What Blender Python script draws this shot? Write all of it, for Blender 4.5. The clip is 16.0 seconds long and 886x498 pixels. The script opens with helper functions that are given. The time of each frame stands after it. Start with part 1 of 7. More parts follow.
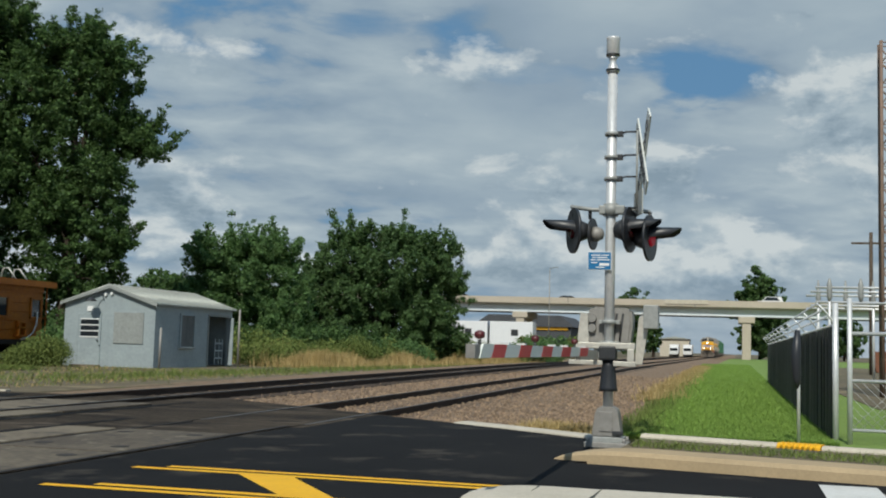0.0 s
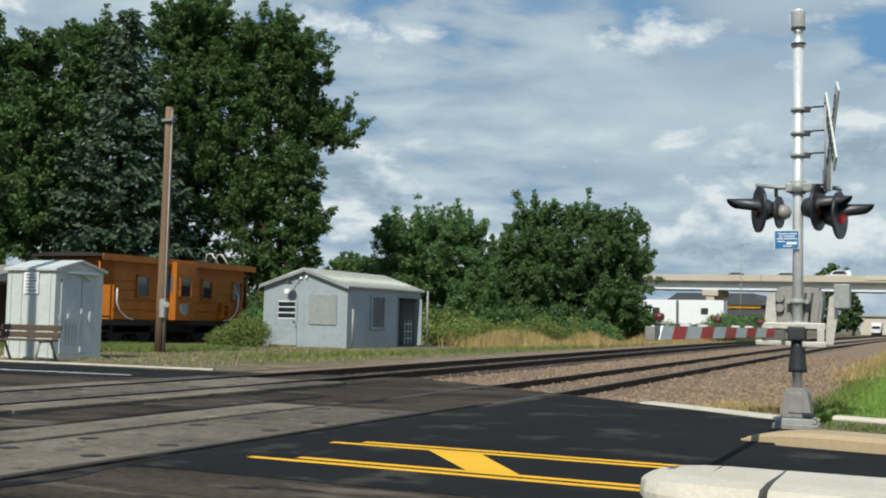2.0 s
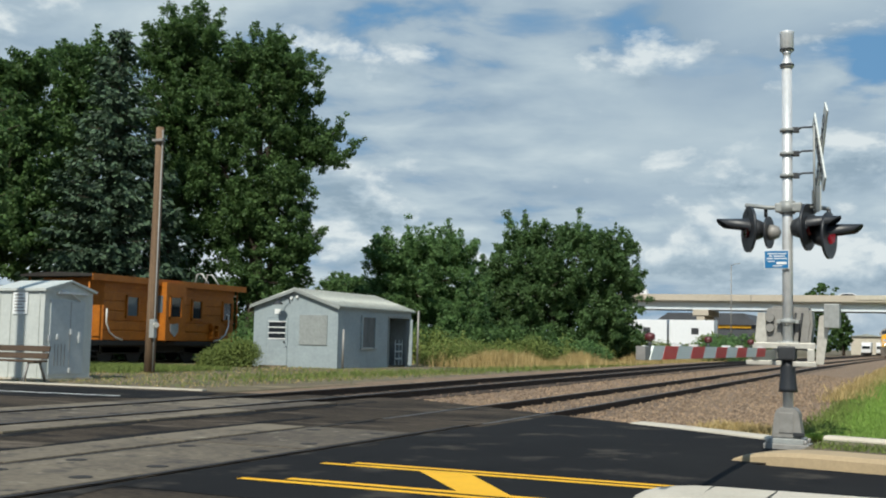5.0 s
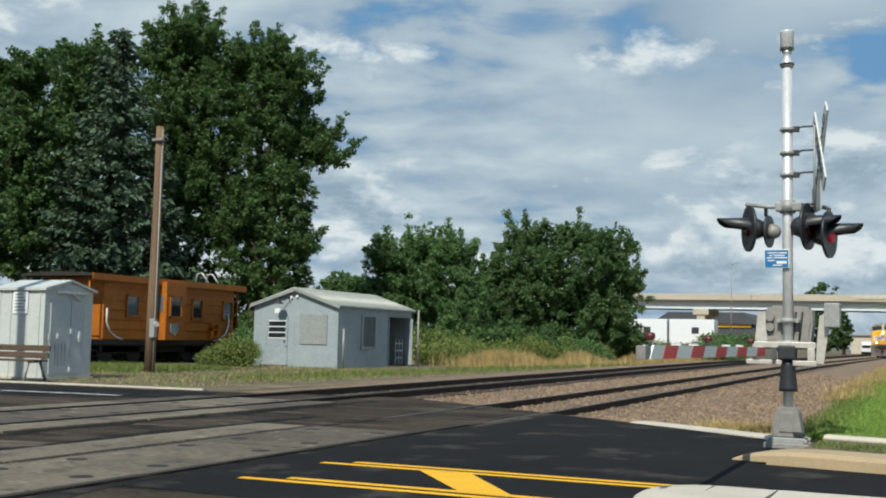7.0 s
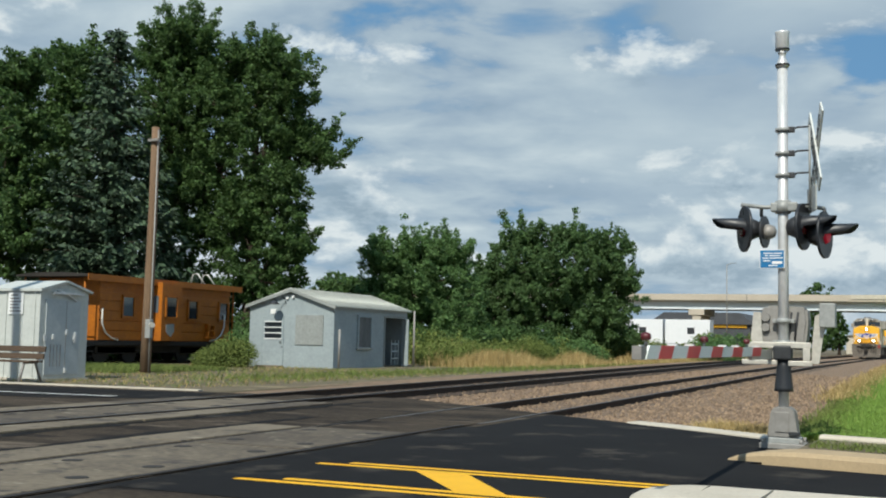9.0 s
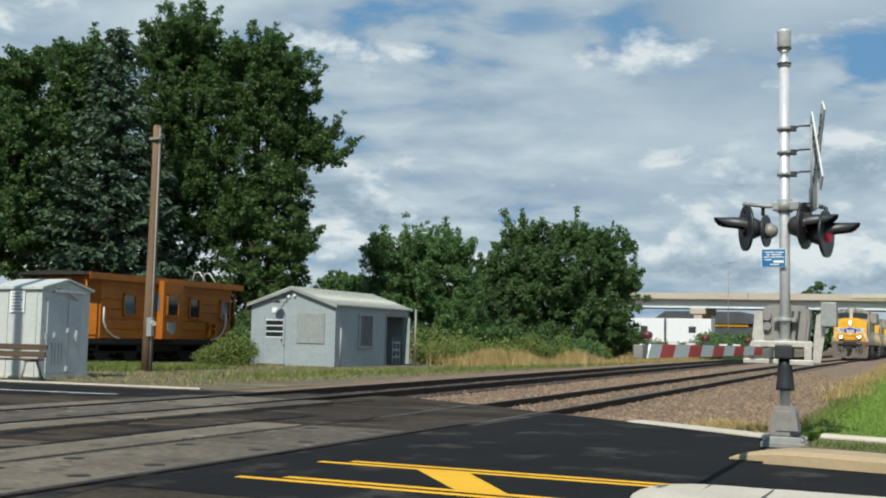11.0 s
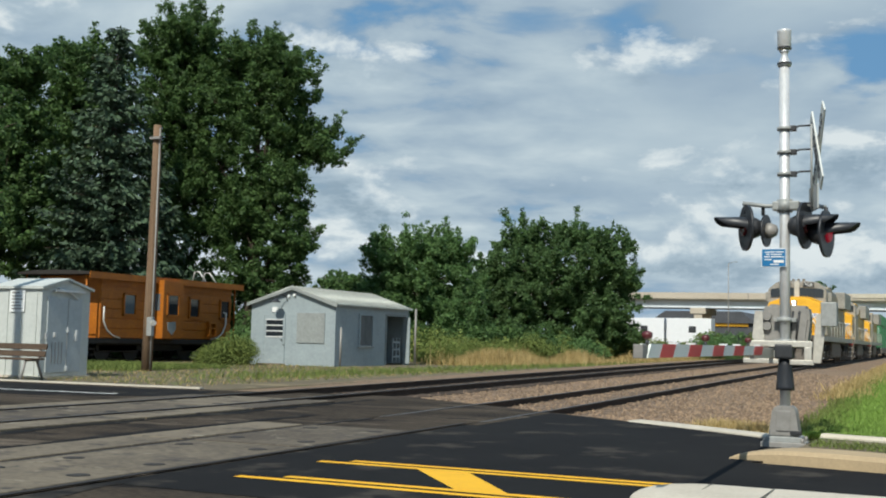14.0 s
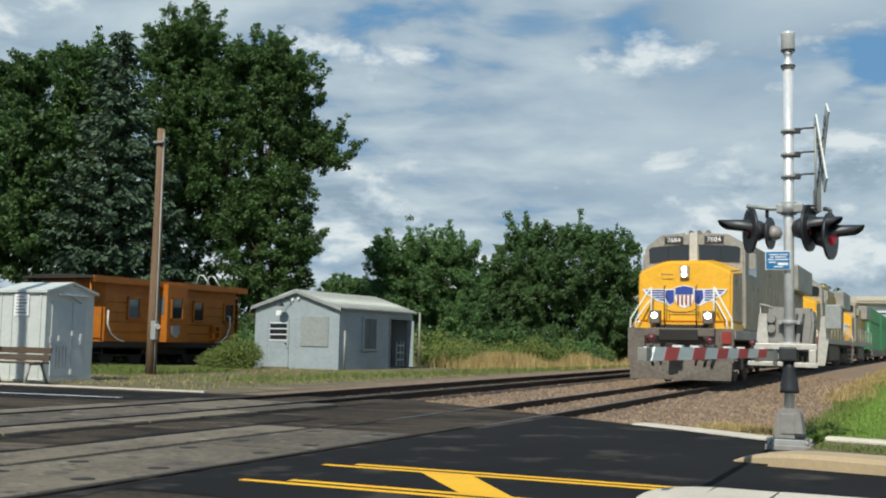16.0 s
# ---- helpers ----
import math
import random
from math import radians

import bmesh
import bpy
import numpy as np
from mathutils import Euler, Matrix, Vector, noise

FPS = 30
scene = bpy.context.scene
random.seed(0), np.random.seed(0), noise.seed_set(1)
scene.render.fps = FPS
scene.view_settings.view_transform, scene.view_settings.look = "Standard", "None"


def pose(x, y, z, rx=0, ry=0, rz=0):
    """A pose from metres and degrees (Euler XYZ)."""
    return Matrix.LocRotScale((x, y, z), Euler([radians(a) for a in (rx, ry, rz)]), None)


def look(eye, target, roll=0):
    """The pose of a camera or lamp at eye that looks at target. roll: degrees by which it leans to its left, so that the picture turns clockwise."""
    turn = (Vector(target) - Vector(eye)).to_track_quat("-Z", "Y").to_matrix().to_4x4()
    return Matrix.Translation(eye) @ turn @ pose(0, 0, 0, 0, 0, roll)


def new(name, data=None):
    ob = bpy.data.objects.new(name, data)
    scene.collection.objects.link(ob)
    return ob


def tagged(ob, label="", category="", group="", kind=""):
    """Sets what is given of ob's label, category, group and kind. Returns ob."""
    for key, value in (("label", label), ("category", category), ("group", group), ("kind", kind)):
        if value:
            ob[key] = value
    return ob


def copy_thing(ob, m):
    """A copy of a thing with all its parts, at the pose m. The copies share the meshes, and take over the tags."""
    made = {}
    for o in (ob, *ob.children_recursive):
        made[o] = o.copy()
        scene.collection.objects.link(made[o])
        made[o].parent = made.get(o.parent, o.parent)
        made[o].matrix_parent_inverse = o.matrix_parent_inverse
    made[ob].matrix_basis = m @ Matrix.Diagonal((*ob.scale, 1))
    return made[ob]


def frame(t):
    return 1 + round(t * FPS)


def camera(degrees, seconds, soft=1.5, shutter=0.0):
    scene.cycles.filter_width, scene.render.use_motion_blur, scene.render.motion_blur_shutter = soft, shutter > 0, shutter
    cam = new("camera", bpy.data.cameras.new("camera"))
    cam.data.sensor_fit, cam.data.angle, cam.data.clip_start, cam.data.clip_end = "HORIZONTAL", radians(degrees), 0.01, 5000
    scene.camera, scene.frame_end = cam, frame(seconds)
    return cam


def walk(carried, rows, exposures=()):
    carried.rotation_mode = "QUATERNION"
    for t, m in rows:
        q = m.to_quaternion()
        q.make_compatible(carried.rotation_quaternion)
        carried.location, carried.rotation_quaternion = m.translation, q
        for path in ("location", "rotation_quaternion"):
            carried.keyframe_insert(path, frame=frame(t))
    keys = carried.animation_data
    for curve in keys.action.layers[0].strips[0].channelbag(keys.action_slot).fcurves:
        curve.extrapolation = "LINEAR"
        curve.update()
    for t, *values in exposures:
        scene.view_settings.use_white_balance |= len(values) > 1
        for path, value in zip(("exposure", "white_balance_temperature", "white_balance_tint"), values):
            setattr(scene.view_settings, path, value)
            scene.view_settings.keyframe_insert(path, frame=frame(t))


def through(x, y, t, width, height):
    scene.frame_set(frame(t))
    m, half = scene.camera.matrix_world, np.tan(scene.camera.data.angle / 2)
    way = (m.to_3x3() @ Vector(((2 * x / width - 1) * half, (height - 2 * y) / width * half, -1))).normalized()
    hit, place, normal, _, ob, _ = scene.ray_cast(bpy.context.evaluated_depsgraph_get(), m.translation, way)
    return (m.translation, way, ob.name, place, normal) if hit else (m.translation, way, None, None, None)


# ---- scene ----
cam = camera(43.5, 16.0, soft=2.0)
# seconds, yaw, pitch, roll; the y axis of the world runs along the tracks
PATH = [
    (0, 14.80, 4.98, -1.59), (0.5, 14.83, 4.94, -1.53), (1, 20.28, 4.99, -1.43), (1.5, 25.46, 4.60, -1.34),
    (2, 24.39, 3.69, -1.32), (2.5, 23.51, 4.92, -1.15), (3, 23.72, 4.72, -1.20), (3.5, 23.86, 4.62, -1.24),
    (4, 23.86, 4.62, -1.26), (6.5, 24.00, 4.92, -1.27), (7, 23.92, 4.70, -1.25), (7.5, 23.87, 4.65, -1.32),
    (8, 23.24, 4.93, -1.15), (8.5, 23.10, 5.02, -1.12), (9, 23.71, 4.73, -1.20), (11.5, 23.78, 4.65, -1.27),
    (12, 23.78, 4.64, -1.28), (12.5, 23.78, 4.64, -1.28), (13, 23.78, 4.64, -1.29), (13.5, 23.78, 4.64, -1.29),
    (14, 23.78, 4.64, -1.29), (14.5, 23.78, 4.64, -1.29), (15, 23.79, 4.65, -1.28), (15.5, 23.80, 4.64, -1.27),
    (16, 23.98, 4.80, -1.20),
]
# the hand that holds the camera draws back a little while it turns
HELD = {0: (-0.11, 0.22, 1.08), 0.5: (-0.11, 0.20, 1.082), 1: (-0.045, 0.02, 1.11), 1.5: (0.03, -0.05, 1.105)}
EYE = (0.0, 0.0, 1.1)
walk(cam, [(t, pose(*HELD.get(t, EYE), 90 + p, r, y)) for t, y, p, r in PATH],
     exposures=[(0, -0.3), (0.9, -0.3), (1.5, -0.22), (2.0, 0.06), (2.6, 0.04), (16, 0.04)])

# ---------------------------------------------------------------- light
SUN_AZ, SUN_EL = radians(177), radians(48)
sun_dir = Vector((math.sin(SUN_AZ) * math.cos(SUN_EL), math.cos(SUN_AZ) * math.cos(SUN_EL), math.sin(SUN_EL)))
sun = new("sun", bpy.data.lights.new("sun", "SUN"))
sun.data.energy, sun.data.angle, sun.data.color = 4.6, radians(0.55), (1.0, 0.97, 0.86)
sun.matrix_world = look(sun_dir * 60, (0, 0, 0))


def sky_world():
    """A sky texture behind a broken layer of cloud, with heaped clouds low over the horizon."""
    w = bpy.data.worlds.new("world")
    scene.world = w
    w.use_nodes = True
    nt = w.node_tree
    nt.nodes.clear()
    N, L = nt.nodes.new, nt.links.new

    def math_node(op, a, b=None, clamp=False):
        n = N("ShaderNodeMath")
        n.operation, n.use_clamp = op, clamp
        for i, v in enumerate((a, b)):
            if v is None:
                continue
            if isinstance(v, (int, float)):
                n.inputs[i].default_value = v
            else:
                L(v, n.inputs[i])
        return n.outputs[0]

    def ramp(fac, stops):
        n = N("ShaderNodeValToRGB")
        e = n.color_ramp.elements
        while len(e) < len(stops):
            e.new(0.5)
        for el, (p, c) in zip(e, stops):
            el.position, el.color = p, (*c, 1)
        L(fac, n.inputs[0])
        return n.outputs[0]

    def noise_node(vec, scale, detail, rough, lac=2.0, distort=0.0):
        n = N("ShaderNodeTexNoise")
        n.inputs["Scale"].default_value, n.inputs["Detail"].default_value = scale, detail
        n.inputs["Roughness"].default_value, n.inputs["Lacunarity"].default_value = rough, lac
        n.inputs["Distortion"].default_value = distort
        L(vec, n.inputs["Vector"])
        return n.outputs[0]

    def mix(fac, a, b):
        n = N("ShaderNodeMix")
        n.data_type = "RGBA"
        for s, v in ((n.inputs[0], fac), (n.inputs[6], a), (n.inputs[7], b)):
            if isinstance(v, (int, float)):
                s.default_value = v
            elif isinstance(v, tuple):
                s.default_value = (*v, 1)
            else:
                L(v, s)
        return n.outputs[2]

    sky = N("ShaderNodeTexSky")
    sky.sky_type, sky.sun_disc = "NISHITA", False
    sky.sun_elevation, sky.sun_rotation = SUN_EL, SUN_AZ
    sky.air_density, sky.dust_density, sky.ozone_density = 1.0, 0.6, 2.0
    tc = N("ShaderNodeTexCoord")
    sep = N("ShaderNodeSeparateXYZ")
    L(tc.outputs["Generated"], sep.inputs[0])
    up = math_node("MAXIMUM", sep.outputs[2], 0.0)
    den = math_node("ADD", up, 0.2)
    plane = N("ShaderNodeCombineXYZ")
    L(math_node("DIVIDE", sep.outputs[0], den), plane.inputs[0])
    L(math_node("DIVIDE", sep.outputs[1], den), plane.inputs[1])
    mp = N("ShaderNodeMapping")
    mp.vector_type = "TEXTURE"
    mp.inputs["Rotation"].default_value = (0, 0, radians(21))
    mp.inputs["Scale"].default_value = (1.15, 1.0, 1.0)
    mp.inputs["Location"].default_value = (5.3, -2.6, 0.0)
    L(plane.outputs[0], mp.inputs[0])
    v = mp.outputs[0]
    big = noise_node(v, 1.5, 9, 0.5, 2.1, 0.15)
    fine = noise_node(v, 4.2, 8, 0.5, 2.1, 0.2)
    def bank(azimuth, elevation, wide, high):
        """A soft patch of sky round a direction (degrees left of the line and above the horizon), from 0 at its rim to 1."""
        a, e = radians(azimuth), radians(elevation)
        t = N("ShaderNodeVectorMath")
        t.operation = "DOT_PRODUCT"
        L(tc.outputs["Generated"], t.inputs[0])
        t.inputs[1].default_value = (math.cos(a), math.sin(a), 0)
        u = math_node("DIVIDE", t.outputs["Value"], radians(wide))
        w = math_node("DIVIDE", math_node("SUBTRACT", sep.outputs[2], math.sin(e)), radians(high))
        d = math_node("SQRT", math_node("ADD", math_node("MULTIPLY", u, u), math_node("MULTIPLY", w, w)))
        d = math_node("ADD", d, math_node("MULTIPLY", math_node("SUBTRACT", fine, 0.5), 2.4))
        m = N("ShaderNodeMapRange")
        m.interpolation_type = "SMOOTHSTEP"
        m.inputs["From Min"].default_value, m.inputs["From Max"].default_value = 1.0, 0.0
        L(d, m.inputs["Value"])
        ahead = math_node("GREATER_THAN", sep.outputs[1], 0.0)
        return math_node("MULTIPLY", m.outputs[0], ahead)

    def total(terms):
        out = None
        for weight, node in terms:
            x = math_node("MULTIPLY", node, weight)
            out = x if out is None else math_node("ADD", out, x)
        return out

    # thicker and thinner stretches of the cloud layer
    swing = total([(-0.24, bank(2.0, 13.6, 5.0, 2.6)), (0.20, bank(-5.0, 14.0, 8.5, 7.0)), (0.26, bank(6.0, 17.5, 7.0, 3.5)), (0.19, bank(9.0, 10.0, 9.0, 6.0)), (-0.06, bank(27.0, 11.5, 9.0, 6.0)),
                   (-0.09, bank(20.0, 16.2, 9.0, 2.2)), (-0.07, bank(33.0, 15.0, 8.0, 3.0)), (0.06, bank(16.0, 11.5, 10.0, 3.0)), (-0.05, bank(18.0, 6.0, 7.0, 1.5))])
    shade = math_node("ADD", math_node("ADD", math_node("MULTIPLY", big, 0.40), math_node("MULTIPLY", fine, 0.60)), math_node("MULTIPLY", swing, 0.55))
    tall = math_node("SUBTRACT", 0.07, math_node("MULTIPLY", math_node("MINIMUM", up, 0.35), 0.36))  # seen more edge-on, the layer looks denser and paler low down
    layer = ramp(math_node("ADD", shade, tall), [(0.36, (3.1, 4.4, 5.6)), (0.46, (4.0, 5.3, 6.5)), (0.55, (5.1, 6.4, 7.3)), (0.68, (6.9, 8.1, 8.6))])
    thin = math_node("MULTIPLY", math_node("SUBTRACT", up, 0.16, True), 0.30)  # the layer breaks up overhead
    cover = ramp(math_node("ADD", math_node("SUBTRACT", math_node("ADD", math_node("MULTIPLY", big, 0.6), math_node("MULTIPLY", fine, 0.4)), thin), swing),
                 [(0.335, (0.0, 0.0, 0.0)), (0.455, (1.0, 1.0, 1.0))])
    sky_blue = mix(0.8, sky.outputs[0], (1.6, 3.8, 6.5))
    col = mix(cover, sky_blue, layer)
    # heaped clouds
    mp2 = N("ShaderNodeMapping")
    mp2.inputs["Scale"].default_value = (1.0, 1.0, 1.9)
    mp2.inputs["Location"].default_value = (0.35, 0.1, 0.52)
    L(tc.outputs["Generated"], mp2.inputs[0])
    heap = noise_node(mp2.outputs[0], 7.5, 10, 0.56, 2.1, 0.15)
    mp3 = N("ShaderNodeMapping")
    mp3.inputs["Location"].default_value = (0.0, 0.0, 0.032)
    L(mp2.outputs[0], mp3.inputs[0])
    heap_up = noise_node(mp3.outputs[0], 7.5, 10, 0.56, 2.1, 0.15)
    lit = math_node("ADD", math_node("MULTIPLY", math_node("SUBTRACT", heap, heap_up), 3.2), 0.54, True)
    low = math_node("SUBTRACT", 1.0, math_node("MULTIPLY", math_node("SUBTRACT", up, 0.02), 4.6), True)
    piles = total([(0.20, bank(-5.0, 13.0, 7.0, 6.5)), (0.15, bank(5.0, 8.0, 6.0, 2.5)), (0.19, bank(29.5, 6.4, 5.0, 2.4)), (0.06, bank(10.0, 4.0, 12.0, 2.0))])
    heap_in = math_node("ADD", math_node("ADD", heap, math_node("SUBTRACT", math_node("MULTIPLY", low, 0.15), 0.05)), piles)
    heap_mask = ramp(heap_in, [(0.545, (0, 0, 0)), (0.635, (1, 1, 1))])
    heap_col = ramp(lit, [(0.25, (3.3, 4.5, 5.5)), (0.5, (5.2, 6.5, 7.4)), (0.8, (9.0, 9.8, 9.9))])
    col = mix(math_node("MULTIPLY", heap_mask, 0.85), col, heap_col)
    haze = math_node("SUBTRACT", 1.0, math_node("MULTIPLY", up, 14.0), True)
    col = mix(math_node("MULTIPLY", haze, 0.55), col, (4.1, 5.3, 6.6))
    bg = N("ShaderNodeBackground")
    bg.inputs["Strength"].default_value = 0.082
    L(col, bg.inputs["Color"])
    out = N("ShaderNodeOutputWorld")
    L(bg.outputs[0], out.inputs[0])


sky_world()

# ---------------------------------------------------------------- materials


def material(name, base, dark=None, scale=2.0, rough=0.7, metal=0.0, bump=0.2, bump_scale=None, fine=8.0,
             coords="Object", vary=0.0, isle=0.0, spots=None, stretch=(1, 1, 1), contrast=0.5, spec=0.5, through=0.0, bump_dist=0.02):
    """A surface of two colours broken up at two scales, with relief; spots: (colour, scale, threshold) for stains."""
    m = bpy.data.materials.new(name)
    m.use_nodes = True
    nt = m.node_tree
    bsdf = nt.nodes["Principled BSDF"]
    N, L = nt.nodes.new, nt.links.new
    dark = dark or tuple(c * 0.7 for c in base)
    tc = N("ShaderNodeTexCoord")
    mp = N("ShaderNodeMapping")
    mp.inputs["Scale"].default_value = stretch
    if coords == "World":
        geo = N("ShaderNodeNewGeometry")
        L(geo.outputs["Position"], mp.inputs[0])
    else:
        L(tc.outputs[coords], mp.inputs[0])
    n1 = N("ShaderNodeTexNoise")
    n1.inputs["Scale"].default_value, n1.inputs["Detail"].default_value, n1.inputs["Roughness"].default_value = scale, 6, 0.6
    n2 = N("ShaderNodeTexNoise")
    n2.inputs["Scale"].default_value, n2.inputs["Detail"].default_value, n2.inputs["Roughness"].default_value = scale * fine, 5, 0.65
    L(mp.outputs[0], n1.inputs["Vector"])
    L(mp.outputs[0], n2.inputs["Vector"])
    add = N("ShaderNodeMath")
    add.operation = "MULTIPLY_ADD"
    L(n2.outputs[0], add.inputs[0])
    add.inputs[1].default_value = 0.55
    mul = N("ShaderNodeMath")
    mul.operation = "MULTIPLY"
    L(n1.outputs[0], mul.inputs[0])
    mul.inputs[1].default_value = 0.45
    L(mul.outputs[0], add.inputs[2])
    fac = add.outputs[0]
    if vary or isle:
        if isle:
            src = N("ShaderNodeNewGeometry").outputs["Random Per Island"]
        else:
            src = N("ShaderNodeObjectInfo").outputs["Random"]
        jit = N("ShaderNodeMath")
        jit.operation = "MULTIPLY_ADD"
        L(src, jit.inputs[0])
        jit.inputs[1].default_value = vary or isle
        sub = N("ShaderNodeMath")
        sub.operation = "SUBTRACT"
        L(fac, sub.inputs[0])
        sub.inputs[1].default_value = (vary or isle) / 2
        L(sub.outputs[0], jit.inputs[2])
        fac = jit.outputs[0]
    cr = N("ShaderNodeValToRGB")
    h = 0.22 - 0.14 * contrast
    cr.color_ramp.elements[0].position, cr.color_ramp.elements[0].color = 0.5 - h, (*dark, 1)
    cr.color_ramp.elements[1].position, cr.color_ramp.elements[1].color = 0.5 + h, (*base, 1)
    L(fac, cr.inputs[0])
    colour = cr.outputs[0]
    for c, sc, th in spots or ():
        n3 = N("ShaderNodeTexNoise")
        n3.inputs["Scale"].default_value, n3.inputs["Detail"].default_value, n3.inputs["Roughness"].default_value = sc, 7, 0.62
        L(mp.outputs[0], n3.inputs["Vector"])
        r3 = N("ShaderNodeValToRGB")
        r3.color_ramp.elements[0].position, r3.color_ramp.elements[1].position = th, min(th + 0.09, 1)
        L(n3.outputs[0], r3.inputs[0])
        mx = N("ShaderNodeMix")
        mx.data_type = "RGBA"
        L(r3.outputs[0], mx.inputs[0])
        L(colour, mx.inputs[6])
        mx.inputs[7].default_value = (*c, 1)
        colour = mx.outputs[2]
    L(colour, bsdf.inputs["Base Color"])
    rr = N("ShaderNodeMapRange")
    rr.inputs["To Min"].default_value, rr.inputs["To Max"].default_value = max(rough - 0.1, 0.02), min(rough + 0.12, 1)
    L(n2.outputs[0], rr.inputs["Value"])
    L(rr.outputs[0], bsdf.inputs["Roughness"])
    bsdf.inputs["Metallic"].default_value = metal
    bsdf.inputs["Specular IOR Level"].default_value = spec
    if bump:
        n4 = N("ShaderNodeTexNoise")
        n4.inputs["Scale"].default_value, n4.inputs["Detail"].default_value = bump_scale or scale * fine * 2, 5
        L(mp.outputs[0], n4.inputs["Vector"])
        bp = N("ShaderNodeBump")
        bp.inputs["Strength"].default_value, bp.inputs["Distance"].default_value = bump, bump_dist
        L(n4.outputs[0], bp.inputs["Height"])
        L(bp.outputs[0], bsdf.inputs["Normal"])
    if through:
        tr = N("ShaderNodeBsdfTranslucent")
        L(colour, tr.inputs["Color"])
        ms = N("ShaderNodeMixShader")
        ms.inputs[0].default_value = through
        out = nt.nodes["Material Output"]
        L(bsdf.outputs[0], ms.inputs[1])
        L(tr.outputs[0], ms.inputs[2])
        L(ms.outputs[0], out.inputs[0])
    return m


def glass(name, tint=(0.02, 0.025, 0.03), rough=0.06):
    m = bpy.data.materials.new(name)
    m.use_nodes = True
    b = m.node_tree.nodes["Principled BSDF"]
    b.inputs["Base Color"].default_value, b.inputs["Roughness"].default_value = (*tint, 1), rough
    b.inputs["Specular IOR Level"].default_value = 0.8
    return m


def glow(name, colour, strength):
    m = bpy.data.materials.new(name)
    m.use_nodes = True
    b = m.node_tree.nodes["Principled BSDF"]
    b.inputs["Base Color"].default_value = (*colour, 1)
    b.inputs["Emission Color"].default_value = (*colour, 1)
    b.inputs["Emission Strength"].default_value = strength
    return m


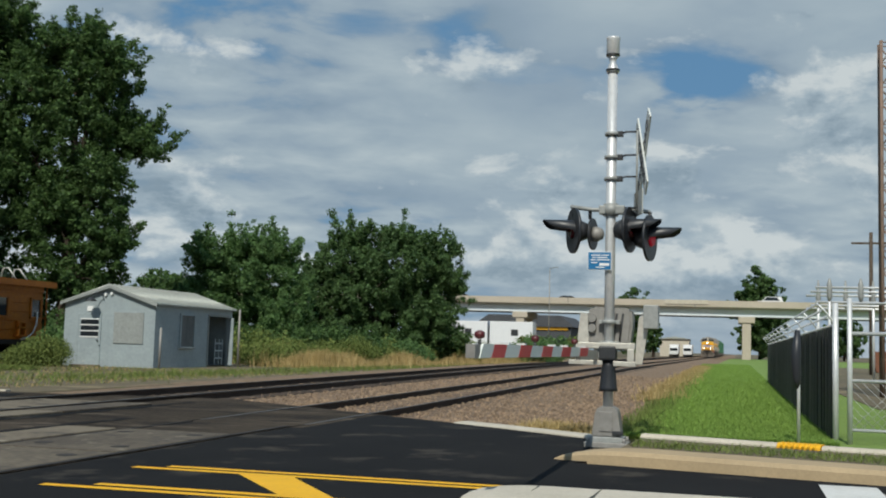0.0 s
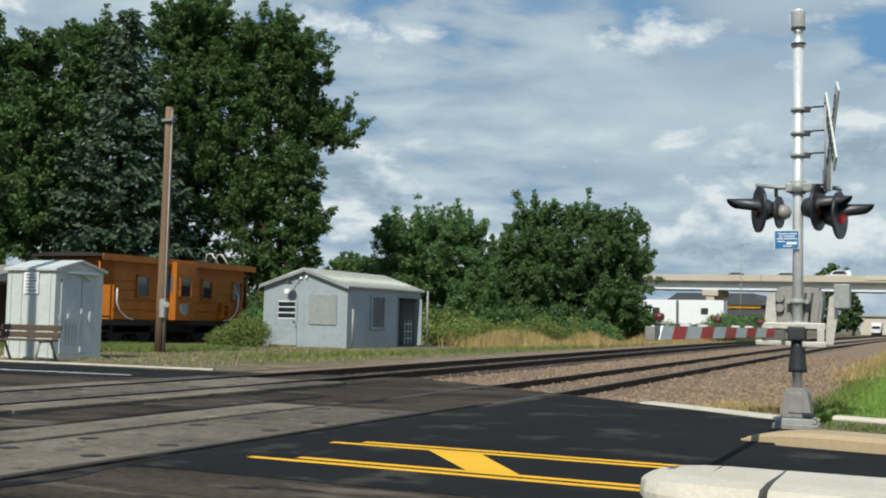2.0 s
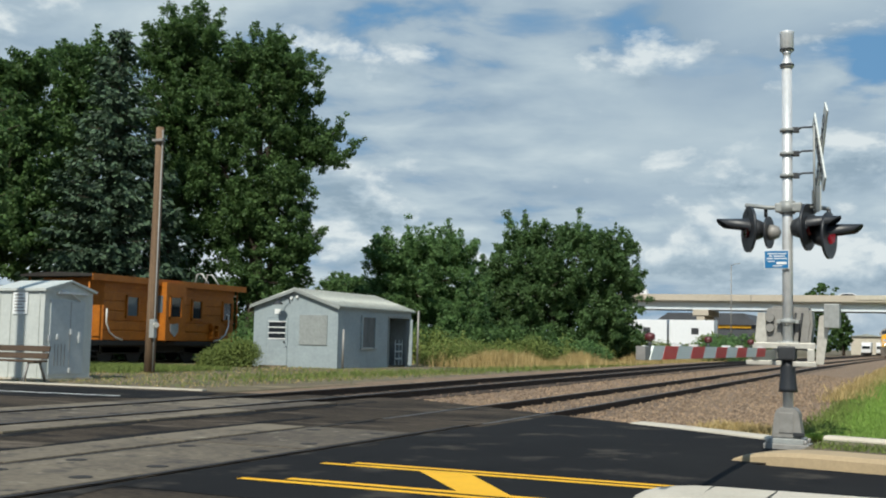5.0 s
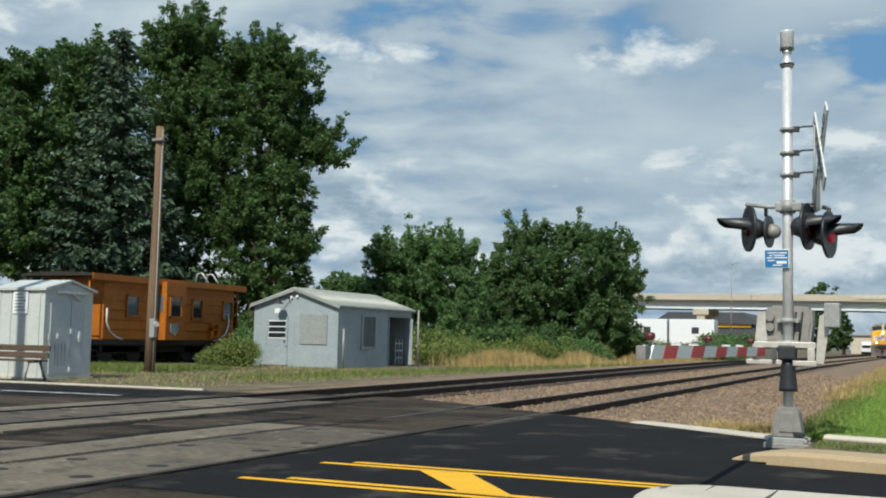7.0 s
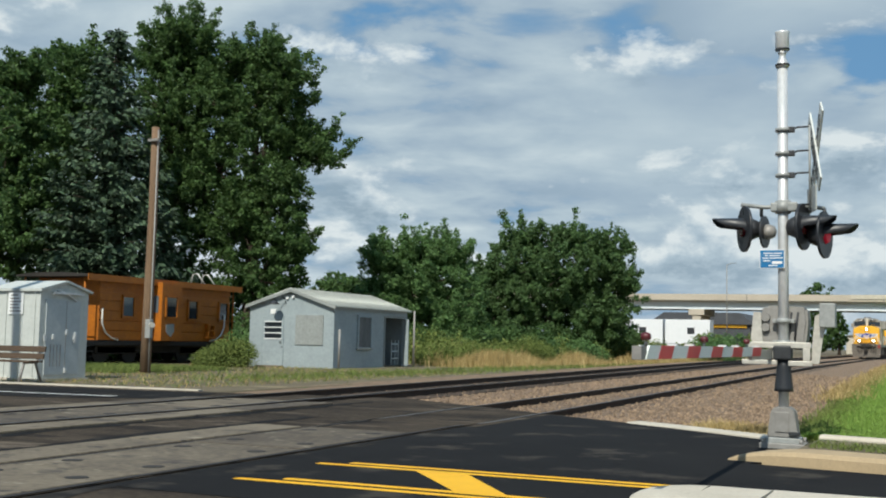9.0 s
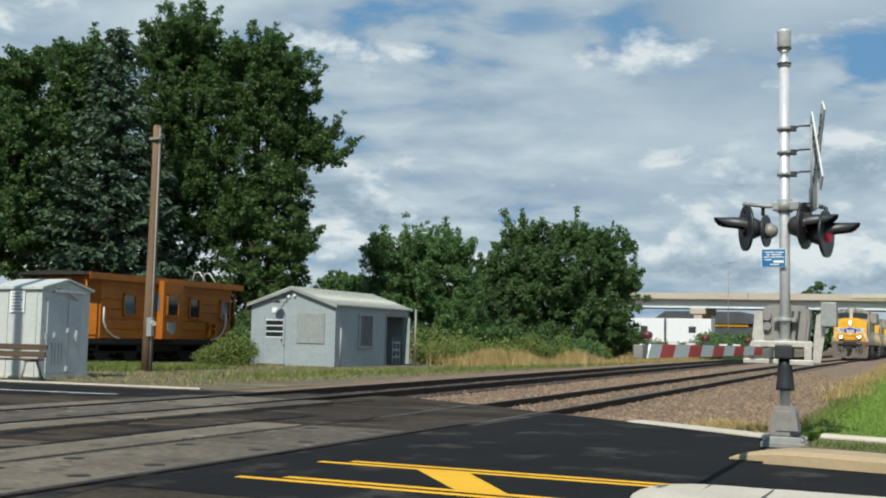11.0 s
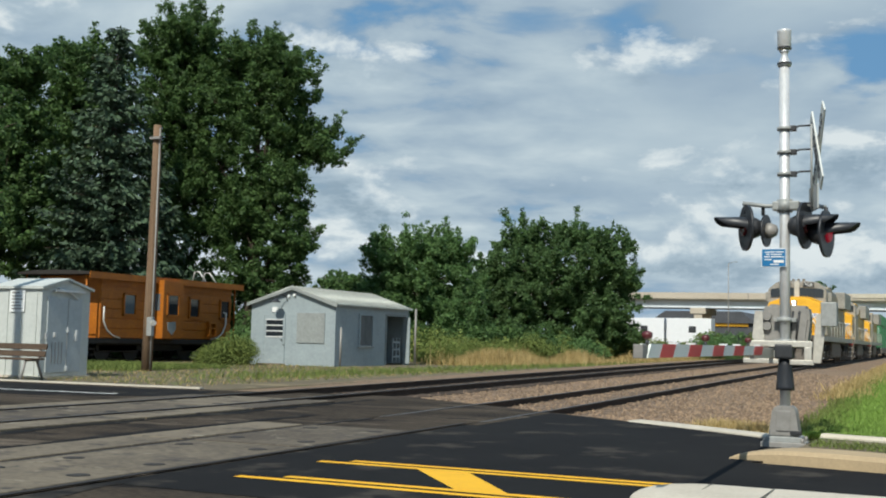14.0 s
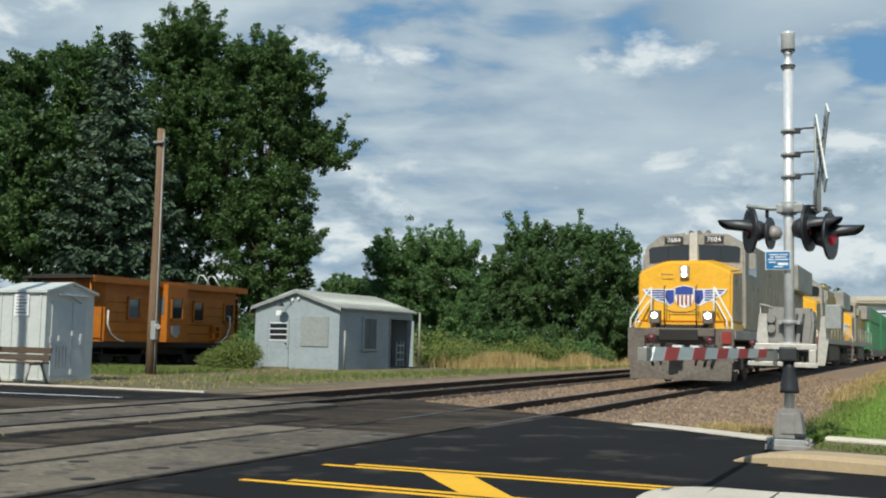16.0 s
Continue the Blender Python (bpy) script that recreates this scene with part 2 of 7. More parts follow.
M = dict(
    earth=material("earth", (0.165, 0.13, 0.08), (0.08, 0.066, 0.035), 0.35, 0.95, bump=0.5, coords="World", spots=[((0.25, 0.195, 0.105), 0.9, 0.56), ((0.07, 0.10, 0.03), 0.5, 0.58)]),
    asphalt_new=material("asphalt_new", (0.021, 0.021, 0.021), (0.011, 0.011, 0.012), 0.5, 0.85, spec=0.06, bump=0.35, coords="World", fine=60, bump_dist=0.006, spots=[((0.050, 0.045, 0.039), 1.2, 0.56), ((0.012, 0.012, 0.013), 2.5, 0.58)]),
    asphalt_old=material("asphalt_old", (0.074, 0.058, 0.043), (0.022, 0.018, 0.014), 0.6, 0.9, spec=0.10, bump=0.4, coords="World", fine=40, bump_dist=0.008, contrast=1.0,
                         stretch=(0.45, 1.6, 1), spots=[((0.13, 0.105, 0.08), 1.0, 0.56), ((0.016, 0.014, 0.013), 1.7, 0.54), ((0.19, 0.165, 0.135), 3.5, 0.66)]),
    panel=material("panel", (0.168, 0.138, 0.096), (0.066, 0.051, 0.036), 0.8, 0.9, contrast=0.8, bump=0.3, coords="World", fine=14, vary=0.25, bump_dist=0.008, spots=[((0.055, 0.045, 0.037), 1.3, 0.55), ((0.035, 0.03, 0.026), 4.0, 0.60), ((0.27, 0.235, 0.175), 2.4, 0.60)]),
    rubber=material("rubber", (0.03, 0.027, 0.025), (0.015, 0.013, 0.012), 4, 0.9, coords="World"),
    rail=material("rail", (0.050, 0.033, 0.023), (0.020, 0.013, 0.010), 3.0, 0.85, metal=0.0, bump=0.2),
    rail_top=material("rail_top", (0.16, 0.145, 0.13), (0.08, 0.07, 0.06), 6, 0.5, metal=0.7, bump=0.05),
    tie=material("tie", (0.075, 0.055, 0.042), (0.035, 0.026, 0.02), 3.0, 0.95, bump=0.5, vary=0.4),
    ballast=material("ballast", (0.30, 0.205, 0.13), (0.14, 0.094, 0.06), 2.5, 0.95, bump=0.9, coords="World", fine=6, bump_dist=0.05, spots=[((0.28, 0.22, 0.17), 7.0, 0.64)]),
    stone=material("stone", (0.30, 0.21, 0.135), (0.13, 0.088, 0.058), 5, 0.95, bump=0.3, coords="World", isle=0.7),
    concrete=material("concrete", (0.58, 0.53, 0.44), (0.42, 0.375, 0.30), 1.6, 0.9, bump=0.25, coords="World", fine=20, bump_dist=0.006, spots=[((0.34, 0.30, 0.24), 2.5, 0.66)]),
    concrete_tan=material("concrete_tan", (0.43, 0.325, 0.195), (0.33, 0.25, 0.15), 1.8, 0.9, bump=0.25, coords="World", fine=20, bump_dist=0.006),
    paint_yellow=material("paint_yellow", (0.86, 0.47, 0.008), (0.70, 0.36, 0.008), 2.0, 0.7, coords="World", fine=14, bump=0.1, spots=[((0.16, 0.11, 0.05), 5.0, 0.70)]),
    paint_white=material("paint_white", (0.72, 0.71, 0.68), (0.5, 0.49, 0.46), 2.0, 0.7, coords="World", fine=14, bump=0.1, spots=[((0.2, 0.19, 0.17), 5.0, 0.68)]),
    pad_yellow=material("pad_yellow", (0.85, 0.46, 0.01), (0.7, 0.36, 0.01), 3.0, 0.6, bump=0.1),
    lawn=material("lawn", (0.20, 0.30, 0.06), (0.12, 0.19, 0.035), 0.8, 0.95, coords="World", bump=0.7, fine=14, bump_dist=0.04),
    blade=material("blade", (0.27, 0.41, 0.08), (0.15, 0.25, 0.045), 1.2, 0.8, coords="World", bump=0, isle=0.5, through=0.3),
    dry=material("dry", (0.56, 0.42, 0.19), (0.30, 0.22, 0.08), 1.0, 0.85, coords="World", bump=0, isle=0.6, through=0.25),
    weed=material("weed", (0.21, 0.265, 0.065), (0.11, 0.15, 0.035), 1.0, 0.85, coords="World", bump=0, isle=0.6, through=0.3),
    leaf=material("leaf", (0.115, 0.205, 0.060), (0.050, 0.098, 0.032), 0.5, 0.62, spec=0.3, coords="World", bump=0, isle=0.5, through=0.45),
    leaf_light=material("leaf_light", (0.165, 0.29, 0.100), (0.085, 0.160, 0.055), 0.5, 0.62, spec=0.3, coords="World", bump=0, isle=0.5, through=0.48),
    leaf_mid=material("leaf_mid", (0.135, 0.235, 0.082), (0.066, 0.122, 0.044), 0.5, 0.62, spec=0.3, coords="World", bump=0, isle=0.5, through=0.48),
    needle=material("needle", (0.072, 0.125, 0.064), (0.028, 0.054, 0.030), 0.6, 0.7, coords="World", bump=0, isle=0.5, through=0.1),
    bark=material("bark", (0.12, 0.09, 0.065), (0.05, 0.038, 0.028), 3, 0.95, bump=0.6, stretch=(3, 3, 0.6)),
    pole_wood=material("pole_wood", (0.25, 0.16, 0.092), (0.10, 0.062, 0.038), 2.5, 0.9, bump=0.4, stretch=(6, 6, 0.25)),
    shed_wall=material("shed_wall", (0.325, 0.38, 0.40), (0.245, 0.29, 0.305), 1.4, 0.6, bump=0.15, fine=6, spots=[((0.42, 0.44, 0.42), 1.8, 0.68)]),
    shed_board=material("shed_board", (0.30, 0.325, 0.315), (0.21, 0.225, 0.22), 1.6, 0.75, bump=0.2),
    board_dark=material("board_dark", (0.17, 0.18, 0.175), (0.085, 0.09, 0.09), 1.2, 0.8, bump=0.25, stretch=(3, 3, 0.5)),
    shed_roof=material("shed_roof", (0.42, 0.44, 0.40), (0.31, 0.32, 0.29), 1.2, 0.5, metal=0.3, bump=0.1),
    white_metal=material("white_metal", (0.55, 0.575, 0.545), (0.45, 0.475, 0.45), 1.2, 0.5, bump=0.08, spots=[((0.5, 0.48, 0.44), 2.0, 0.70)]),
    dark_steel=material("dark_steel", (0.035, 0.038, 0.042), (0.02, 0.021, 0.024), 4, 0.5, bump=0.1),
    black=material("black", (0.026, 0.029, 0.035), (0.016, 0.018, 0.022), 5, 0.42, bump=0.08),
    galv=material("galv", (0.70, 0.71, 0.71), (0.54, 0.55, 0.55), 3.0, 0.40, metal=0.35, bump=0.06, stretch=(2, 2, 0.7)),
    aluminium=material("aluminium", (0.66, 0.63, 0.56), (0.50, 0.47, 0.41), 2.5, 0.42, metal=0.45, bump=0.06),
    grey_paint=material("grey_paint", (0.33, 0.34, 0.33), (0.25, 0.26, 0.25), 2.5, 0.5, metal=0.1, bump=0.06, spots=[((0.25, 0.22, 0.18), 4, 0.68)]),
    case_grey=material("case_grey", (0.30, 0.29, 0.27), (0.22, 0.21, 0.195), 2.0, 0.55, metal=0.2, bump=0.08, spots=[((0.17, 0.13, 0.10), 4, 0.68)]),
    sign_blue=material("sign_blue", (0.004, 0.15, 0.36), (0.004, 0.13, 0.31), 2, 0.45, bump=0),
    sign_white=material("sign_white", (0.80, 0.81, 0.80), (0.70, 0.71, 0.70), 3, 0.5, bump=0.02),
    red_stripe=material("red_stripe", (0.72, 0.045, 0.045), (0.60, 0.035, 0.035), 4, 0.45, bump=0.03),
    white_stripe=material("white_stripe", (0.80, 0.84, 0.79), (0.70, 0.74, 0.69), 4, 0.45, bump=0.03),
    arm_lens=material("arm_lens", (0.10, 0.012, 0.015), (0.06, 0.008, 0.01), 8, 0.4, bump=0.02),
    door_grey=material("door_grey", (0.47, 0.51, 0.52), (0.39, 0.43, 0.44), 1.5, 0.5, bump=0.06, spots=[((0.4, 0.4, 0.38), 2.5, 0.68)]),
    red_lens=material("red_lens", (0.11, 0.008, 0.012), (0.07, 0.005, 0.008), 8, 0.2, bump=0.02),
    caboose=material("caboose", (0.45, 0.14, 0.004), (0.27, 0.078, 0.004), 1.3, 0.6, bump=0.12, fine=7, spots=[((0.25, 0.10, 0.03), 1.8, 0.66)]),
    caboose_dark=material("caboose_dark", (0.20, 0.10, 0.04), (0.11, 0.055, 0.025), 2, 0.7, bump=0.1),
    under=material("under", (0.03, 0.026, 0.022), (0.015, 0.013, 0.012), 2, 0.85, bump=0.3),
    loco_yellow=material("loco_yellow", (0.80, 0.42, 0.02), (0.66, 0.33, 0.015), 1.0, 0.42, bump=0.04, fine=9, spots=[((0.42, 0.24, 0.06), 2.2, 0.70)]),
    loco_grey=material("loco_grey", (0.36, 0.34, 0.30), (0.21, 0.195, 0.17), 1.2, 0.55, bump=0.06, spots=[((0.13, 0.11, 0.09), 1.7, 0.64)]),
    loco_under=material("loco_under", (0.175, 0.15, 0.125), (0.085, 0.072, 0.06), 1.5, 0.8, bump=0.15),
    # locomotive flanks: grime plus the shade of the side, both put into the colour
    loco_side=material("loco_side", (0.42, 0.34, 0.235), (0.24, 0.195, 0.14), 0.9, 0.6, bump=0.06, spots=[((0.11, 0.09, 0.07), 1.6, 0.60)]),
    loco_hood=material("loco_hood", (0.52, 0.33, 0.09), (0.29, 0.19, 0.075), 0.9, 0.6, bump=0.06, spots=[((0.11, 0.09, 0.07), 1.6, 0.62)]),
    loco_red=material("loco_red", (0.28, 0.03, 0.022), (0.2, 0.02, 0.016), 3, 0.6, bump=0),
    emblem_blue=material("emblem_blue", (0.035, 0.07, 0.33), (0.03, 0.055, 0.27), 3, 0.45, bump=0),
    rail_white=material("rail_white", (0.74, 0.72, 0.66), (0.6, 0.58, 0.52), 5, 0.5, bump=0.05),
    green_box=material("green_box", (0.035, 0.19, 0.075), (0.02, 0.13, 0.05), 1.0, 0.55, bump=0.06),
    bridge_conc=material("bridge_conc", (0.50, 0.44, 0.36), (0.40, 0.35, 0.28), 0.25, 0.9, coords="World", bump=0.2, fine=12),
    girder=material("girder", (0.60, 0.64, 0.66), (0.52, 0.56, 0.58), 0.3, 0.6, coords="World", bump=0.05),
    # darker girder copy with under-deck shade in its colour; also the dark parapet joints
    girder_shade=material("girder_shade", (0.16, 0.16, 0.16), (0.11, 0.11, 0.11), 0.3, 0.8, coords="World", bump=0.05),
    car_white=material("car_white", (0.78, 0.79, 0.80), (0.7, 0.71, 0.72), 2, 0.3, bump=0),
    car_dark=material("car_dark", (0.03, 0.032, 0.036), (0.02, 0.021, 0.024), 2, 0.3, bump=0),
    roof_dark=material("roof_dark", (0.075, 0.08, 0.09), (0.05, 0.053, 0.06), 0.5, 0.9, coords="World", bump=0.1),
    rust=material("rust", (0.24, 0.10, 0.055), (0.12, 0.055, 0.035), 2, 0.9, bump=0.2),
    lattice=material("lattice", (0.26, 0.17, 0.125), (0.14, 0.10, 0.08), 2, 0.85, bump=0.15),
    slat_black=material("slat_black", (0.028, 0.032, 0.03), (0.014, 0.016, 0.015), 3, 0.6, bump=0.1, vary=0.5),
    bench_wood=material("bench_wood", (0.10, 0.065, 0.04), (0.05, 0.032, 0.02), 3, 0.85, bump=0.3, stretch=(0.5, 5, 5)),
    glass_dark=glass("glass_dark"),
    glass_pane=glass("glass_pane", (0.10, 0.13, 0.15), 0.12),
    tyre=material("tyre", (0.02, 0.02, 0.02), (0.012, 0.012, 0.012), 6, 0.85, bump=0.1),
    head_light=glow("head_light", (1.0, 0.95, 0.82), 14.0),
    red_light=glow("red_light", (0.42, 0.008, 0.03), 0.25),
    sign_pale=material("sign_pale", (0.62, 0.64, 0.61), (0.50, 0.52, 0.49), 3, 0.6, bump=0.03),
    sign_back=material("sign_back", (0.42, 0.44, 0.43), (0.33, 0.35, 0.34), 3, 0.6, bump=0.03),
)

# ---------------------------------------------------------------- mesh helpers


def box(bm, x0, y0, z0, x1, y1, z1, bevel=0.0):
    vs = [bm.verts.new(p) for p in ((x0, y0, z0), (x1, y0, z0), (x1, y1, z0), (x0, y1, z0), (x0, y0, z1), (x1, y0, z1), (x1, y1, z1), (x0, y1, z1))]
    fs = [bm.faces.new([vs[i] for i in q]) for q in ((3, 2, 1, 0), (4, 5, 6, 7), (0, 1, 5, 4), (1, 2, 6, 5), (2, 3, 7, 6), (3, 0, 4, 7))]
    if bevel:
        es = list({e for f in fs for e in f.edges})
        bmesh.ops.bevel(bm, geom=es, offset=bevel, segments=2, affect="EDGES", profile=0.6)
    return bm


def boxed(*a, bevel=0.0):
    return box(bmesh.new(), *a, bevel=bevel)


def tube(bm, pts, r, seg=10, cap=True):
    """A round bar along points; r is one radius or one for each point."""
    pts = [Vector(p) for p in pts]
    rs = list(r) if isinstance(r, (list, tuple)) else [r] * len(pts)
    rings = []
    side = None
    for i, p in enumerate(pts):
        d = (pts[min(i + 1, len(pts) - 1)] - pts[max(i - 1, 0)]).normalized()
        if side is None:
            side = d.orthogonal().normalized()
        side = (side - d * side.dot(d)).normalized()
        up = d.cross(side)
        rings.append([bm.verts.new(p + (side * math.cos(a) + up * math.sin(a)) * rs[i]) for a in (2 * math.pi * k / seg for k in range(seg))])
    for a, b in zip(rings, rings[1:]):
        for k in range(seg):
            f = bm.faces.new((a[k], a[(k + 1) % seg], b[(k + 1) % seg], b[k]))
            f.smooth = True
    if cap:
        bm.faces.new(rings[0][::-1])
        bm.faces.new(rings[-1])
    return bm


def prism(bm, outline, axis, a, b):
    """An outline of points (u, v) drawn out along an axis from a to b."""
    put = {"x": lambda u, v, w: (w, u, v), "y": lambda u, v, w: (u, w, v), "z": lambda u, v, w: (u, v, w)}[axis]
    lo = [bm.verts.new(put(u, v, a)) for u, v in outline]
    hi = [bm.verts.new(put(u, v, b)) for u, v in outline]
    n = len(outline)
    f1, f2 = bm.faces.new(lo), bm.faces.new(hi)
    fs = [f1, f2] + [bm.faces.new((lo[i], lo[(i + 1) % n], hi[(i + 1) % n], hi[i])) for i in range(n)]
    bmesh.ops.recalc_face_normals(bm, faces=fs)
    return bm


def disc(bm, centre, normal, r0, r1, length, seg=20):
    """A short drum or cone from centre along normal."""
    c, n = Vector(centre), Vector(normal).normalized()
    return tube(bm, [c, c + n * length], [r0, r1], seg)


def mesh_ob(name, bm, mat, parent=None, smooth=False):
    me = bpy.data.meshes.new(name)
    bm.to_mesh(me)
    bm.free()
    if smooth:
        for p in me.polygons:
            p.use_smooth = True
    me.materials.append(mat)
    ob = new(name, me)
    if parent:
        ob.parent = parent
    return ob


def part(name, bm, mat, parent, label=""):
    ob = mesh_ob(name, bm, mat, parent)
    return tagged(ob, label) if label else ob


def thing(name, m, label, category, group="", kind=""):
    ob = new(name)
    ob.empty_display_size = 0.3
    ob.matrix_basis = m
    return tagged(ob, label, category, group, kind)


def quads(name, verts, mat, parent=None):
    """Loose four-cornered leaves or blades from an array n x 4 x 3."""
    n = len(verts)
    me = bpy.data.meshes.new(name)
    me.vertices.add(n * 4)
    me.vertices.foreach_set("co", np.asarray(verts, dtype=np.float32).ravel())
    me.loops.add(n * 4)
    me.loops.foreach_set("vertex_index", np.arange(n * 4, dtype=np.int32))
    me.polygons.add(n)
    me.polygons.foreach_set("loop_start", np.arange(0, n * 4, 4, dtype=np.int32))
    me.polygons.foreach_set("loop_total", np.full(n, 4, dtype=np.int32))
    me.update(calc_edges=True)
    me.materials.append(mat)
    ob = new(name, me)
    if parent:
        ob.parent = parent
    return ob


def text(name, words, size, m, mat, parent):
    cu = bpy.data.curves.new(name, "FONT")
    cu.body, cu.size, cu.align_x, cu.align_y, cu.extrude = words, size, "CENTER", "CENTER", 0.004
    tmp = new(name, cu)
    me = bpy.data.meshes.new_from_object(tmp.evaluated_get(bpy.context.evaluated_depsgraph_get()))
    bpy.data.objects.remove(tmp)
    me.transform(m)
    me.materials.clear()
    me.materials.append(mat)
    ob = new(name, me)
    ob.parent = parent
    return ob


rng = np.random.default_rng(7)


def leaf_cloud(centres, radii, per, size, flat=1.0, droop=0.0, shell=0.55):
    """Leaf corners round clump centres: leaves sit mostly on the outside of each clump and face outwards and up."""
    out = []
    for c, r in zip(centres, radii):
        k = max(int(per * r * r), 6)
        d = rng.normal(size=(k, 3))
        d /= np.linalg.norm(d, axis=1)[:, None]
        rad = r * (shell + (1 - shell) * rng.random(k) ** 0.6)[:, None] * (0.8 + 0.35 * rng.random((k, 1)))
        p = np.asarray(c) + d * rad * np.array((1, 1, flat))
        n = d * 0.7 + rng.normal(size=(k, 3)) * 0.55 + np.array((0, 0, 0.35))
        n /= np.linalg.norm(n, axis=1)[:, None]
        u = np.cross(n, rng.normal(size=(k, 3)))
        u /= np.linalg.norm(u, axis=1)[:, None]
        w = np.cross(n, u)
        s = size * (0.6 + 0.8 * rng.random((k, 1)))
        u, w = u * s, w * s * 0.62
        dr = np.array((0, 0, -1.0)) * s * droop
        out.append(np.stack([p - u, p - w * 0.9 + dr * 0.3, p + u + dr, p + w * 0.9 + dr * 0.3], axis=1))
    return np.concatenate(out)


def rise(y):
    """Height of the rail tops along the line, which climbs a little beyond the road."""
    s = min(max((y - 14) / 46, 0), 1)
    return 0.2 * s

# ---------------------------------------------------------------- ground, road, crossing
NEAR_TRACK, FAR_TRACK = -6.35, -10.55
GAUGE = 1.505


def setting():
    bm = bmesh.new()
    prism(bm, [(-2500, -0.9), (2500, -0.9), (2500, -0.03), (-0.95, -0.03), (-1.35, -0.45), (-12.9, -0.45), (-13.3, -0.03), (-2500, -0.03)], "y", -2500, 2500)
    tagged(mesh_ob("ground", bm, M["earth"]), "dry earth and thin grass beside the railway", "ground", kind="structure")
    # old pavement over the crossing, with the fresh dark strip of the near lanes proud of it
    bm = bmesh.new()
    prism(bm, [(-70, -12), (60, -12), (60, 9.2), (1.2, 10.37), (-1.6, 10.95), (-1.25, 11.5), (-1.2, 13.0), (-1.75, 13.8), (-4.0, 15.6), (-5.3, 16.5), (-7.4, 18.0), (-9.0, 19.0), (-10.3, 19.0),
              (-12.5, 18.4), (-14.6, 18.6), (-70, 16.0)], "z", -0.3, 0.0)
    tagged(mesh_ob("road", bm, M["asphalt_old"]), "worn grey asphalt road over a level crossing", "road", kind="structure")
    bm = bmesh.new()
    prism(bm, [(-5.38, 6.5), (60, 6.5), (60, 9.15), (1.2, 10.33), (-1.62, 10.9), (-1.27, 11.5), (-1.22, 13.0), (-1.77, 13.77), (-4.02, 15.5), (-5.38, 16.4)], "z", 0.001, 0.006)
    tagged(mesh_ob("road_patch", bm, M["asphalt_new"]), "fresh black asphalt lane", "road", kind="structure")
    bm = bmesh.new()
    prism(bm, [(-70, 15.5), (-15.2, 17.6), (-12.6, 17.9), (-11.9, 16.0), (-14, 14.6), (-70, 12.0)], "z", 0.001, 0.006)
    tagged(mesh_ob("road_patch", bm, M["asphalt_new"]), "fresh black asphalt beyond the tracks", "road", kind="structure")


setting()


def strip(name, pts, width, z, mat, label, category="road marking"):
    """A painted line along points on the road, of a width."""
    bm = bmesh.new()
    left, right = [], []
    for i, p in enumerate(pts):
        a, b = Vector(pts[max(i - 1, 0)]), Vector(pts[min(i + 1, len(pts) - 1)])
        d = (b - a).normalized()
        n = Vector((-d.y, d.x)) * width / 2
        left.append(Vector(p) + n)
        right.append(Vector(p) - n)
    for i in range(len(pts) - 1):
        q = [bm.verts.new((*v, z)) for v in (right[i], right[i + 1], left[i + 1], left[i])]
        bm.faces.new(q)
    return tagged(mesh_ob(name, bm, mat), label, category, kind="structure")


def markings():
    z = 0.010
    for y, x0 in ((8.78, -4.72), (8.60, -4.95), (7.52, -4.62), (7.34, -4.95)):
        strip("yellow_line", [(x0, y), (-3.5, y + 0.005), (-1.75, y - 0.01)], 0.105, z, M["paint_yellow"], "yellow painted centre line on dark asphalt")
    bm = bmesh.new()
    q = [bm.verts.new((*p, z)) for p in ((-3.22, 7.57), (-2.80, 7.57), (-3.50, 8.55), (-3.98, 8.55))]
    bm.faces.new(q)
    tagged(mesh_ob("yellow_hatch", bm, M["paint_yellow"]), "yellow painted diagonal bar between the centre lines", "road marking", kind="structure")
    strip("stop_line", [(0.78, 10.15), (0.78, 8.9)], 0.46, z, M["paint_white"], "white painted stop line")
    strip("white_line", [(-13.2, 15.75), (-20, 15.1), (-40, 13.4)], 0.14, z, M["paint_white"], "white painted edge line beyond the tracks")
    strip("white_line", [(-15.5, 14.9), (-24, 14.0), (-40, 12.3)], 0.14, z, M["paint_white"], "white painted lane line beyond the tracks")


markings()


def swept(outline, path):
    """A kerb: an outline (across, up) carried along points on the ground."""
    bm = bmesh.new()
    rings = []
    for i, p in enumerate(path):
        a, b = Vector(path[max(i - 1, 0)]), Vector(path[min(i + 1, len(path) - 1)])
        d = (b - a).normalized()
        n = Vector((-d.y, d.x))
        rings.append([bm.verts.new((p[0] + n.x * u, p[1] + n.y * u, v)) for u, v in outline])
    k = len(outline)
    for a, b in zip(rings, rings[1:]):
        for i in range(k):
            bm.faces.new((a[i], b[i], b[(i + 1) % k], a[(i + 1) % k]))
    bm.faces.new(rings[0])
    bm.faces.new(rings[-1][::-1])
    bmesh.ops.recalc_face_normals(bm, faces=bm.faces)
    return bm


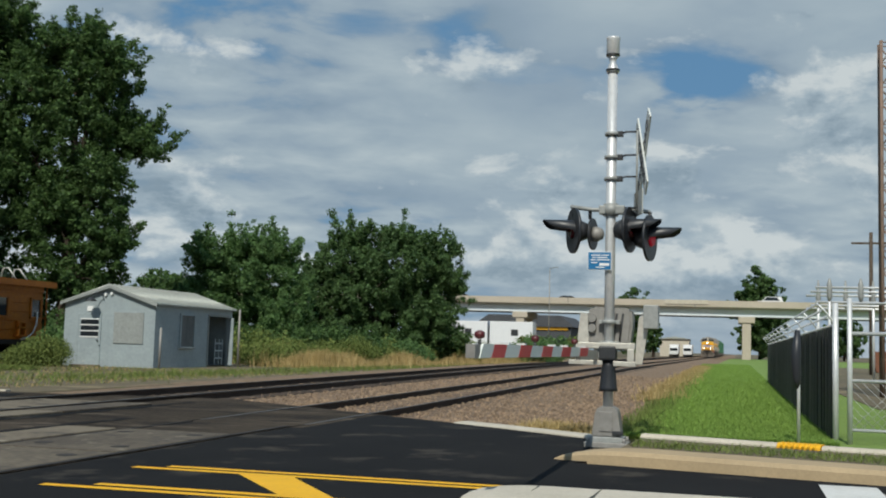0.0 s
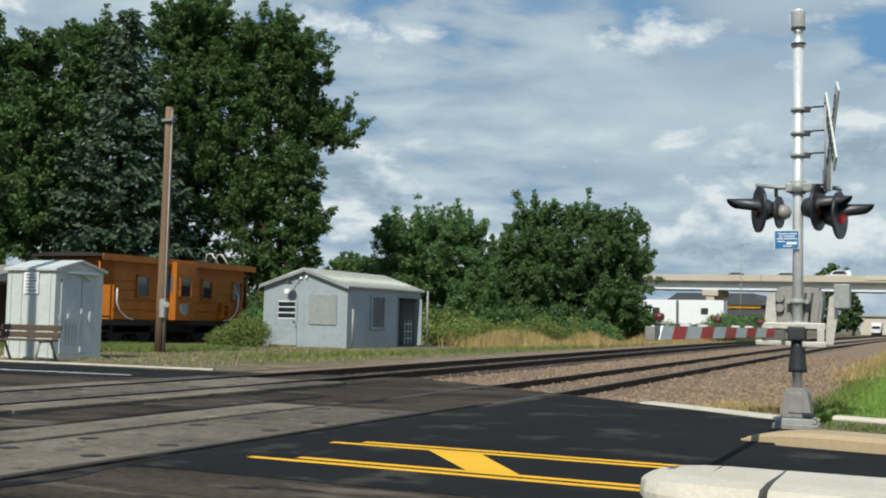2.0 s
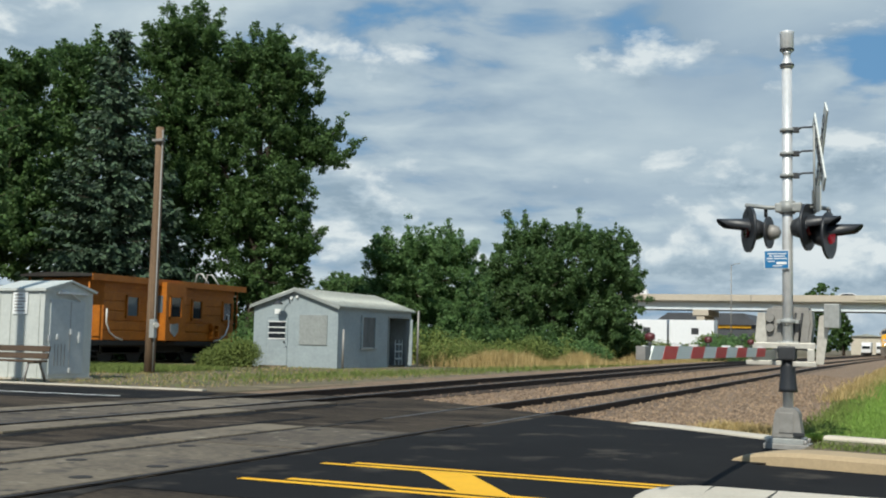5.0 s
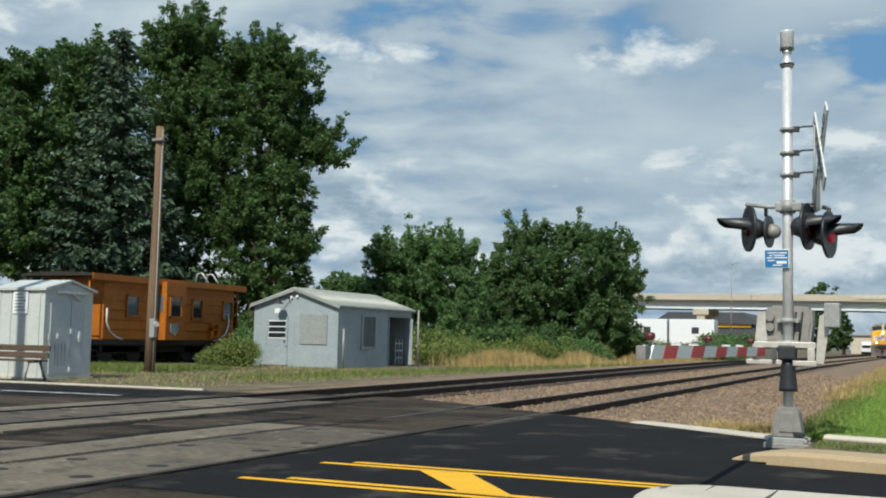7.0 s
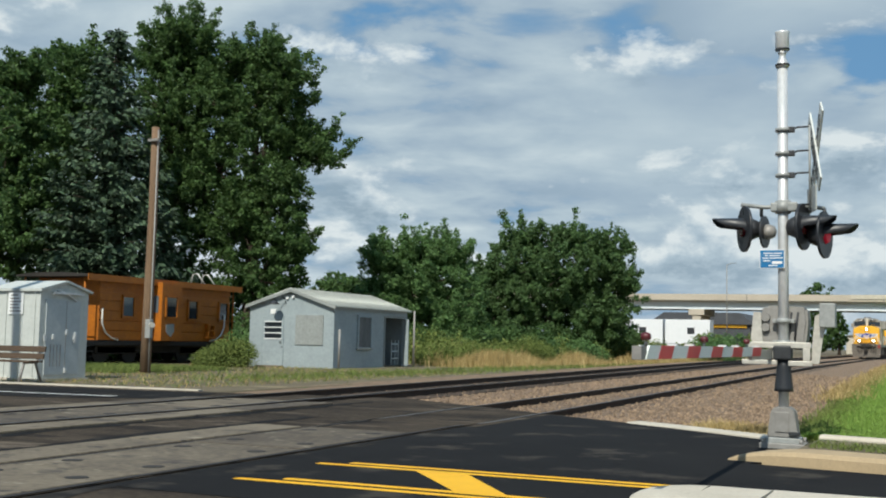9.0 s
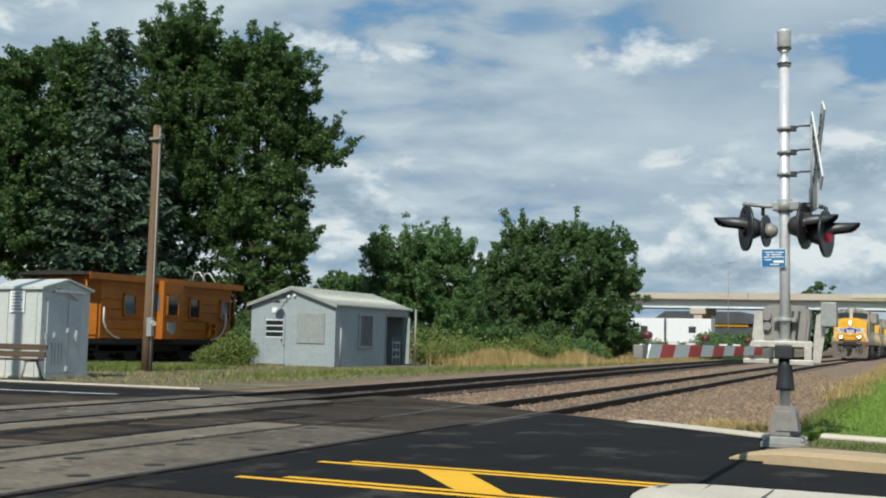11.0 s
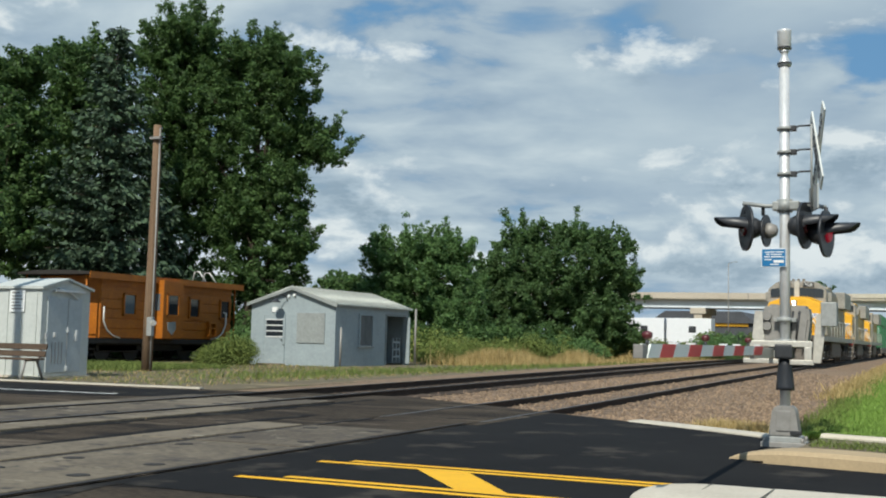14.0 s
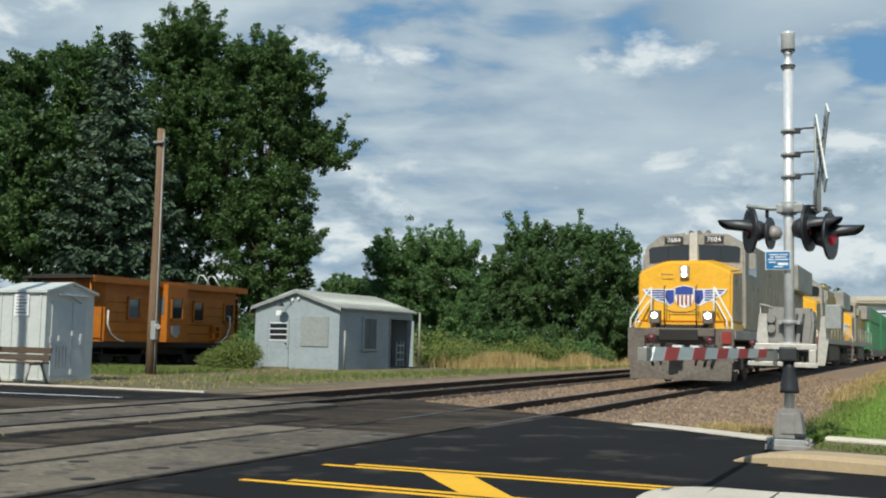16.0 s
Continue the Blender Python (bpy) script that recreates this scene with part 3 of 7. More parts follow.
def kerbs():
    prof = [(-0.02, -0.2), (0.0, 0.08), (0.04, 0.12), (0.40, 0.13), (0.46, 0.10), (0.48, -0.2)]
    k = tagged(mesh_ob("kerb", swept(prof, [(-1.0, 11.0), (0.0, 10.72), (1.2, 10.42), (6, 9.7), (30, 9.4)]), M["concrete_tan"]), "tan concrete kerb along the road", "kerb", kind="structure")
    bm = bmesh.new()
    rings = []
    for x, y, w, h in ((-1.0, 11.0, 1.0, 1.0), (-1.2, 11.05, 1.0, 0.97), (-1.4, 11.08, 0.95, 0.9), (-1.58, 11.10, 0.8, 0.75), (-1.74, 11.12, 0.52, 0.5), (-1.84, 11.14, 0.2, 0.15)):
        rings.append([bm.verts.new((x + 0.27 * u * w, y + 0.963 * u * w, v * h if v > 0 else v)) for u, v in prof])
    for p, q in zip(rings, rings[1:]):
        for i in range(len(prof)):
            j = (i + 1) % len(prof)
            bm.faces.new((p[i], q[i], q[j], p[j]))
    bm.faces.new(rings[0][::-1])
    bm.faces.new(rings[-1])
    bmesh.ops.recalc_face_normals(bm, faces=bm.faces)
    tagged(mesh_ob("kerb_nose", bm, M["concrete_tan"]), "tapered end of a tan concrete kerb", "kerb", kind="structure")
    prof2 = [(-0.02, -0.2), (0.0, 0.09), (0.03, 0.12), (0.17, 0.12), (0.20, 0.09), (0.22, -0.2)]
    tagged(mesh_ob("kerb", swept([(-0.02, -0.2), (0.0, 0.01), (0.03, 0.022), (0.26, 0.03), (0.30, 0.015), (0.31, -0.2)], [(-3.95, 15.45), (-3.3, 15.05), (-2.6, 14.55), (-2.0, 14.1), (-1.75, 13.85)]), M["concrete"]), "pale concrete kerb beside the gravel", "kerb", kind="structure")
    path = [(-1.2, 13.45), (-0.7, 13.32), (0.30, 12.98)]
    tagged(mesh_ob("kerb", swept(prof2, path), M["concrete"]), "pale concrete kerb beside the grass", "kerb", kind="structure")
    tagged(mesh_ob("kerb", swept(prof2, [(0.76, 12.84), (1.4, 12.68)]), M["concrete"]), "pale concrete kerb beside the grass", "kerb", kind="structure")
    tagged(mesh_ob("kerb", swept(prof2, [(1.415, 12.676), (3.0, 12.3), (20, 11.6)]), M["concrete"]), "pale concrete kerb beside the grass", "kerb", kind="structure")
    tagged(mesh_ob("kerb", swept([(-0.02, -0.2), (0.0, 0.01), (0.03, 0.03), (0.17, 0.03), (0.20, -0.2)], [(-13.4, 18.6), (-16, 18.4), (-60, 15.6)]), M["concrete"]), "pale concrete kerb beyond the tracks", "kerb", kind="structure")
    # ribbed yellow pad in the kerb
    bm = swept([(-0.03, -0.15), (-0.02, 0.10), (0.03, 0.13), (0.2, 0.13), (0.22, -0.15)], [(0.31, 12.975), (0.75, 12.845)])
    d = Vector((0.44, -0.13)).normalized()
    for i in range(7):
        c = Vector((0.36, 12.955)) + d * (0.057 * i)
        n = Vector((-d.y, d.x))
        a, b = c - n * 0.04, c + n * 0.05
        tube(bm, [(a.x, a.y, 0.10), (b.x, b.y, 0.135)], 0.014, 6)
    tagged(mesh_ob("kerb_pad", bm, M["pad_yellow"]), "ribbed bright yellow pad let into the kerb", "pad")
    # raised traffic island in the road
    prof3 = [(-0.62, -0.1), (-0.6, 0.06), (-0.52, 0.135), (-0.3, 0.155), (0.3, 0.16), (0.52, 0.135), (0.6, 0.06), (0.62, -0.1)]
    isle = thing("traffic_island", pose(0, 0, 0), "white concrete traffic island with open joints", "traffic island", kind="structure")
    cuts = [(-1.40, -1.00), (-0.975, 1.6), (1.625, 4.4), (4.425, 9)]
    for a, b in cuts:
        part("slab", swept(prof3, [(a, 7.42), ((a + b) / 2, 7.41), (b, 7.40)]), M["concrete"], isle)
    bm = bmesh.new()
    rings = []
    for s, x in ((1.0, -1.402), (0.97, -1.52), (0.86, -1.65), (0.66, -1.76), (0.35, -1.83)):
        rings.append([bm.verts.new((x, 7.42 + u * s, v * (0.6 + 0.4 * s) if v > 0 else v)) for u, v in prof3])
    for a, b in zip(rings, rings[1:]):
        for i in range(len(prof3)):
            j = (i + 1) % len(prof3)
            bm.faces.new((a[i], b[i], b[j], a[j]))
    bm.faces.new(rings[0][::-1])
    bm.faces.new(rings[-1])
    bmesh.ops.recalc_face_normals(bm, faces=bm.faces)
    part("nose", bm, M["concrete"], isle)


kerbs()


def lawn():
    bm = bmesh.new()
    prism(bm, [(-1.2, 13.6), (0.3, 13.15), (1.2, 13.0), (40, 11.4), (40, 240), (-1.5, 240), (-2.2, 60), (-1.7, 25), (-1.25, 17)], "z", -0.3, 0.05)
    tagged(mesh_ob("lawn", bm, M["lawn"]), "mown green grass along the railway fence", "lawn", kind="structure")
    bm = bmesh.new()
    prism(bm, [(-1.3, 11.6), (0.0, 11.18), (1.2, 10.88), (6, 10.16), (30, 9.86), (30, 11.9), (3.0, 12.3), (1.4, 12.66), (0.3, 12.96), (-1.2, 13.43)], "z", -0.3, 0.075)
    tagged(mesh_ob("verge", bm, M["earth"]), "bare trodden strip between two kerbs", "verge", kind="structure")


lawn()


def blades(name, n, spot, height, width, mat, lean=0.35, mound=False):
    """Upright blades at places given by spot(), each a narrow quad that tapers."""
    p = np.array([spot() for _ in range(n)])
    a = rng.random(n) * 6.283
    h = height * (0.5 + rng.random(n))
    if mound:
        h = h * np.array([min(max(0.75 + 1.5 * noise.noise(Vector((q[0] * 0.55, q[1] * 0.30, 3.3))), 0.2), 1.6) for q in p])
    tip = np.stack([rng.normal(size=n) * lean * h, rng.normal(size=n) * lean * h, h], axis=1)
    w = np.stack([np.cos(a), np.sin(a), np.zeros(n)], axis=1) * (width * (0.6 + 0.8 * rng.random(n)))[:, None]
    v = np.stack([p - w, p + w, p + tip + w * 0.25, p + tip - w * 0.25], axis=1)
    return quads(name, v, mat)


# ---------------------------------------------------------------- tracks


BED = [(-13.5, -0.06), (-12.7, -0.15), (-12.0, -0.10), (-9.2, -0.10), (-8.5, -0.17), (-7.8, -0.125), (-4.95, -0.125), (-4.3, -0.15), (-3.4, -0.16), (-2.6, -0.07), (-1.6, -0.01), (-0.85, -0.05)]


def bed_z(x, y):
    """Height of the stone bed; next to the road it fills up to the pavement."""
    z = float(np.interp(x, [p[0] for p in BED], [p[1] for p in BED]))
    k = min(max((x + 5.0) / 3.0, 0), 1)
    return z + rise(y) * (1 - 0.7 * k)


def ballast_bed():
    ys = [12.4, 14, 16, 18, 20, 24, 30, 36, 42, 48, 54, 60, 90, 150, 300, 900]
    outline = BED
    bm = bmesh.new()
    rings = [[bm.verts.new((u, y, bed_z(u, y))) for u, v in outline] for y in ys]
    for a, b in zip(rings, rings[1:]):
        for i in range(len(outline) - 1):
            f = bm.faces.new((a[i], a[i + 1], b[i + 1], b[i]))
            f.smooth = True
    bmesh.ops.recalc_face_normals(bm, faces=bm.faces)
    if sum(f.normal.z for f in bm.faces) < 0:
        bmesh.ops.reverse_faces(bm, faces=bm.faces)
    tagged(mesh_ob("ballast_bed", bm, M["ballast"]), "pinkish brown crushed stone track bed", "ballast", kind="structure")


ballast_bed()


def stones():
    """Loose stones over the near part of the track bed."""
    n = 26000
    v0 = np.array([(1, 0, 0), (-0.5, 0.87, 0), (-0.5, -0.87, 0), (0.2, 0.1, 0.8)], dtype=float)
    verts, faces = [], []
    for i in range(n):
        y = 14.8 + 34 * rng.random() ** 2.2
        x = rng.uniform(-9.2, -1.0) if rng.random() < 0.85 else rng.uniform(-13, -9)
        edge = 15.6 - (x + 4) * 0.75 if x < -2.3 else 14.4 - 0.3 * (x + 2.3)
        if y < min(edge, 18.8) + 0.05 or (x > -1.9 and y < 22 and rng.random() < 0.8):
            continue
        if abs(x - NEAR_TRACK) < 1.25 and rng.random() < 0.4:
            continue
        s = rng.uniform(0.015, 0.042) * (1.0 + (y - 14) * 0.01)
        z = bed_z(x, y)
        a = rng.random() * 6.28
        ca, sa = math.cos(a), math.sin(a)
        sh = v0 * s * rng.uniform(0.6, 1.3, (4, 3))
        b = len(verts)
        for q in sh:
            verts.append((x + q[0] * ca - q[1] * sa, y + q[0] * sa + q[1] * ca, z + q[2] + 0.004))
        faces += [(b, b + 1, b + 3), (b + 1, b + 2, b + 3), (b + 2, b, b + 3)]
    me = bpy.data.meshes.new("loose_stones")
    me.from_pydata(verts, [], faces)
    me.materials.append(M["stone"])
    tagged(new("loose_stones", me), "loose pinkish crushed stones on the track bed", "gravel", kind="stuff")


stones()

RAIL = [(-0.08, -0.21), (0.08, -0.21), (0.08, -0.19), (0.016, -0.16), (0.016, -0.045), (0.036, -0.03), (0.036, -0.004), (-0.036, -0.004), (-0.036, -0.03), (-0.016, -0.045), (-0.016, -0.16), (-0.08, -0.19)]


def track(cx, lift, name, label):
    t = thing(name, pose(0, 0, 0), label, "railway track", kind="structure")
    ys = [-30, 0, 6, 10, 14, 18, 22, 26, 30, 36, 42, 48, 54, 60, 100, 200, 400, 900]
    for side in (-1, 1):
        x = cx + side * GAUGE / 2
        bm, bt = bmesh.new(), bmesh.new()
        rings, tops = [], []
        for y in ys:
            z = rise(y) + lift
            rings.append([bm.verts.new((x + u, y, z + v)) for u, v in RAIL])
            tops.append([bt.verts.new((x + u, y, z + v)) for u, v in ((-0.034, -0.003), (-0.024, 0.0), (0.024, 0.0), (0.034, -0.003))])
        for rr, b, closed in ((rings, bm, True), (tops, bt, False)):
            k = len(rr[0])
            for p, q in zip(rr, rr[1:]):
                for i in range(k if closed else k - 1):
                    b.faces.new((p[i], q[i], q[(i + 1) % k], p[(i + 1) % k]))
            bmesh.ops.recalc_face_normals(b, faces=b.faces)
        if sum(f.normal.z for f in bt.faces) < 0:
            bmesh.ops.reverse_faces(bt, faces=bt.faces)
        r = part("rail", bm, M["rail"], t)
        part("running_surface", bt, M["rail_top"], r, "worn bright top of the rail")
    me = None
    for i in range(110):
        y = 16.6 + i * 0.52 if cx > -9 else 19.0 + i * 0.52
        z = rise(y) + lift - 0.14
        if me is None:
            bm = boxed(-1.28, -0.11, -0.16, 1.28, 0.11, 0.015, bevel=0.012)
            ob = part("tie", bm, M["tie"], t)
            me = ob.data
        else:
            ob = new("tie", me)
            ob.parent = t
        ob.matrix_basis = pose(cx + rng.uniform(-0.03, 0.03), y, z, 0, 0, rng.uniform(-0.6, 0.6))
    return t


track(NEAR_TRACK, 0.0, "near_track", "main line with rusty rails and dark timber ties")
track(FAR_TRACK, 0.05, "far_track", "second line with rusty rails and dark timber ties")


def crossing_panels():
    """Concrete slabs between and beside the rails where the road crosses."""
    c = thing("crossing_surface", pose(0, 0, 0), "worn grey concrete crossing panels between the rails", "crossing", kind="structure")
    for cx, lift, y1 in ((NEAR_TRACK, 0.0, 12.0), (FAR_TRACK, 0.05, 16.4)):
        g = GAUGE / 2
        for x0, x1 in ((cx - g + 0.105, cx + g - 0.105), (cx - g - 0.72, cx - g - 0.05), (cx + g + 0.05, cx + g + 0.62)):
            if cx == NEAR_TRACK and x1 > cx + g:
                continue
            y = y1
            while y > -12:
                L = 2.44
                tilt = rng.uniform(-0.002, 0.004)
                bm = boxed(x0, y - L + 0.012, -0.12, x1, y - 0.012, lift * 0.4 + 0.012 + tilt, bevel=0.014)
                p = part("panel", bm, M["panel"], c)
                for k in range(2):
                    if x1 - x0 < 1:
                        break
                    for yy in (y - 0.45, y - L + 0.45):
                        b2 = bmesh.new()
                        disc(b2, (x0 + 0.22 + k * (x1 - x0 - 0.44), yy, lift * 0.4 + 0.013 + tilt), (0, 0, 1), 0.095, 0.085, 0.003, 10)
                        part("bolt_pocket", b2, M["rubber"], p)
                y -= L
        for s in (-1, 1):
            x = cx + s * g
            bm = boxed(x - 0.046 if s > 0 else x + 0.04, -30, -0.1, x - 0.04 if s > 0 else x + 0.046, y1 + 1.6, 0.003)
            box(bm, x - s * 0.10 - 0.005, -30, -0.1, x - s * 0.04, y1 + 1.6, 0.0075)
            part("flangeway", bm, M["rubber"], c)


crossing_panels()


def seams():
    """Black filler laid along the outer sides of the rails, uneven in width."""
    for x, y1, lift in ((NEAR_TRACK + GAUGE / 2 + 0.055, 13.6, 0.004), (FAR_TRACK + GAUGE / 2 + 0.64, 17.6, 0.004), (NEAR_TRACK - GAUGE / 2 - 0.74, 13.8, 0.004)):
        side = 1 if x > NEAR_TRACK or x > FAR_TRACK + 0.5 and x < NEAR_TRACK - 2 else -1
        bm = bmesh.new()
        prev = None
        y = -4.0
        while y < y1:
            w = 0.20 + 0.16 * noise.noise(Vector((x, y * 1.7, 0.5))) + rng.uniform(-0.03, 0.03)
            pair = (bm.verts.new((x, y, lift)), bm.verts.new((x + side * max(w, 0.05), y, lift)))
            if prev:
                bm.faces.new((prev[0], prev[1], pair[1], pair[0]))
            prev = pair
            y += 0.22
        bmesh.ops.recalc_face_normals(bm, faces=bm.faces)
        tagged(mesh_ob("rail_seam", bm, M["asphalt_new"]), "black asphalt filler along the rail", "road", kind="structure")


seams()

# ---------------------------------------------------------------- crossing signal


def signal():
    s = thing("crossing_signal", pose(-1.52, 12.91, 0.0), "silver crossing signal mast with black lamp hoods and lowered gate", "crossing signal")
    zb = 0.02
    # foundation and base
    part("base_plate", boxed(-0.24, -0.21, -0.05, 0.24, 0.21, zb + 0.04, bevel=0.01), M["case_grey"], s)
    bm = bmesh.new()
    prism(bm, [(-0.165, zb + 0.10), (0.165, zb + 0.10), (0.125, zb + 0.38), (0.085, zb + 0.43), (-0.085, zb + 0.43), (-0.125, zb + 0.38)], "y", -0.15, 0.15)
    bmesh.ops.bevel(bm, geom=list(bm.edges), offset=0.012, segments=2, affect="EDGES")
    b = part("junction_base", bm, M["case_grey"], s, "grey cast junction base")
    part("base_door", boxed(-0.08, -0.162, zb + 0.16, 0.07, -0.149, zb + 0.38, bevel=0.006), M["case_grey"], b)
    part("latch", boxed(0.07, -0.19, zb + 0.13, 0.19, -0.152, zb + 0.17, bevel=0.005), M["dark_steel"], b)
    part("footing", boxed(-0.19, -0.17, zb + 0.035, 0.19, 0.17, zb + 0.10, bevel=0.012), M["grey_paint"], s)
    for x in (-0.2, 0.2):
        for y in (-0.18, 0.18):
            bm = bmesh.new()
            disc(bm, (x, y, zb + 0.03), (0, 0, 1), 0.02, 0.02, 0.06, 8)
            part("anchor_bolt", bm, M["case_grey"], s)
    bm = bmesh.new()
    tube(bm, [(0, 0, 0.44), (0, 0, 4.30)], 0.057, 24)
    part("mast", bm, M["galv"], s, "bright galvanised steel mast")
    # bell on top
    bm = bmesh.new()
    tube(bm, [(0, 0, 4.28), (0, 0, 4.32), (0, 0, 4.40), (0, 0, 4.44), (0, 0, 4.46)], [0.072, 0.070, 0.034, 0.042, 0.060], 20)
    bell = part("bell_neck", bm, M["galv"], s)
    bm = bmesh.new()
    tube(bm, [(0, 0, 4.47), (0, 0, 4.49), (0, 0, 4.67), (0, 0, 4.69), (0, 0, 4.70)], [0.060, 0.076, 0.076, 0.083, 0.074], 24)
    part("bell", bm, M["galv"], s, "drum-shaped bell in grey metal")
    for z in (4.30, 4.48):
        bm = bmesh.new()
        tube(bm, [(0, 0, z), (0, 0, z + 0.02)], 0.079, 20)
        part("band", bm, M["dark_steel"], s)
    # rubber boot below the mechanism
    bm = bmesh.new()
    tube(bm, [(0, 0, 0.62), (0.0, 0, 0.66), (0, 0, 0.9), (0, 0, 1.0)], [0.105, 0.10, 0.075, 0.07], 16)
    part("boot", bm, M["black"], s, "black weather boot")
    # brackets and crossbuck; the sign faces along the road, so it is seen edge on
    cb = (0.31, 0.02)
    for z in (3.56, 3.29, 3.04, 2.68):
        bm = bmesh.new()
        tube(bm, [(0, 0, z - 0.018), (0, 0, z + 0.018)], 0.082, 16)
        br = part("clamp", bm, M["grey_paint"], s)
        bm = bmesh.new()
        box(bm, 0.06, -0.035, z - 0.03, 0.13, 0.035, z + 0.03, bevel=0.006)
        tube(bm, [(0.10, 0, z), (0.16, 0, z + 0.025), (cb[0] - 0.01, 0, z + 0.025)], 0.011, 8)
        part("bracket_arm", bm, M["dark_steel"], br)
    for a, off, words in ((50, 0.0, "CROSSING"), (-50, 0.024, "RAILROAD")):
        m = pose(cb[0] + 0.03 + off, 0.02, 3.31, a, 0, 14)
        bm = boxed(-0.010, -0.56, -0.10, 0.010, 0.56, 0.10, bevel=0.004)
        bmesh.ops.transform(bm, matrix=m, verts=bm.verts)
        bl = part("crossbuck_blade", bm, M["sign_pale"], s, "white crossbuck board with black capital letters")
        text("lettering", words, 0.19, m @ Matrix.Translation((-0.012, 0, 0)) @ pose(0, 0, 0, 90, 0, -90), M["black"], bl)
    bm = boxed(-0.008, -0.22, 2.62, 0.008, 0.22, 2.90, bevel=0.004)
    bmesh.ops.transform(bm, matrix=pose(cb[0], 0.02, 0, 0, 0, 17), verts=bm.verts)
    part("track_count_plate", bm, M["sign_back"], s, "small plate under the crossbuck")
    bm = bmesh.new()
    tube(bm, [(cb[0] - 0.02, 0, 2.66), (cb[0] - 0.02, 0, 3.6)], 0.013, 8)
    part("sign_strut", bm, M["grey_paint"], s)
    # cross arm with lamps
    bm = bmesh.new()
    tube(bm, [(-0.46, -0.02, 2.72), (-0.2, 0, 2.685), (0.25, 0.02, 2.69), (0.44, 0.06, 2.66)], 0.024, 12)
    part("lamp_arm", bm, M["grey_paint"], s)
    bm = bmesh.new()
    tube(bm, [(0, 0, 2.61), (0, 0, 2.75)], 0.086, 18)
    box(bm, -0.13, -0.06, 2.63, 0.16, 0.06, 2.73, bevel=0.015)
    part("arm_clamp", bm, M["grey_paint"], s)

    def lamp(x, y, z, face, lit=False, size=1.0, shell="dark_steel"):
        """A flashing lamp; face: degrees that its lens turns from +x towards +y."""
        m = pose(x, y, z, 0, 0, face) @ Matrix.Diagonal((size, size, size, 1))
        bm = bmesh.new()
        tube(bm, [(-0.015, 0, 0), (0.015, 0, 0)], 0.262, 32)
        bmesh.ops.transform(bm, matrix=m, verts=bm.verts)
        bg = part("background_disc", bm, M["black"], s, "black round backing board")
        bm = bmesh.new()
        tube(bm, [(-0.02, 0, 0), (-0.08, 0, 0), (-0.16, 0, 0), (-0.19, 0, 0)], [0.12, 0.125, 0.09, 0.03], 20)
        bmesh.ops.transform(bm, matrix=m, verts=bm.verts)
        part("lamp_housing", bm, M[shell], bg)
        bm = bmesh.new()
        disc(bm, (0.016, 0, 0), (1, 0, 0), 0.10, 0.085, 0.03, 24)
        bmesh.ops.transform(bm, matrix=m, verts=bm.verts)
        part("lens", bm, M["red_light"] if lit else M["red_lens"], bg, "deep red round lens")
        # hood: the upper part of a sleeve, cut back below
        bm = bmesh.new()
        n = 18
        rows = []
        for r in (0.125, 0.113):
            a0, a1 = [], []
            for i in range(n + 1):
                a = radians(-12 + 204 * i / n)
                lenk = 0.33 * max(math.sin(a), 0.0) ** 0.26 + 0.02
                a0.append(bm.verts.new((0.014, r * math.cos(a), r * math.sin(a))))
                a1.append(bm.verts.new((0.014 + lenk, r * 0.96 * math.cos(a), r * 0.96 * math.sin(a) - 0.02 * lenk)))
            rows.append((a0, a1))
        (o0, o1), (i0, i1) = rows
        for i in range(n):
            bm.faces.new((o0[i], o0[i + 1], o1[i + 1], o1[i])).smooth = True
            bm.faces.new((i0[i], i1[i], i1[i + 1], i0[i + 1])).smooth = True
            bm.faces.new((o1[i], o1[i + 1], i1[i + 1], i1[i]))
        bmesh.ops.transform(bm, matrix=m, verts=bm.verts)
        part("hood", bm, M["black"], bg, "long black visor")
        return bg

    lamp(-0.42, -0.02, 2.44, 205)
    lamp(0.22, -0.04, 2.45, -12)
    lamp(0.44, 0.02, 2.36, -12, lit=True)
    # fourth lamp, turned away, shows its round back
    m = (-0.21, 0.06, 2.42)
    lamp(m[0], m[1], m[2] - 0.01, 170, size=0.7, shell="case_grey")
    for x, y, z0 in ((-0.42, -0.02, 2.70), (0.22, -0.02, 2.68), (0.44, 0.04, 2.66), (-0.24, 0.03, 2.68)):
        bm = bmesh.new()
        tube(bm, [(x, y, z0), (x, y, z0 - 0.10)], 0.02, 10)
        part("lamp_hanger", bm, M["dark_steel"], s)
    # blue notice
    bm = boxed(-0.245, -0.089, 1.985, 0.026, -0.079, 2.195, bevel=0.004)
    sg = part("notice", bm, M["sign_white"], s, "small blue notice plate with white border")
    part("notice_face", boxed(-0.237, -0.092, 1.993, 0.018, -0.088, 2.187), M["sign_blue"], sg)
    for z, x0, x1 in ((2.155, -0.205, -0.10), (2.155, -0.088, 0.0), (2.128, -0.19, -0.155), (2.128, -0.14, -0.02), (2.101, -0.215, -0.15), (2.101, -0.14, 0.005), (2.07, -0.205, -0.13), (2.018, -0.15, -0.05)):
        part("text_bar", boxed(x0, -0.0945, z - 0.006, x1, -0.0925, z + 0.005), M["sign_white"], sg)
    part("text_bar", boxed(-0.11, -0.0945, 2.035, 0.0, -0.0925, 2.064), M["sign_white"], sg)
    # gate mechanism
    bm = bmesh.new()
    prism(bm, [(-0.27, 1.10), (0.22, 1.08), (0.26, 1.40), (0.24, 1.56), (-0.20, 1.58), (-0.26, 1.52)], "y", 0.07, 0.42)
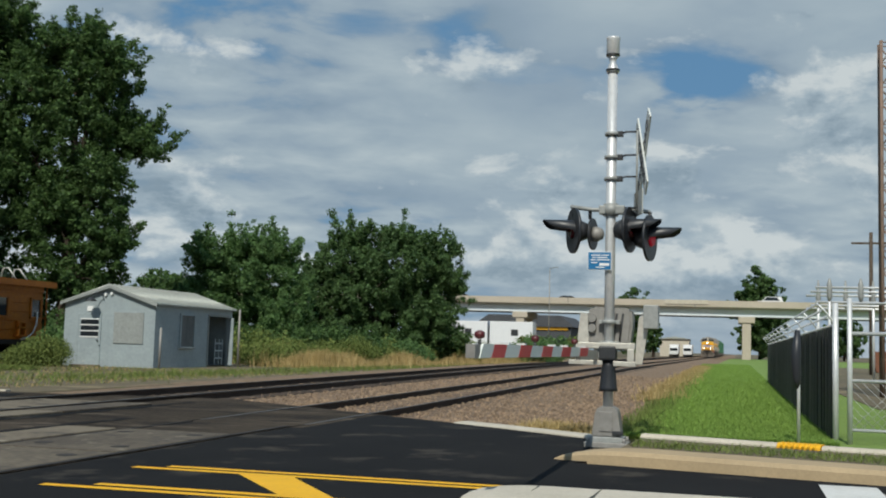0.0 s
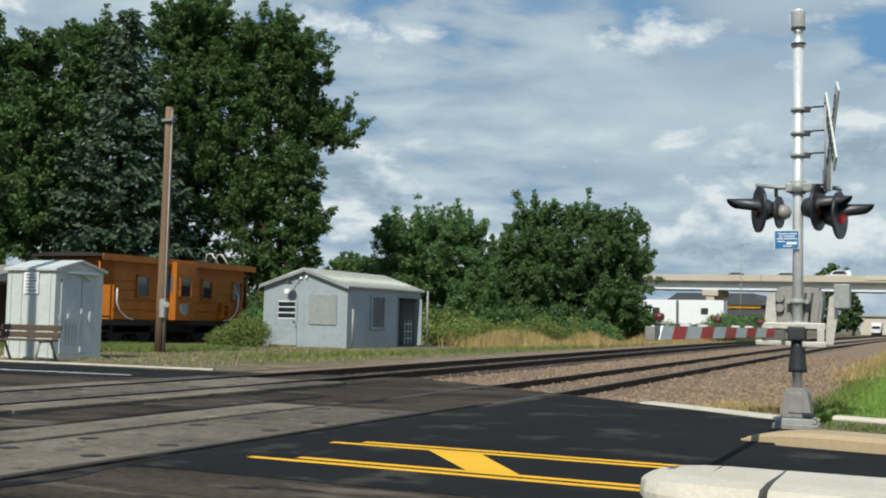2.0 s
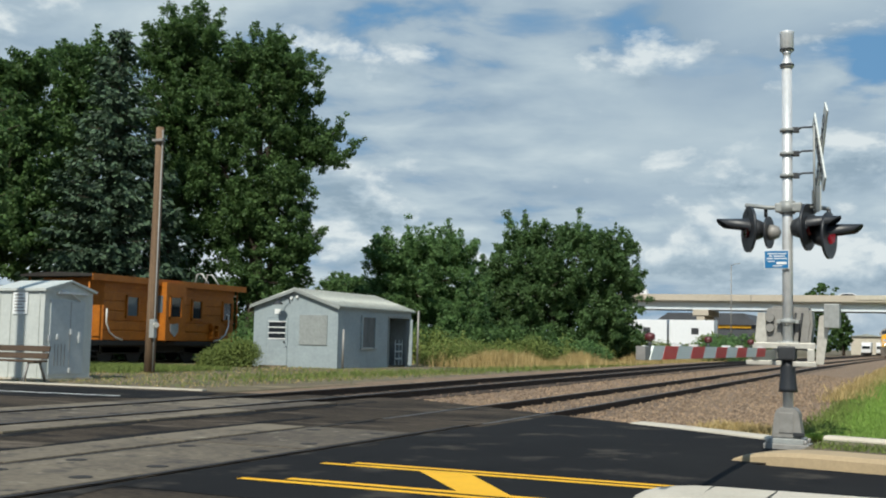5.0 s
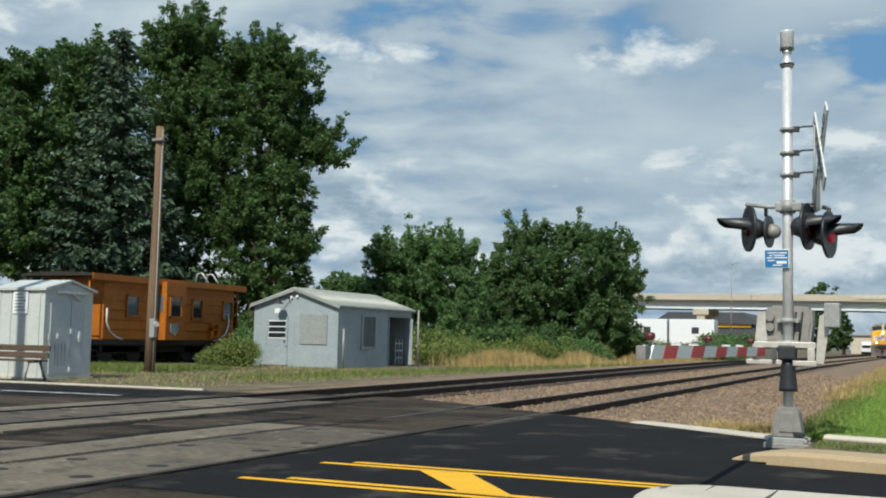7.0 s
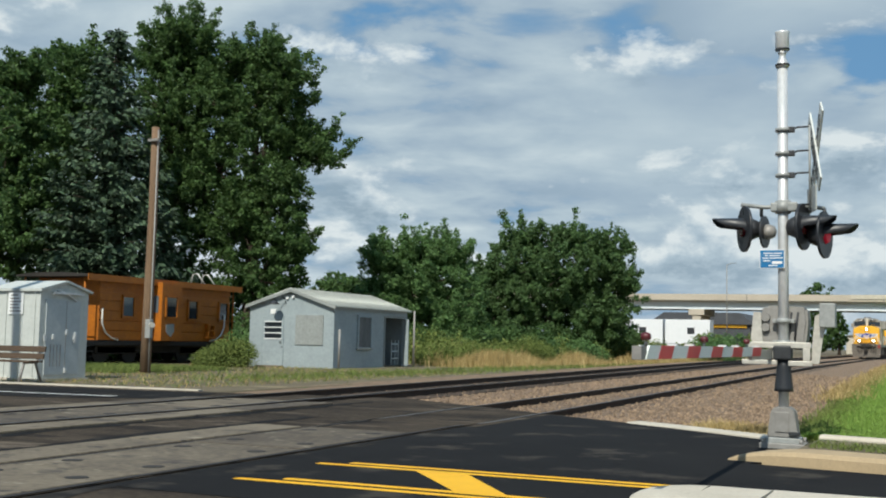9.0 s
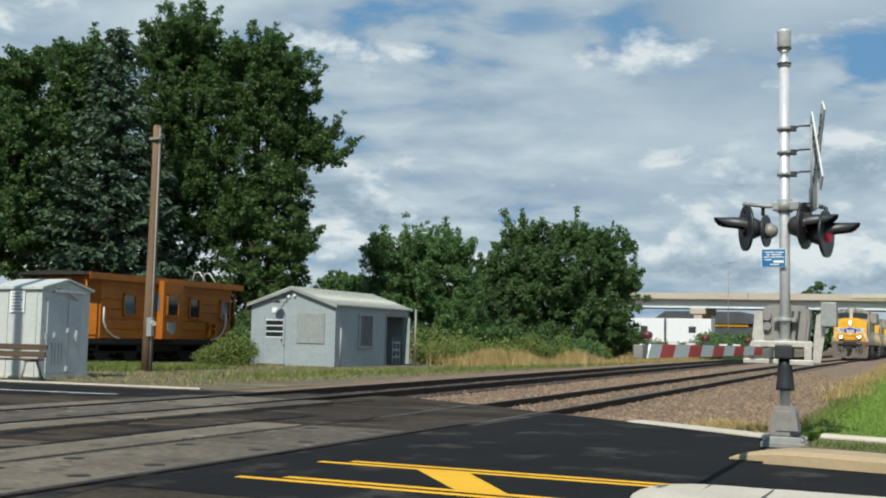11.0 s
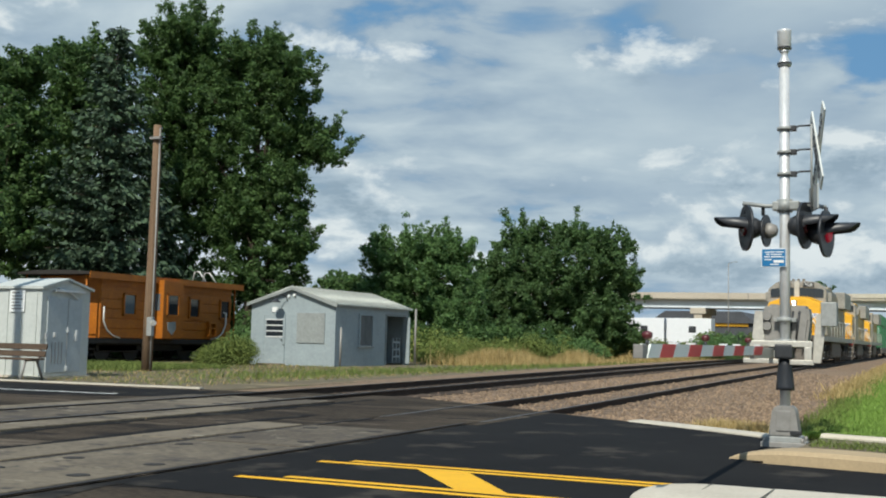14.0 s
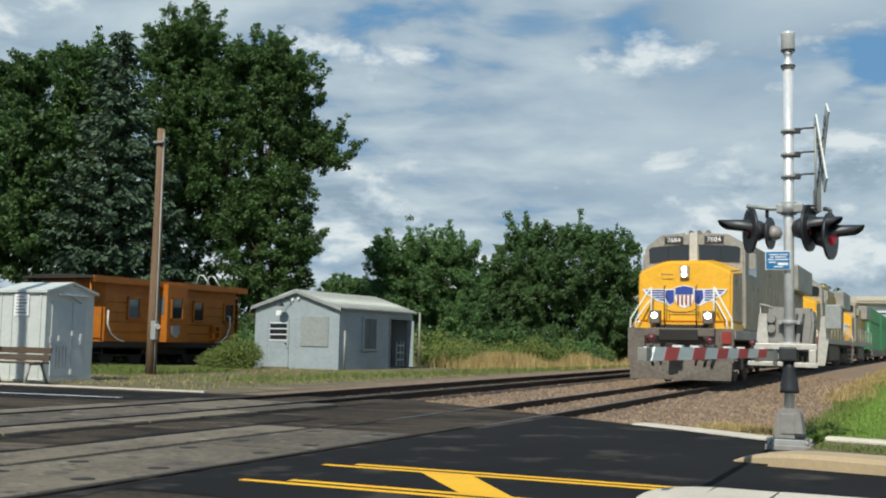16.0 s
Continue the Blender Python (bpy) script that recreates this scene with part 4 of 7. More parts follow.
    bmesh.ops.bevel(bm, geom=list(bm.edges), offset=0.03, segments=2, affect="EDGES")
    mech = part("gate_mechanism", bm, M["case_grey"], s, "large grey gate mechanism case")
    for z in (1.44, 1.33):
        bm = bmesh.new()
        disc(bm, (-0.20, 0.08, z), (0, -1, 0), 0.052, 0.046, 0.06, 16)
        part("round_cap", bm, M["case_grey"], mech)
    for x in (0.06, 0.13):
        bm = bmesh.new()
        tube(bm, [(x + 0.02, 0.06, 1.50), (x, 0.05, 1.35), (x - 0.02, 0.06, 1.16)], 0.012, 8)
        part("conduit", bm, M["dark_steel"], mech)
    for z in (1.40, 1.16):
        bm = bmesh.new()
        tube(bm, [(0, 0, z - 0.025), (0, 0, z + 0.025)], 0.084, 16)
        box(bm, -0.12, -0.02, z - 0.022, 0.12, 0.09, z + 0.022, bevel=0.005)
        part("mast_clamp", bm, M["grey_paint"], s)
    # pivot plates and counterweight frame
    for x, y in ((-0.30, 0.02), (0.34, 0.05)):
        bm = bmesh.new()
        w = 0.05
        if x < 0:
            prism(bm, [(-0.03, 1.50), (0.05, 1.50), (0.07, 1.18), (0.0, 1.08), (-0.06, 1.2)], "y", y, y + 0.03)
            bmesh.ops.translate(bm, verts=bm.verts, vec=(x, 0, 0))
        else:
            prism(bm, [(-0.06, 1.46), (0.02, 1.50), (0.05, 1.40), (-0.02, 0.93), (-0.10, 0.93), (-0.09, 1.16)], "y", y, y + 0.03)
            bmesh.ops.translate(bm, verts=bm.verts, vec=(x + 0.05, 0, 0))
        part("pivot_plate", bm, M["aluminium"], s)
    part("frame_bar", boxed(-0.37, -0.10, 1.10, 0.30, -0.055, 1.165, bevel=0.006), M["aluminium"], s, "pale counterweight frame bar")
    part("frame_bar", boxed(-0.44, -0.10, 0.915, -0.06, -0.055, 0.965, bevel=0.006), M["aluminium"], s)
    part("frame_bar", boxed(0.06, -0.10, 0.905, 0.31, -0.055, 0.96, bevel=0.006), M["aluminium"], s)
    part("frame_post", boxed(0.215, -0.10, 0.962, 0.29, -0.055, 1.10, bevel=0.006), M["aluminium"], s)
    part("hub_block", boxed(-0.10, -0.115, 0.97, 0.09, 0.10, 1.13, bevel=0.02), M["dark_steel"], s)
    part("gusset", boxed(-0.17, -0.06, 0.98, -0.07, 0.10, 1.10, bevel=0.02), M["grey_paint"], s)
    # flat box on the far side, facing the road
    part("relay_box", boxed(0.385, -0.06, 1.335, 0.55, 0.16, 1.60, bevel=0.01), M["grey_paint"], s, "pale grey box")
    # gate arm: reaches out over the lane, alternate stripes
    arm = part("gate_arm", boxed(-0.155, -1.55, 0.975, -0.115, -0.06, 1.08, bevel=0.004), M["aluminium"], s, "lowered gate arm with red and white stripes")
    edges = [-1.06, -1.65, -2.29, -2.83, -3.37, -3.855, -4.36, -4.82, -5.32, -5.72, -6.05]
    for i in range(len(edges) - 1):
        a, b = edges[i], edges[i + 1]
        d = 0.05
        quad = [(b + d, 1.100), (a + d, 1.100), (a - d, 1.012), (b - d, 1.012)]
        for x0, x1 in ((-0.112, -0.098), (-0.17, -0.158)):
            bm = bmesh.new()
            prism(bm, quad, "x", x0 - 0.001 * (i % 2), x1 - 0.001 * (i % 2))
            part("stripe", bm, M["red_stripe"] if i % 2 == 0 else M["white_stripe"], arm)
    part("arm_spar", boxed(-0.157, -6.08, 1.022, -0.114, -1.55, 1.09), M["aluminium"], arm)
    part("arm_tip", boxed(-0.165, -6.20, 1.010, -0.105, -6.06, 1.095, bevel=0.004), M["case_grey"], arm)
    for y in (-1.8, -4.0, -5.96):
        bm = bmesh.new()
        tube(bm, [(-0.135, y, 1.09), (-0.135, y, 1.125)], 0.012, 8)
        l = part("lamp_stem", bm, M["dark_steel"], arm)
        bm = bmesh.new()
        tube(bm, [(-0.165, y, 1.155), (-0.145, y, 1.155), (-0.125, y, 1.155), (-0.105, y, 1.155)], [0.018, 0.027, 0.027, 0.018], 16)
        part("arm_lamp", bm, M["arm_lens"], l, "small dark red gate lamp")
    for y in (-1.2, -2.5, -3.2, -4.6, -5.2):
        part("strap", boxed(-0.168, y, 1.10, -0.10, y + 0.05, 1.115), M["galv"], arm)


signal()

# ---------------------------------------------------------------- shed, caboose, cabin


def shed():
    x0, x1, y0, y1, e, pk = -24.37, -20.62, 36.72, 43.1, 2.34, 2.96
    s = thing("shed", pose(x0, y0, 0), "small pale blue-grey gabled shed with boarded window", "shed")
    w, d = x1 - x0, y1 - y0
    bm = bmesh.new()
    prism(bm, [(0, -0.1), (w, -0.1), (w, e), (w / 2, pk), (0, e)], "y", 0.0, 0.1)
    part("front_wall", bm, M["shed_wall"], s)
    bm = bmesh.new()
    prism(bm, [(0, -0.1), (w, -0.1), (w, e), (w / 2, pk), (0, e)], "y", d - 0.1, d)
    part("rear_wall", bm, M["shed_wall"], s)
    part("side_wall", boxed(0, 0.1, -0.1, 0.1, d - 0.1, e), M["shed_wall"], s)
    # side wall with a window and an open doorway
    bm = bmesh.new()
    dy0, dy1, dz = 4.25, 6.05, 2.0
    box(bm, w - 0.1, 0.1, -0.1, w, dy0, e)
    box(bm, w - 0.1, dy1, -0.1, w, d - 0.1, e)
    box(bm, w - 0.1, dy0, dz, w, dy1, e)
    part("side_wall", bm, M["shed_wall"], s)
    part("floor_slab", boxed(0.1, 0.1, -0.1, w - 0.1, d - 0.1, 0.02), M["panel"], s)
    for sgn in (-1, 1):
        bm = bmesh.new()
        ov = 0.14
        sl = (pk - e) / (w / 2)
        a = (w / 2, pk + 0.03) if sgn < 0 else (w / 2, pk + 0.03)
        xe = -ov if sgn < 0 else w + ov
        prism(bm, [a, (xe, e - ov * sl + 0.03), (xe, e - ov * sl - 0.02), (w / 2, pk - 0.02)], "y", -0.14, d + 0.14)
        r = part("roof_slope", bm, M["shed_roof"], s, "pale ribbed sheet-metal roof")
        n = 22
        for i in range(n):
            y = -0.1 + i * (d + 0.2) / (n - 1)
            b2 = bmesh.new()
            p, q = Vector((w / 2, y, pk + 0.035)), Vector((xe, y, e - ov * sl + 0.035))
            tube(b2, [p, q], 0.034, 5)
            part("rib", b2, M["shed_roof"], r)
    bm = bmesh.new()
    for a, b in (((-0.13, e - 0.03), (w / 2, pk + 0.0)), ((w / 2, pk + 0.0), (w + 0.13, e - 0.03))):
        prism(bm, [a, b, (b[0], b[1] - 0.11), (a[0], a[1] - 0.09)], "y", -0.165, -0.142)
    part("barge_board", bm, M["shed_board"], s)
    # door with louvred window
    door = part("door", boxed(0.62, -0.03, 0.02, 1.50, 0.002, 1.86, bevel=0.008), M["shed_wall"], s)
    bm = bmesh.new()
    for b in ((0.56, 1.86, 1.56, 1.92), (0.56, 0.0, 0.62, 1.86), (1.50, 0.0, 1.56, 1.86)):
        box(bm, b[0], -0.04, b[1], b[2], 0.002, b[3])
    part("door_frame", bm, M["shed_wall"], s)
    part("door_window", boxed(0.72, -0.036, 1.04, 1.46, -0.028, 1.70), M["glass_dark"], door)
    for z in (1.03, 1.25, 1.47, 1.69):
        part("glazing_bar", boxed(0.70, -0.05, z, 1.48, -0.034, z + 0.04, bevel=0.004), M["sign_white"], door)
    bm = bmesh.new()
    disc(bm, (1.44, -0.03, 0.93), (0, -1, 0), 0.03, 0.035, 0.05, 10)
    part("door_knob", bm, M["dark_steel"], door)
    bm = bmesh.new()
    disc(bm, (1.53, -0.04, 0.74), (0, -1, 0), 0.025, 0.02, 0.04, 10)
    part("hasp", bm, M["dark_steel"], door)
    part("boarded_window", boxed(2.08, -0.035, 0.84, 3.30, 0.002, 1.98, bevel=0.008), M["shed_board"], s, "window closed with a grey board")
    part("door_step", boxed(0.5, -0.35, -0.06, 1.6, -0.01, 0.03, bevel=0.01), M["panel"], s)
    part("notice_plate", boxed(0.95, -0.03, 2.0, 1.20, 0.002, 2.19), M["sign_white"], s)
    bm = bmesh.new()
    tube(bm, [(1.62, 0.0, 2.40), (1.62, -0.10, 2.58), (1.50, -0.28, 2.68), (1.38, -0.40, 2.62), (1.34, -0.42, 2.5)], 0.016, 8)
    lampn = part("gooseneck_lamp", bm, M["dark_steel"], s, "dark gooseneck lamp over the door")
    bm = bmesh.new()
    tube(bm, [(1.34, -0.42, 2.52), (1.34, -0.42, 2.46), (1.34, -0.42, 2.40), (1.34, -0.42, 2.36)], [0.04, 0.08, 0.19, 0.21], 16)
    part("lamp_shade", bm, M["dark_steel"], lampn)
    bm = bmesh.new()
    disc(bm, (1.70, -0.02, 2.62), (0, -1, 0), 0.06, 0.05, 0.06, 10)
    disc(bm, (1.95, -0.02, 2.66), (0, -1, 0), 0.06, 0.05, 0.06, 10)
    part("insulator", bm, M["sign_white"], s)
    # side window board and doorway
    part("boarded_window", boxed(w - 0.002, 1.93, 0.78, w + 0.02, 2.95, 1.96, bevel=0.01), M["board_dark"], s, "window closed with a dark weathered board")
    bm = bmesh.new()
    for q in ((1.83, 0.74, 1.93, 2.04), (2.95, 0.74, 3.03, 2.04), (1.93, 1.96, 2.95, 2.04)):
        box(bm, w - 0.002, q[0], q[1], w + 0.06, q[2], q[3])
    part("window_frame", bm, M["shed_wall"], s)
    part("window_sill", boxed(w - 0.002, 1.8, 0.69, w + 0.09, 3.05, 0.75, bevel=0.01), M["shed_board"], s)
    bm = bmesh.new()
    box(bm, w - 0.002, dy0 - 0.08, 0, w + 0.03, dy0, dz + 0.08)
    box(bm, w - 0.002, dy1, 0, w + 0.03, dy1 + 0.08, dz + 0.08)
    box(bm, w - 0.002, dy0, dz, w + 0.03, dy1, dz + 0.08)
    part("doorway_frame", bm, M["shed_board"], s)
    part("open_door", boxed(w + 0.0, dy1 + 0.0, 0.03, w + 0.22, dy1 + 0.05, dz - 0.02, bevel=0.01), M["shed_wall"], s, "side door standing open")
    gate = part("window_grille", boxed(w - 0.06, 4.95, 0.05, w - 0.03, 5.0, 1.1), M["shed_wall"], s)
    for yy in (5.3, 5.6):
        part("grille_bar", boxed(w - 0.06, yy, 0.05, w - 0.03, yy + 0.05, 1.1), M["shed_wall"], gate)
    for z in (0.3, 0.6, 0.9):
        part("grille_bar", boxed(w - 0.062, 4.95, z, w - 0.028, 5.65, z + 0.05), M["shed_wall"], gate)


shed()


def posts():
    for x, y, h in ((-20.2, 36.4, 1.45), (-20.2, 42.9, 2.35)):
        bm = bmesh.new()
        tube(bm, [(0, 0, -0.1), (0.01, 0, h)], 0.045, 8)
        p = tagged(mesh_ob("marker_post", bm, M["case_grey"]), "thin weathered post in the grass beside the shed", "post", "posts by the shed")
        p.location = (x, y, 0)


posts()


def caboose():
    X, Y0, Y1 = -27.6, 31.05, 40.35
    c = thing("caboose", pose(X, Y0, 0), "old orange wooden caboose with dark roof", "caboose")
    W, L = 2.9, Y1 - Y0
    zs, ze = 0.86, 3.13
    # body between the two open platforms
    a, b = 0.75, L - 0.4
    part("body", boxed(-W, a, zs, 0, b, ze, bevel=0.02), M["caboose"], c)
    for i in range(5):
        z = zs + 0.02 + i * 0.36
        part("side_board", boxed(0.0, a, z, 0.035, b, z + 0.31, bevel=0.012), M["caboose"], c)
    bm = bmesh.new()
    prism(bm, [(-W - 0.22, ze), (0.24, ze), (0.24, ze + 0.09), (-0.5, ze + 0.13), (-W / 2, ze + 0.16), (-W + 0.5, ze + 0.13), (-W - 0.22, ze + 0.06)], "y", -0.15, L + 0.15)
    part("roof", bm, M["under"], c, "dark curved roof")
    part("eave_board", boxed(0.242, -0.15, ze - 0.14, 0.275, L + 0.15, ze + 0.10), M["caboose"], c)
    part("letter_board", boxed(0.018, a, ze - 0.34, 0.05, b, ze - 0.01), M["caboose"], c)
    part("sill", boxed(-W, 0.0, zs - 0.18, 0.03, L, zs - 0.002, bevel=0.01), M["under"], c)
    # bay that stands out in the middle of the side
    bay = part("bay", boxed(0.036, 3.72, zs + 0.02, 0.50, 4.95, ze - 0.01, bevel=0.01), M["caboose"], c, "projecting side bay")
    part("bay_window", boxed(0.497, 4.0, 1.80, 0.512, 4.62, 2.55), M["glass_dark"], bay)
    part("bay_end_window", boxed(0.10, 3.708, 1.95, 0.34, 3.722, 2.6), M["glass_pane"], bay)
    bm = bmesh.new()
    prism(bm, [(4.0, 1.5), (4.5, 1.55), (4.52, 1.25), (4.3, 1.02), (4.03, 1.2)], "x", 0.498, 0.515)
    part("bay_plate", bm, M["shed_board"], bay, "pale shield-shaped plate")
    bm = bmesh.new()
    for q in ((3.93, 1.72, 4.0, 2.62), (4.62, 1.72, 4.69, 2.62), (3.93, 2.55, 4.69, 2.62), (3.93, 1.72, 4.69, 1.80)):
        box(bm, 0.497, q[0], q[1], 0.54, q[2], q[3])
    part("bay_window_frame", bm, M["caboose"], bay)
    for y, m in ((2.0, "glass_pane"), (5.98, "glass_dark"), (8.1, "glass_dark")):
        wn = part("window", boxed(0.034, y, 1.78, 0.044, y + 0.6, 2.48), M[m], c)
        bm = bmesh.new()
        for q in ((y - 0.07, 1.72, y, 2.54), (y + 0.6, 1.72, y + 0.67, 2.54), (y - 0.07, 2.48, y + 0.67, 2.55), (y - 0.07, 1.70, y + 0.67, 1.78)):
            box(bm, 0.034, q[0], q[1], 0.10, q[2], q[3])
        part("window_frame", bm, M["caboose"], wn)
    bm = bmesh.new()
    for q in ((7.15, 1.52, 7.85, 1.60), (7.2, 1.05, 7.28, 1.52), (7.62, 1.05, 7.70, 1.52), (7.2, 1.30, 7.70, 1.36), (7.1, 1.0, 7.75, 1.06)):
        box(bm, 0.036, q[0], q[1], 0.20, q[2], q[3])
    part("brake_rack", bm, M["caboose"], c)
    # end walls, platforms, steps, grab irons
    for y, sg in ((0.0, -1), (L, 1)):
        yy = a if sg < 0 else b
        part("end_door", boxed(-W / 2 - 0.4, yy - 0.03 if sg < 0 else yy, zs, -W / 2 + 0.4, yy if sg < 0 else yy + 0.03, 2.85), M["caboose_dark"], c)
        bm = bmesh.new()
        tube(bm, [(0.03, y - sg * 0.95, 2.0), (0.10, y - sg * 0.85, 1.98), (0.10, y - sg * 0.85, 1.5), (0.10, y - sg * 1.05, 1.15), (0.10, y - sg * 1.4, 0.95), (0.06, y - sg * 1.8, 0.88)], 0.032, 8)
        part("grab_iron", bm, M["rail_white"], c, "curved white grab iron")
        for xx in (-W + 0.05, -0.05):
            bm = bmesh.new()
            tube(bm, [(xx, y - sg * 0.05, zs), (xx, y - sg * 0.05, ze)], 0.035, 8)
            part("end_post", bm, M["caboose"], c)
        bm = bmesh.new()
        for z in (1.3, 1.75):
            tube(bm, [(-W + 0.05, y - sg * 0.05, z), (-0.05, y - sg * 0.05, z)], 0.02, 6)
        part("end_rail", bm, M["caboose"], c)
        bm = bmesh.new()
        for k in range(3):
            box(bm, -0.5, min(y, y - sg * 0.6) + 0.05, 0.25 + k * 0.2, 0.02, max(y, y - sg * 0.6) - 0.05, 0.28 + k * 0.2)
        part("steps", bm, M["under"], c)
    # trucks
    for yc in (2.2, L - 2.2):
        t = part("truck_frame", boxed(-W + 0.35, yc - 1.1, 0.35, -0.3, yc + 1.1, 0.66, bevel=0.05), M["under"], c)
        for yw in (yc - 0.8, yc + 0.8):
            for x in (-W + 0.45, -0.5):
                bm = bmesh.new()
                tube(bm, [(x, yw, 0.42), (x + 0.12, yw, 0.42)], 0.42, 20)
                part("wheel", bm, M["under"], t)
    part("underframe", boxed(-W + 0.3, 1.0, 0.4, -0.3, L - 1.0, 0.68), M["under"], c)
    for y in (6.7,):
        bm = bmesh.new()
        tube(bm, [(-0.4, y, ze + 0.12), (-0.3, y, ze + 0.5), (-0.15, y + 0.1, ze + 0.52), (0.1, y + 0.25, ze + 0.1)], 0.03, 6)
        part("roof_rail", bm, M["rail_white"], c)
        bm = bmesh.new()
        tube(bm, [(-0.4, y + 0.7, ze + 0.12), (-0.3, y + 0.7, ze + 0.5), (-0.15, y + 0.8, ze + 0.52), (0.1, y + 0.95, ze + 0.1)], 0.03, 6)
        part("roof_rail", bm, M["rail_white"], c)
    for x in (-W / 2 - 0.75, -W / 2 + 0.75):
        bm = boxed(x - 0.035 + X, Y0 - 6, -0.06, x + 0.035 + X, Y1 + 10, 0.03)
        tagged(mesh_ob("siding_rail", bm, M["rail"]), "rusty rail under the caboose", "rail", kind="structure")


caboose()


def cabin():
    X, Y = -19.16, 20.08
    c = thing("equipment_cabin", pose(X, Y, 0), "white metal railway equipment cabin with grey door", "cabin")
    W, D, e, pk = 1.52, 1.62, 2.10, 2.30
    bm = bmesh.new()
    prism(bm, [(0, 0.02), (D, 0.02), (D, e), (D / 2, pk), (0, e)], "x", -W, 0)
    part("body", bm, M["white_metal"], c)
    bm = bmesh.new()
    prism(bm, [(-0.07, e - 0.03), (D / 2, pk + 0.01), (D + 0.07, e - 0.03), (D + 0.07, e + 0.03), (D / 2, pk + 0.06), (-0.07, e + 0.03)], "x", -W - 0.06, 0.08)
    part("roof", bm, M["white_metal"], c)
    part("plinth", boxed(-W - 0.05, -0.05, -0.1, 0.05, D + 0.05, 0.018), M["concrete"], c)
    for x in (-0.16, -0.62, -1.05, -1.4):
        part("wall_seam", boxed(x, -0.02, 0.03, x + 0.025, 0.0, e - 0.02), M["white_metal"], c)
    d = part("door", boxed(0.002, 0.18, 0.1, 0.03, D - 0.3, 1.88, bevel=0.006), M["door_grey"], c, "pale grey steel door")
    part("door_handle", boxed(0.03, D - 0.52, 0.86, 0.08, D - 0.46, 1.02), M["galv"], d)
    bm = bmesh.new()
    tube(bm, [(0.03, 0.5, 2.1), (0.05, 0.8, 2.05), (0.08, 1.1, 1.86)], 0.02, 6)
    part("door_stay", bm, M["galv"], c)
    for k in range(4):
        part("vent_slot", boxed(0.029, 0.34 + k * 0.11, 0.30, 0.034, 0.37 + k * 0.11, 0.82), M["case_grey"], d)
    part("door_leaf_edge", boxed(0.03, 0.84, 0.12, 0.036, 0.855, 1.86), M["case_grey"], d)
    for y, z in ((0.42, 1.0), (0.86, 1.12), (1.16, 1.06), (0.86, 0.2)):
        part("latch", boxed(0.03, y - 0.035, z - 0.06, 0.07, y + 0.035, z + 0.06, bevel=0.008), M["galv"], d)
    part("hinge", boxed(0.02, 0.12, 0.9, 0.05, 0.2, 1.04), M["galv"], d)
    part("drip_rail", boxed(0.002, 0.35, 2.02, 0.09, D - 0.25, 2.07), M["galv"], c)
    part("notice", boxed(-0.96, -0.034, 1.52, -0.50, -0.021, 2.04), M["sign_white"], c, "white notice with grey print")
    for k in range(6):
        part("text_bar", boxed(-0.90, -0.037, 1.58 + k * 0.075, -0.56 - 0.05 * (k % 3), -0.0345, 1.61 + k * 0.075), M["case_grey"], c)
    # bench in front
    b = thing("bench", pose(-19.1, 19.0, 0), "weathered brown wooden park bench in front of the cabin", "bench")
    for i, (y, z) in enumerate(((-0.18, 0.43), (-0.03, 0.43), (0.12, 0.43))):
        part("seat_plank", boxed(-0.9, y, z, 0.9, y + 0.13, z + 0.04, bevel=0.008), M["bench_wood"], b)
    for z in (0.50, 0.66):
        bm = boxed(-0.9, -0.02, 0, 0.9, 0.02, 0.13, bevel=0.008)
        bmesh.ops.transform(bm, matrix=pose(0, 0.27 + (z - 0.56) * 0.25, z, -12, 0, 0), verts=bm.verts)
        part("back_plank", bm, M["bench_wood"], b)
    for x in (-0.7, 0.7):
        bm = bmesh.new()
        tube(bm, [(x, -0.25, -0.02), (x, -0.12, 0.42), (x, 0.26, 0.42), (x, 0.34, 0.80)], 0.03, 6)
        tube(bm, [(x, 0.42, -0.02), (x, 0.22, 0.42)], 0.03, 6)
        part("leg_frame", bm, M["case_grey"], b)


cabin()


def shelter():
    s = thing("picnic_shelter", pose(-30.6, 25.2, 0), "low open shelter with a grey shingle roof", "shelter")
    bm = bmesh.new()
    prism(bm, [(-0.4, 2.0), (4.4, 2.0), (4.4, 2.1), (2.0, 2.6), (-0.4, 2.1)], "x", -4.0, 4.2)
    part("roof", bm, M["case_grey"], s)
    for x in (-3.7, 0.1, 3.9):
        for y in (0.1, 3.9):
            part("post", boxed(x - 0.07, y - 0.07, -0.05, x + 0.07, y + 0.07, 2.0), M["bark"], s)
    part("rear_wall", boxed(-3.9, 3.7, -0.05, 4.0, 3.8, 2.0), M["bark"], s)
    h = thing("far_house", pose(-67, 114, 0), "pale far house glimpsed between the trees", "house")
    part("wall", boxed(0, 0, -0.1, 9, 7, 6.4), M["car_white"], h)
    bm = bmesh.new()
    prism(bm, [(-0.4, 6.4), (9.4, 6.4), (4.5, 8.3)], "y", -0.4, 7.4)
    part("roof", bm, M["shed_roof"], h)


shelter()


def shade_pole():
    p = thing("utility_pole", pose(-19.45, 12.3, 0), "wooden utility pole whose shadow falls on the cabin", "utility pole")
    bm = bmesh.new()
    tube(bm, [(0, 0, -0.2), (0, 0, 13.0)], [0.17, 0.13], 12)
    part("shaft", bm, M["pole_wood"], p)


shade_pole()


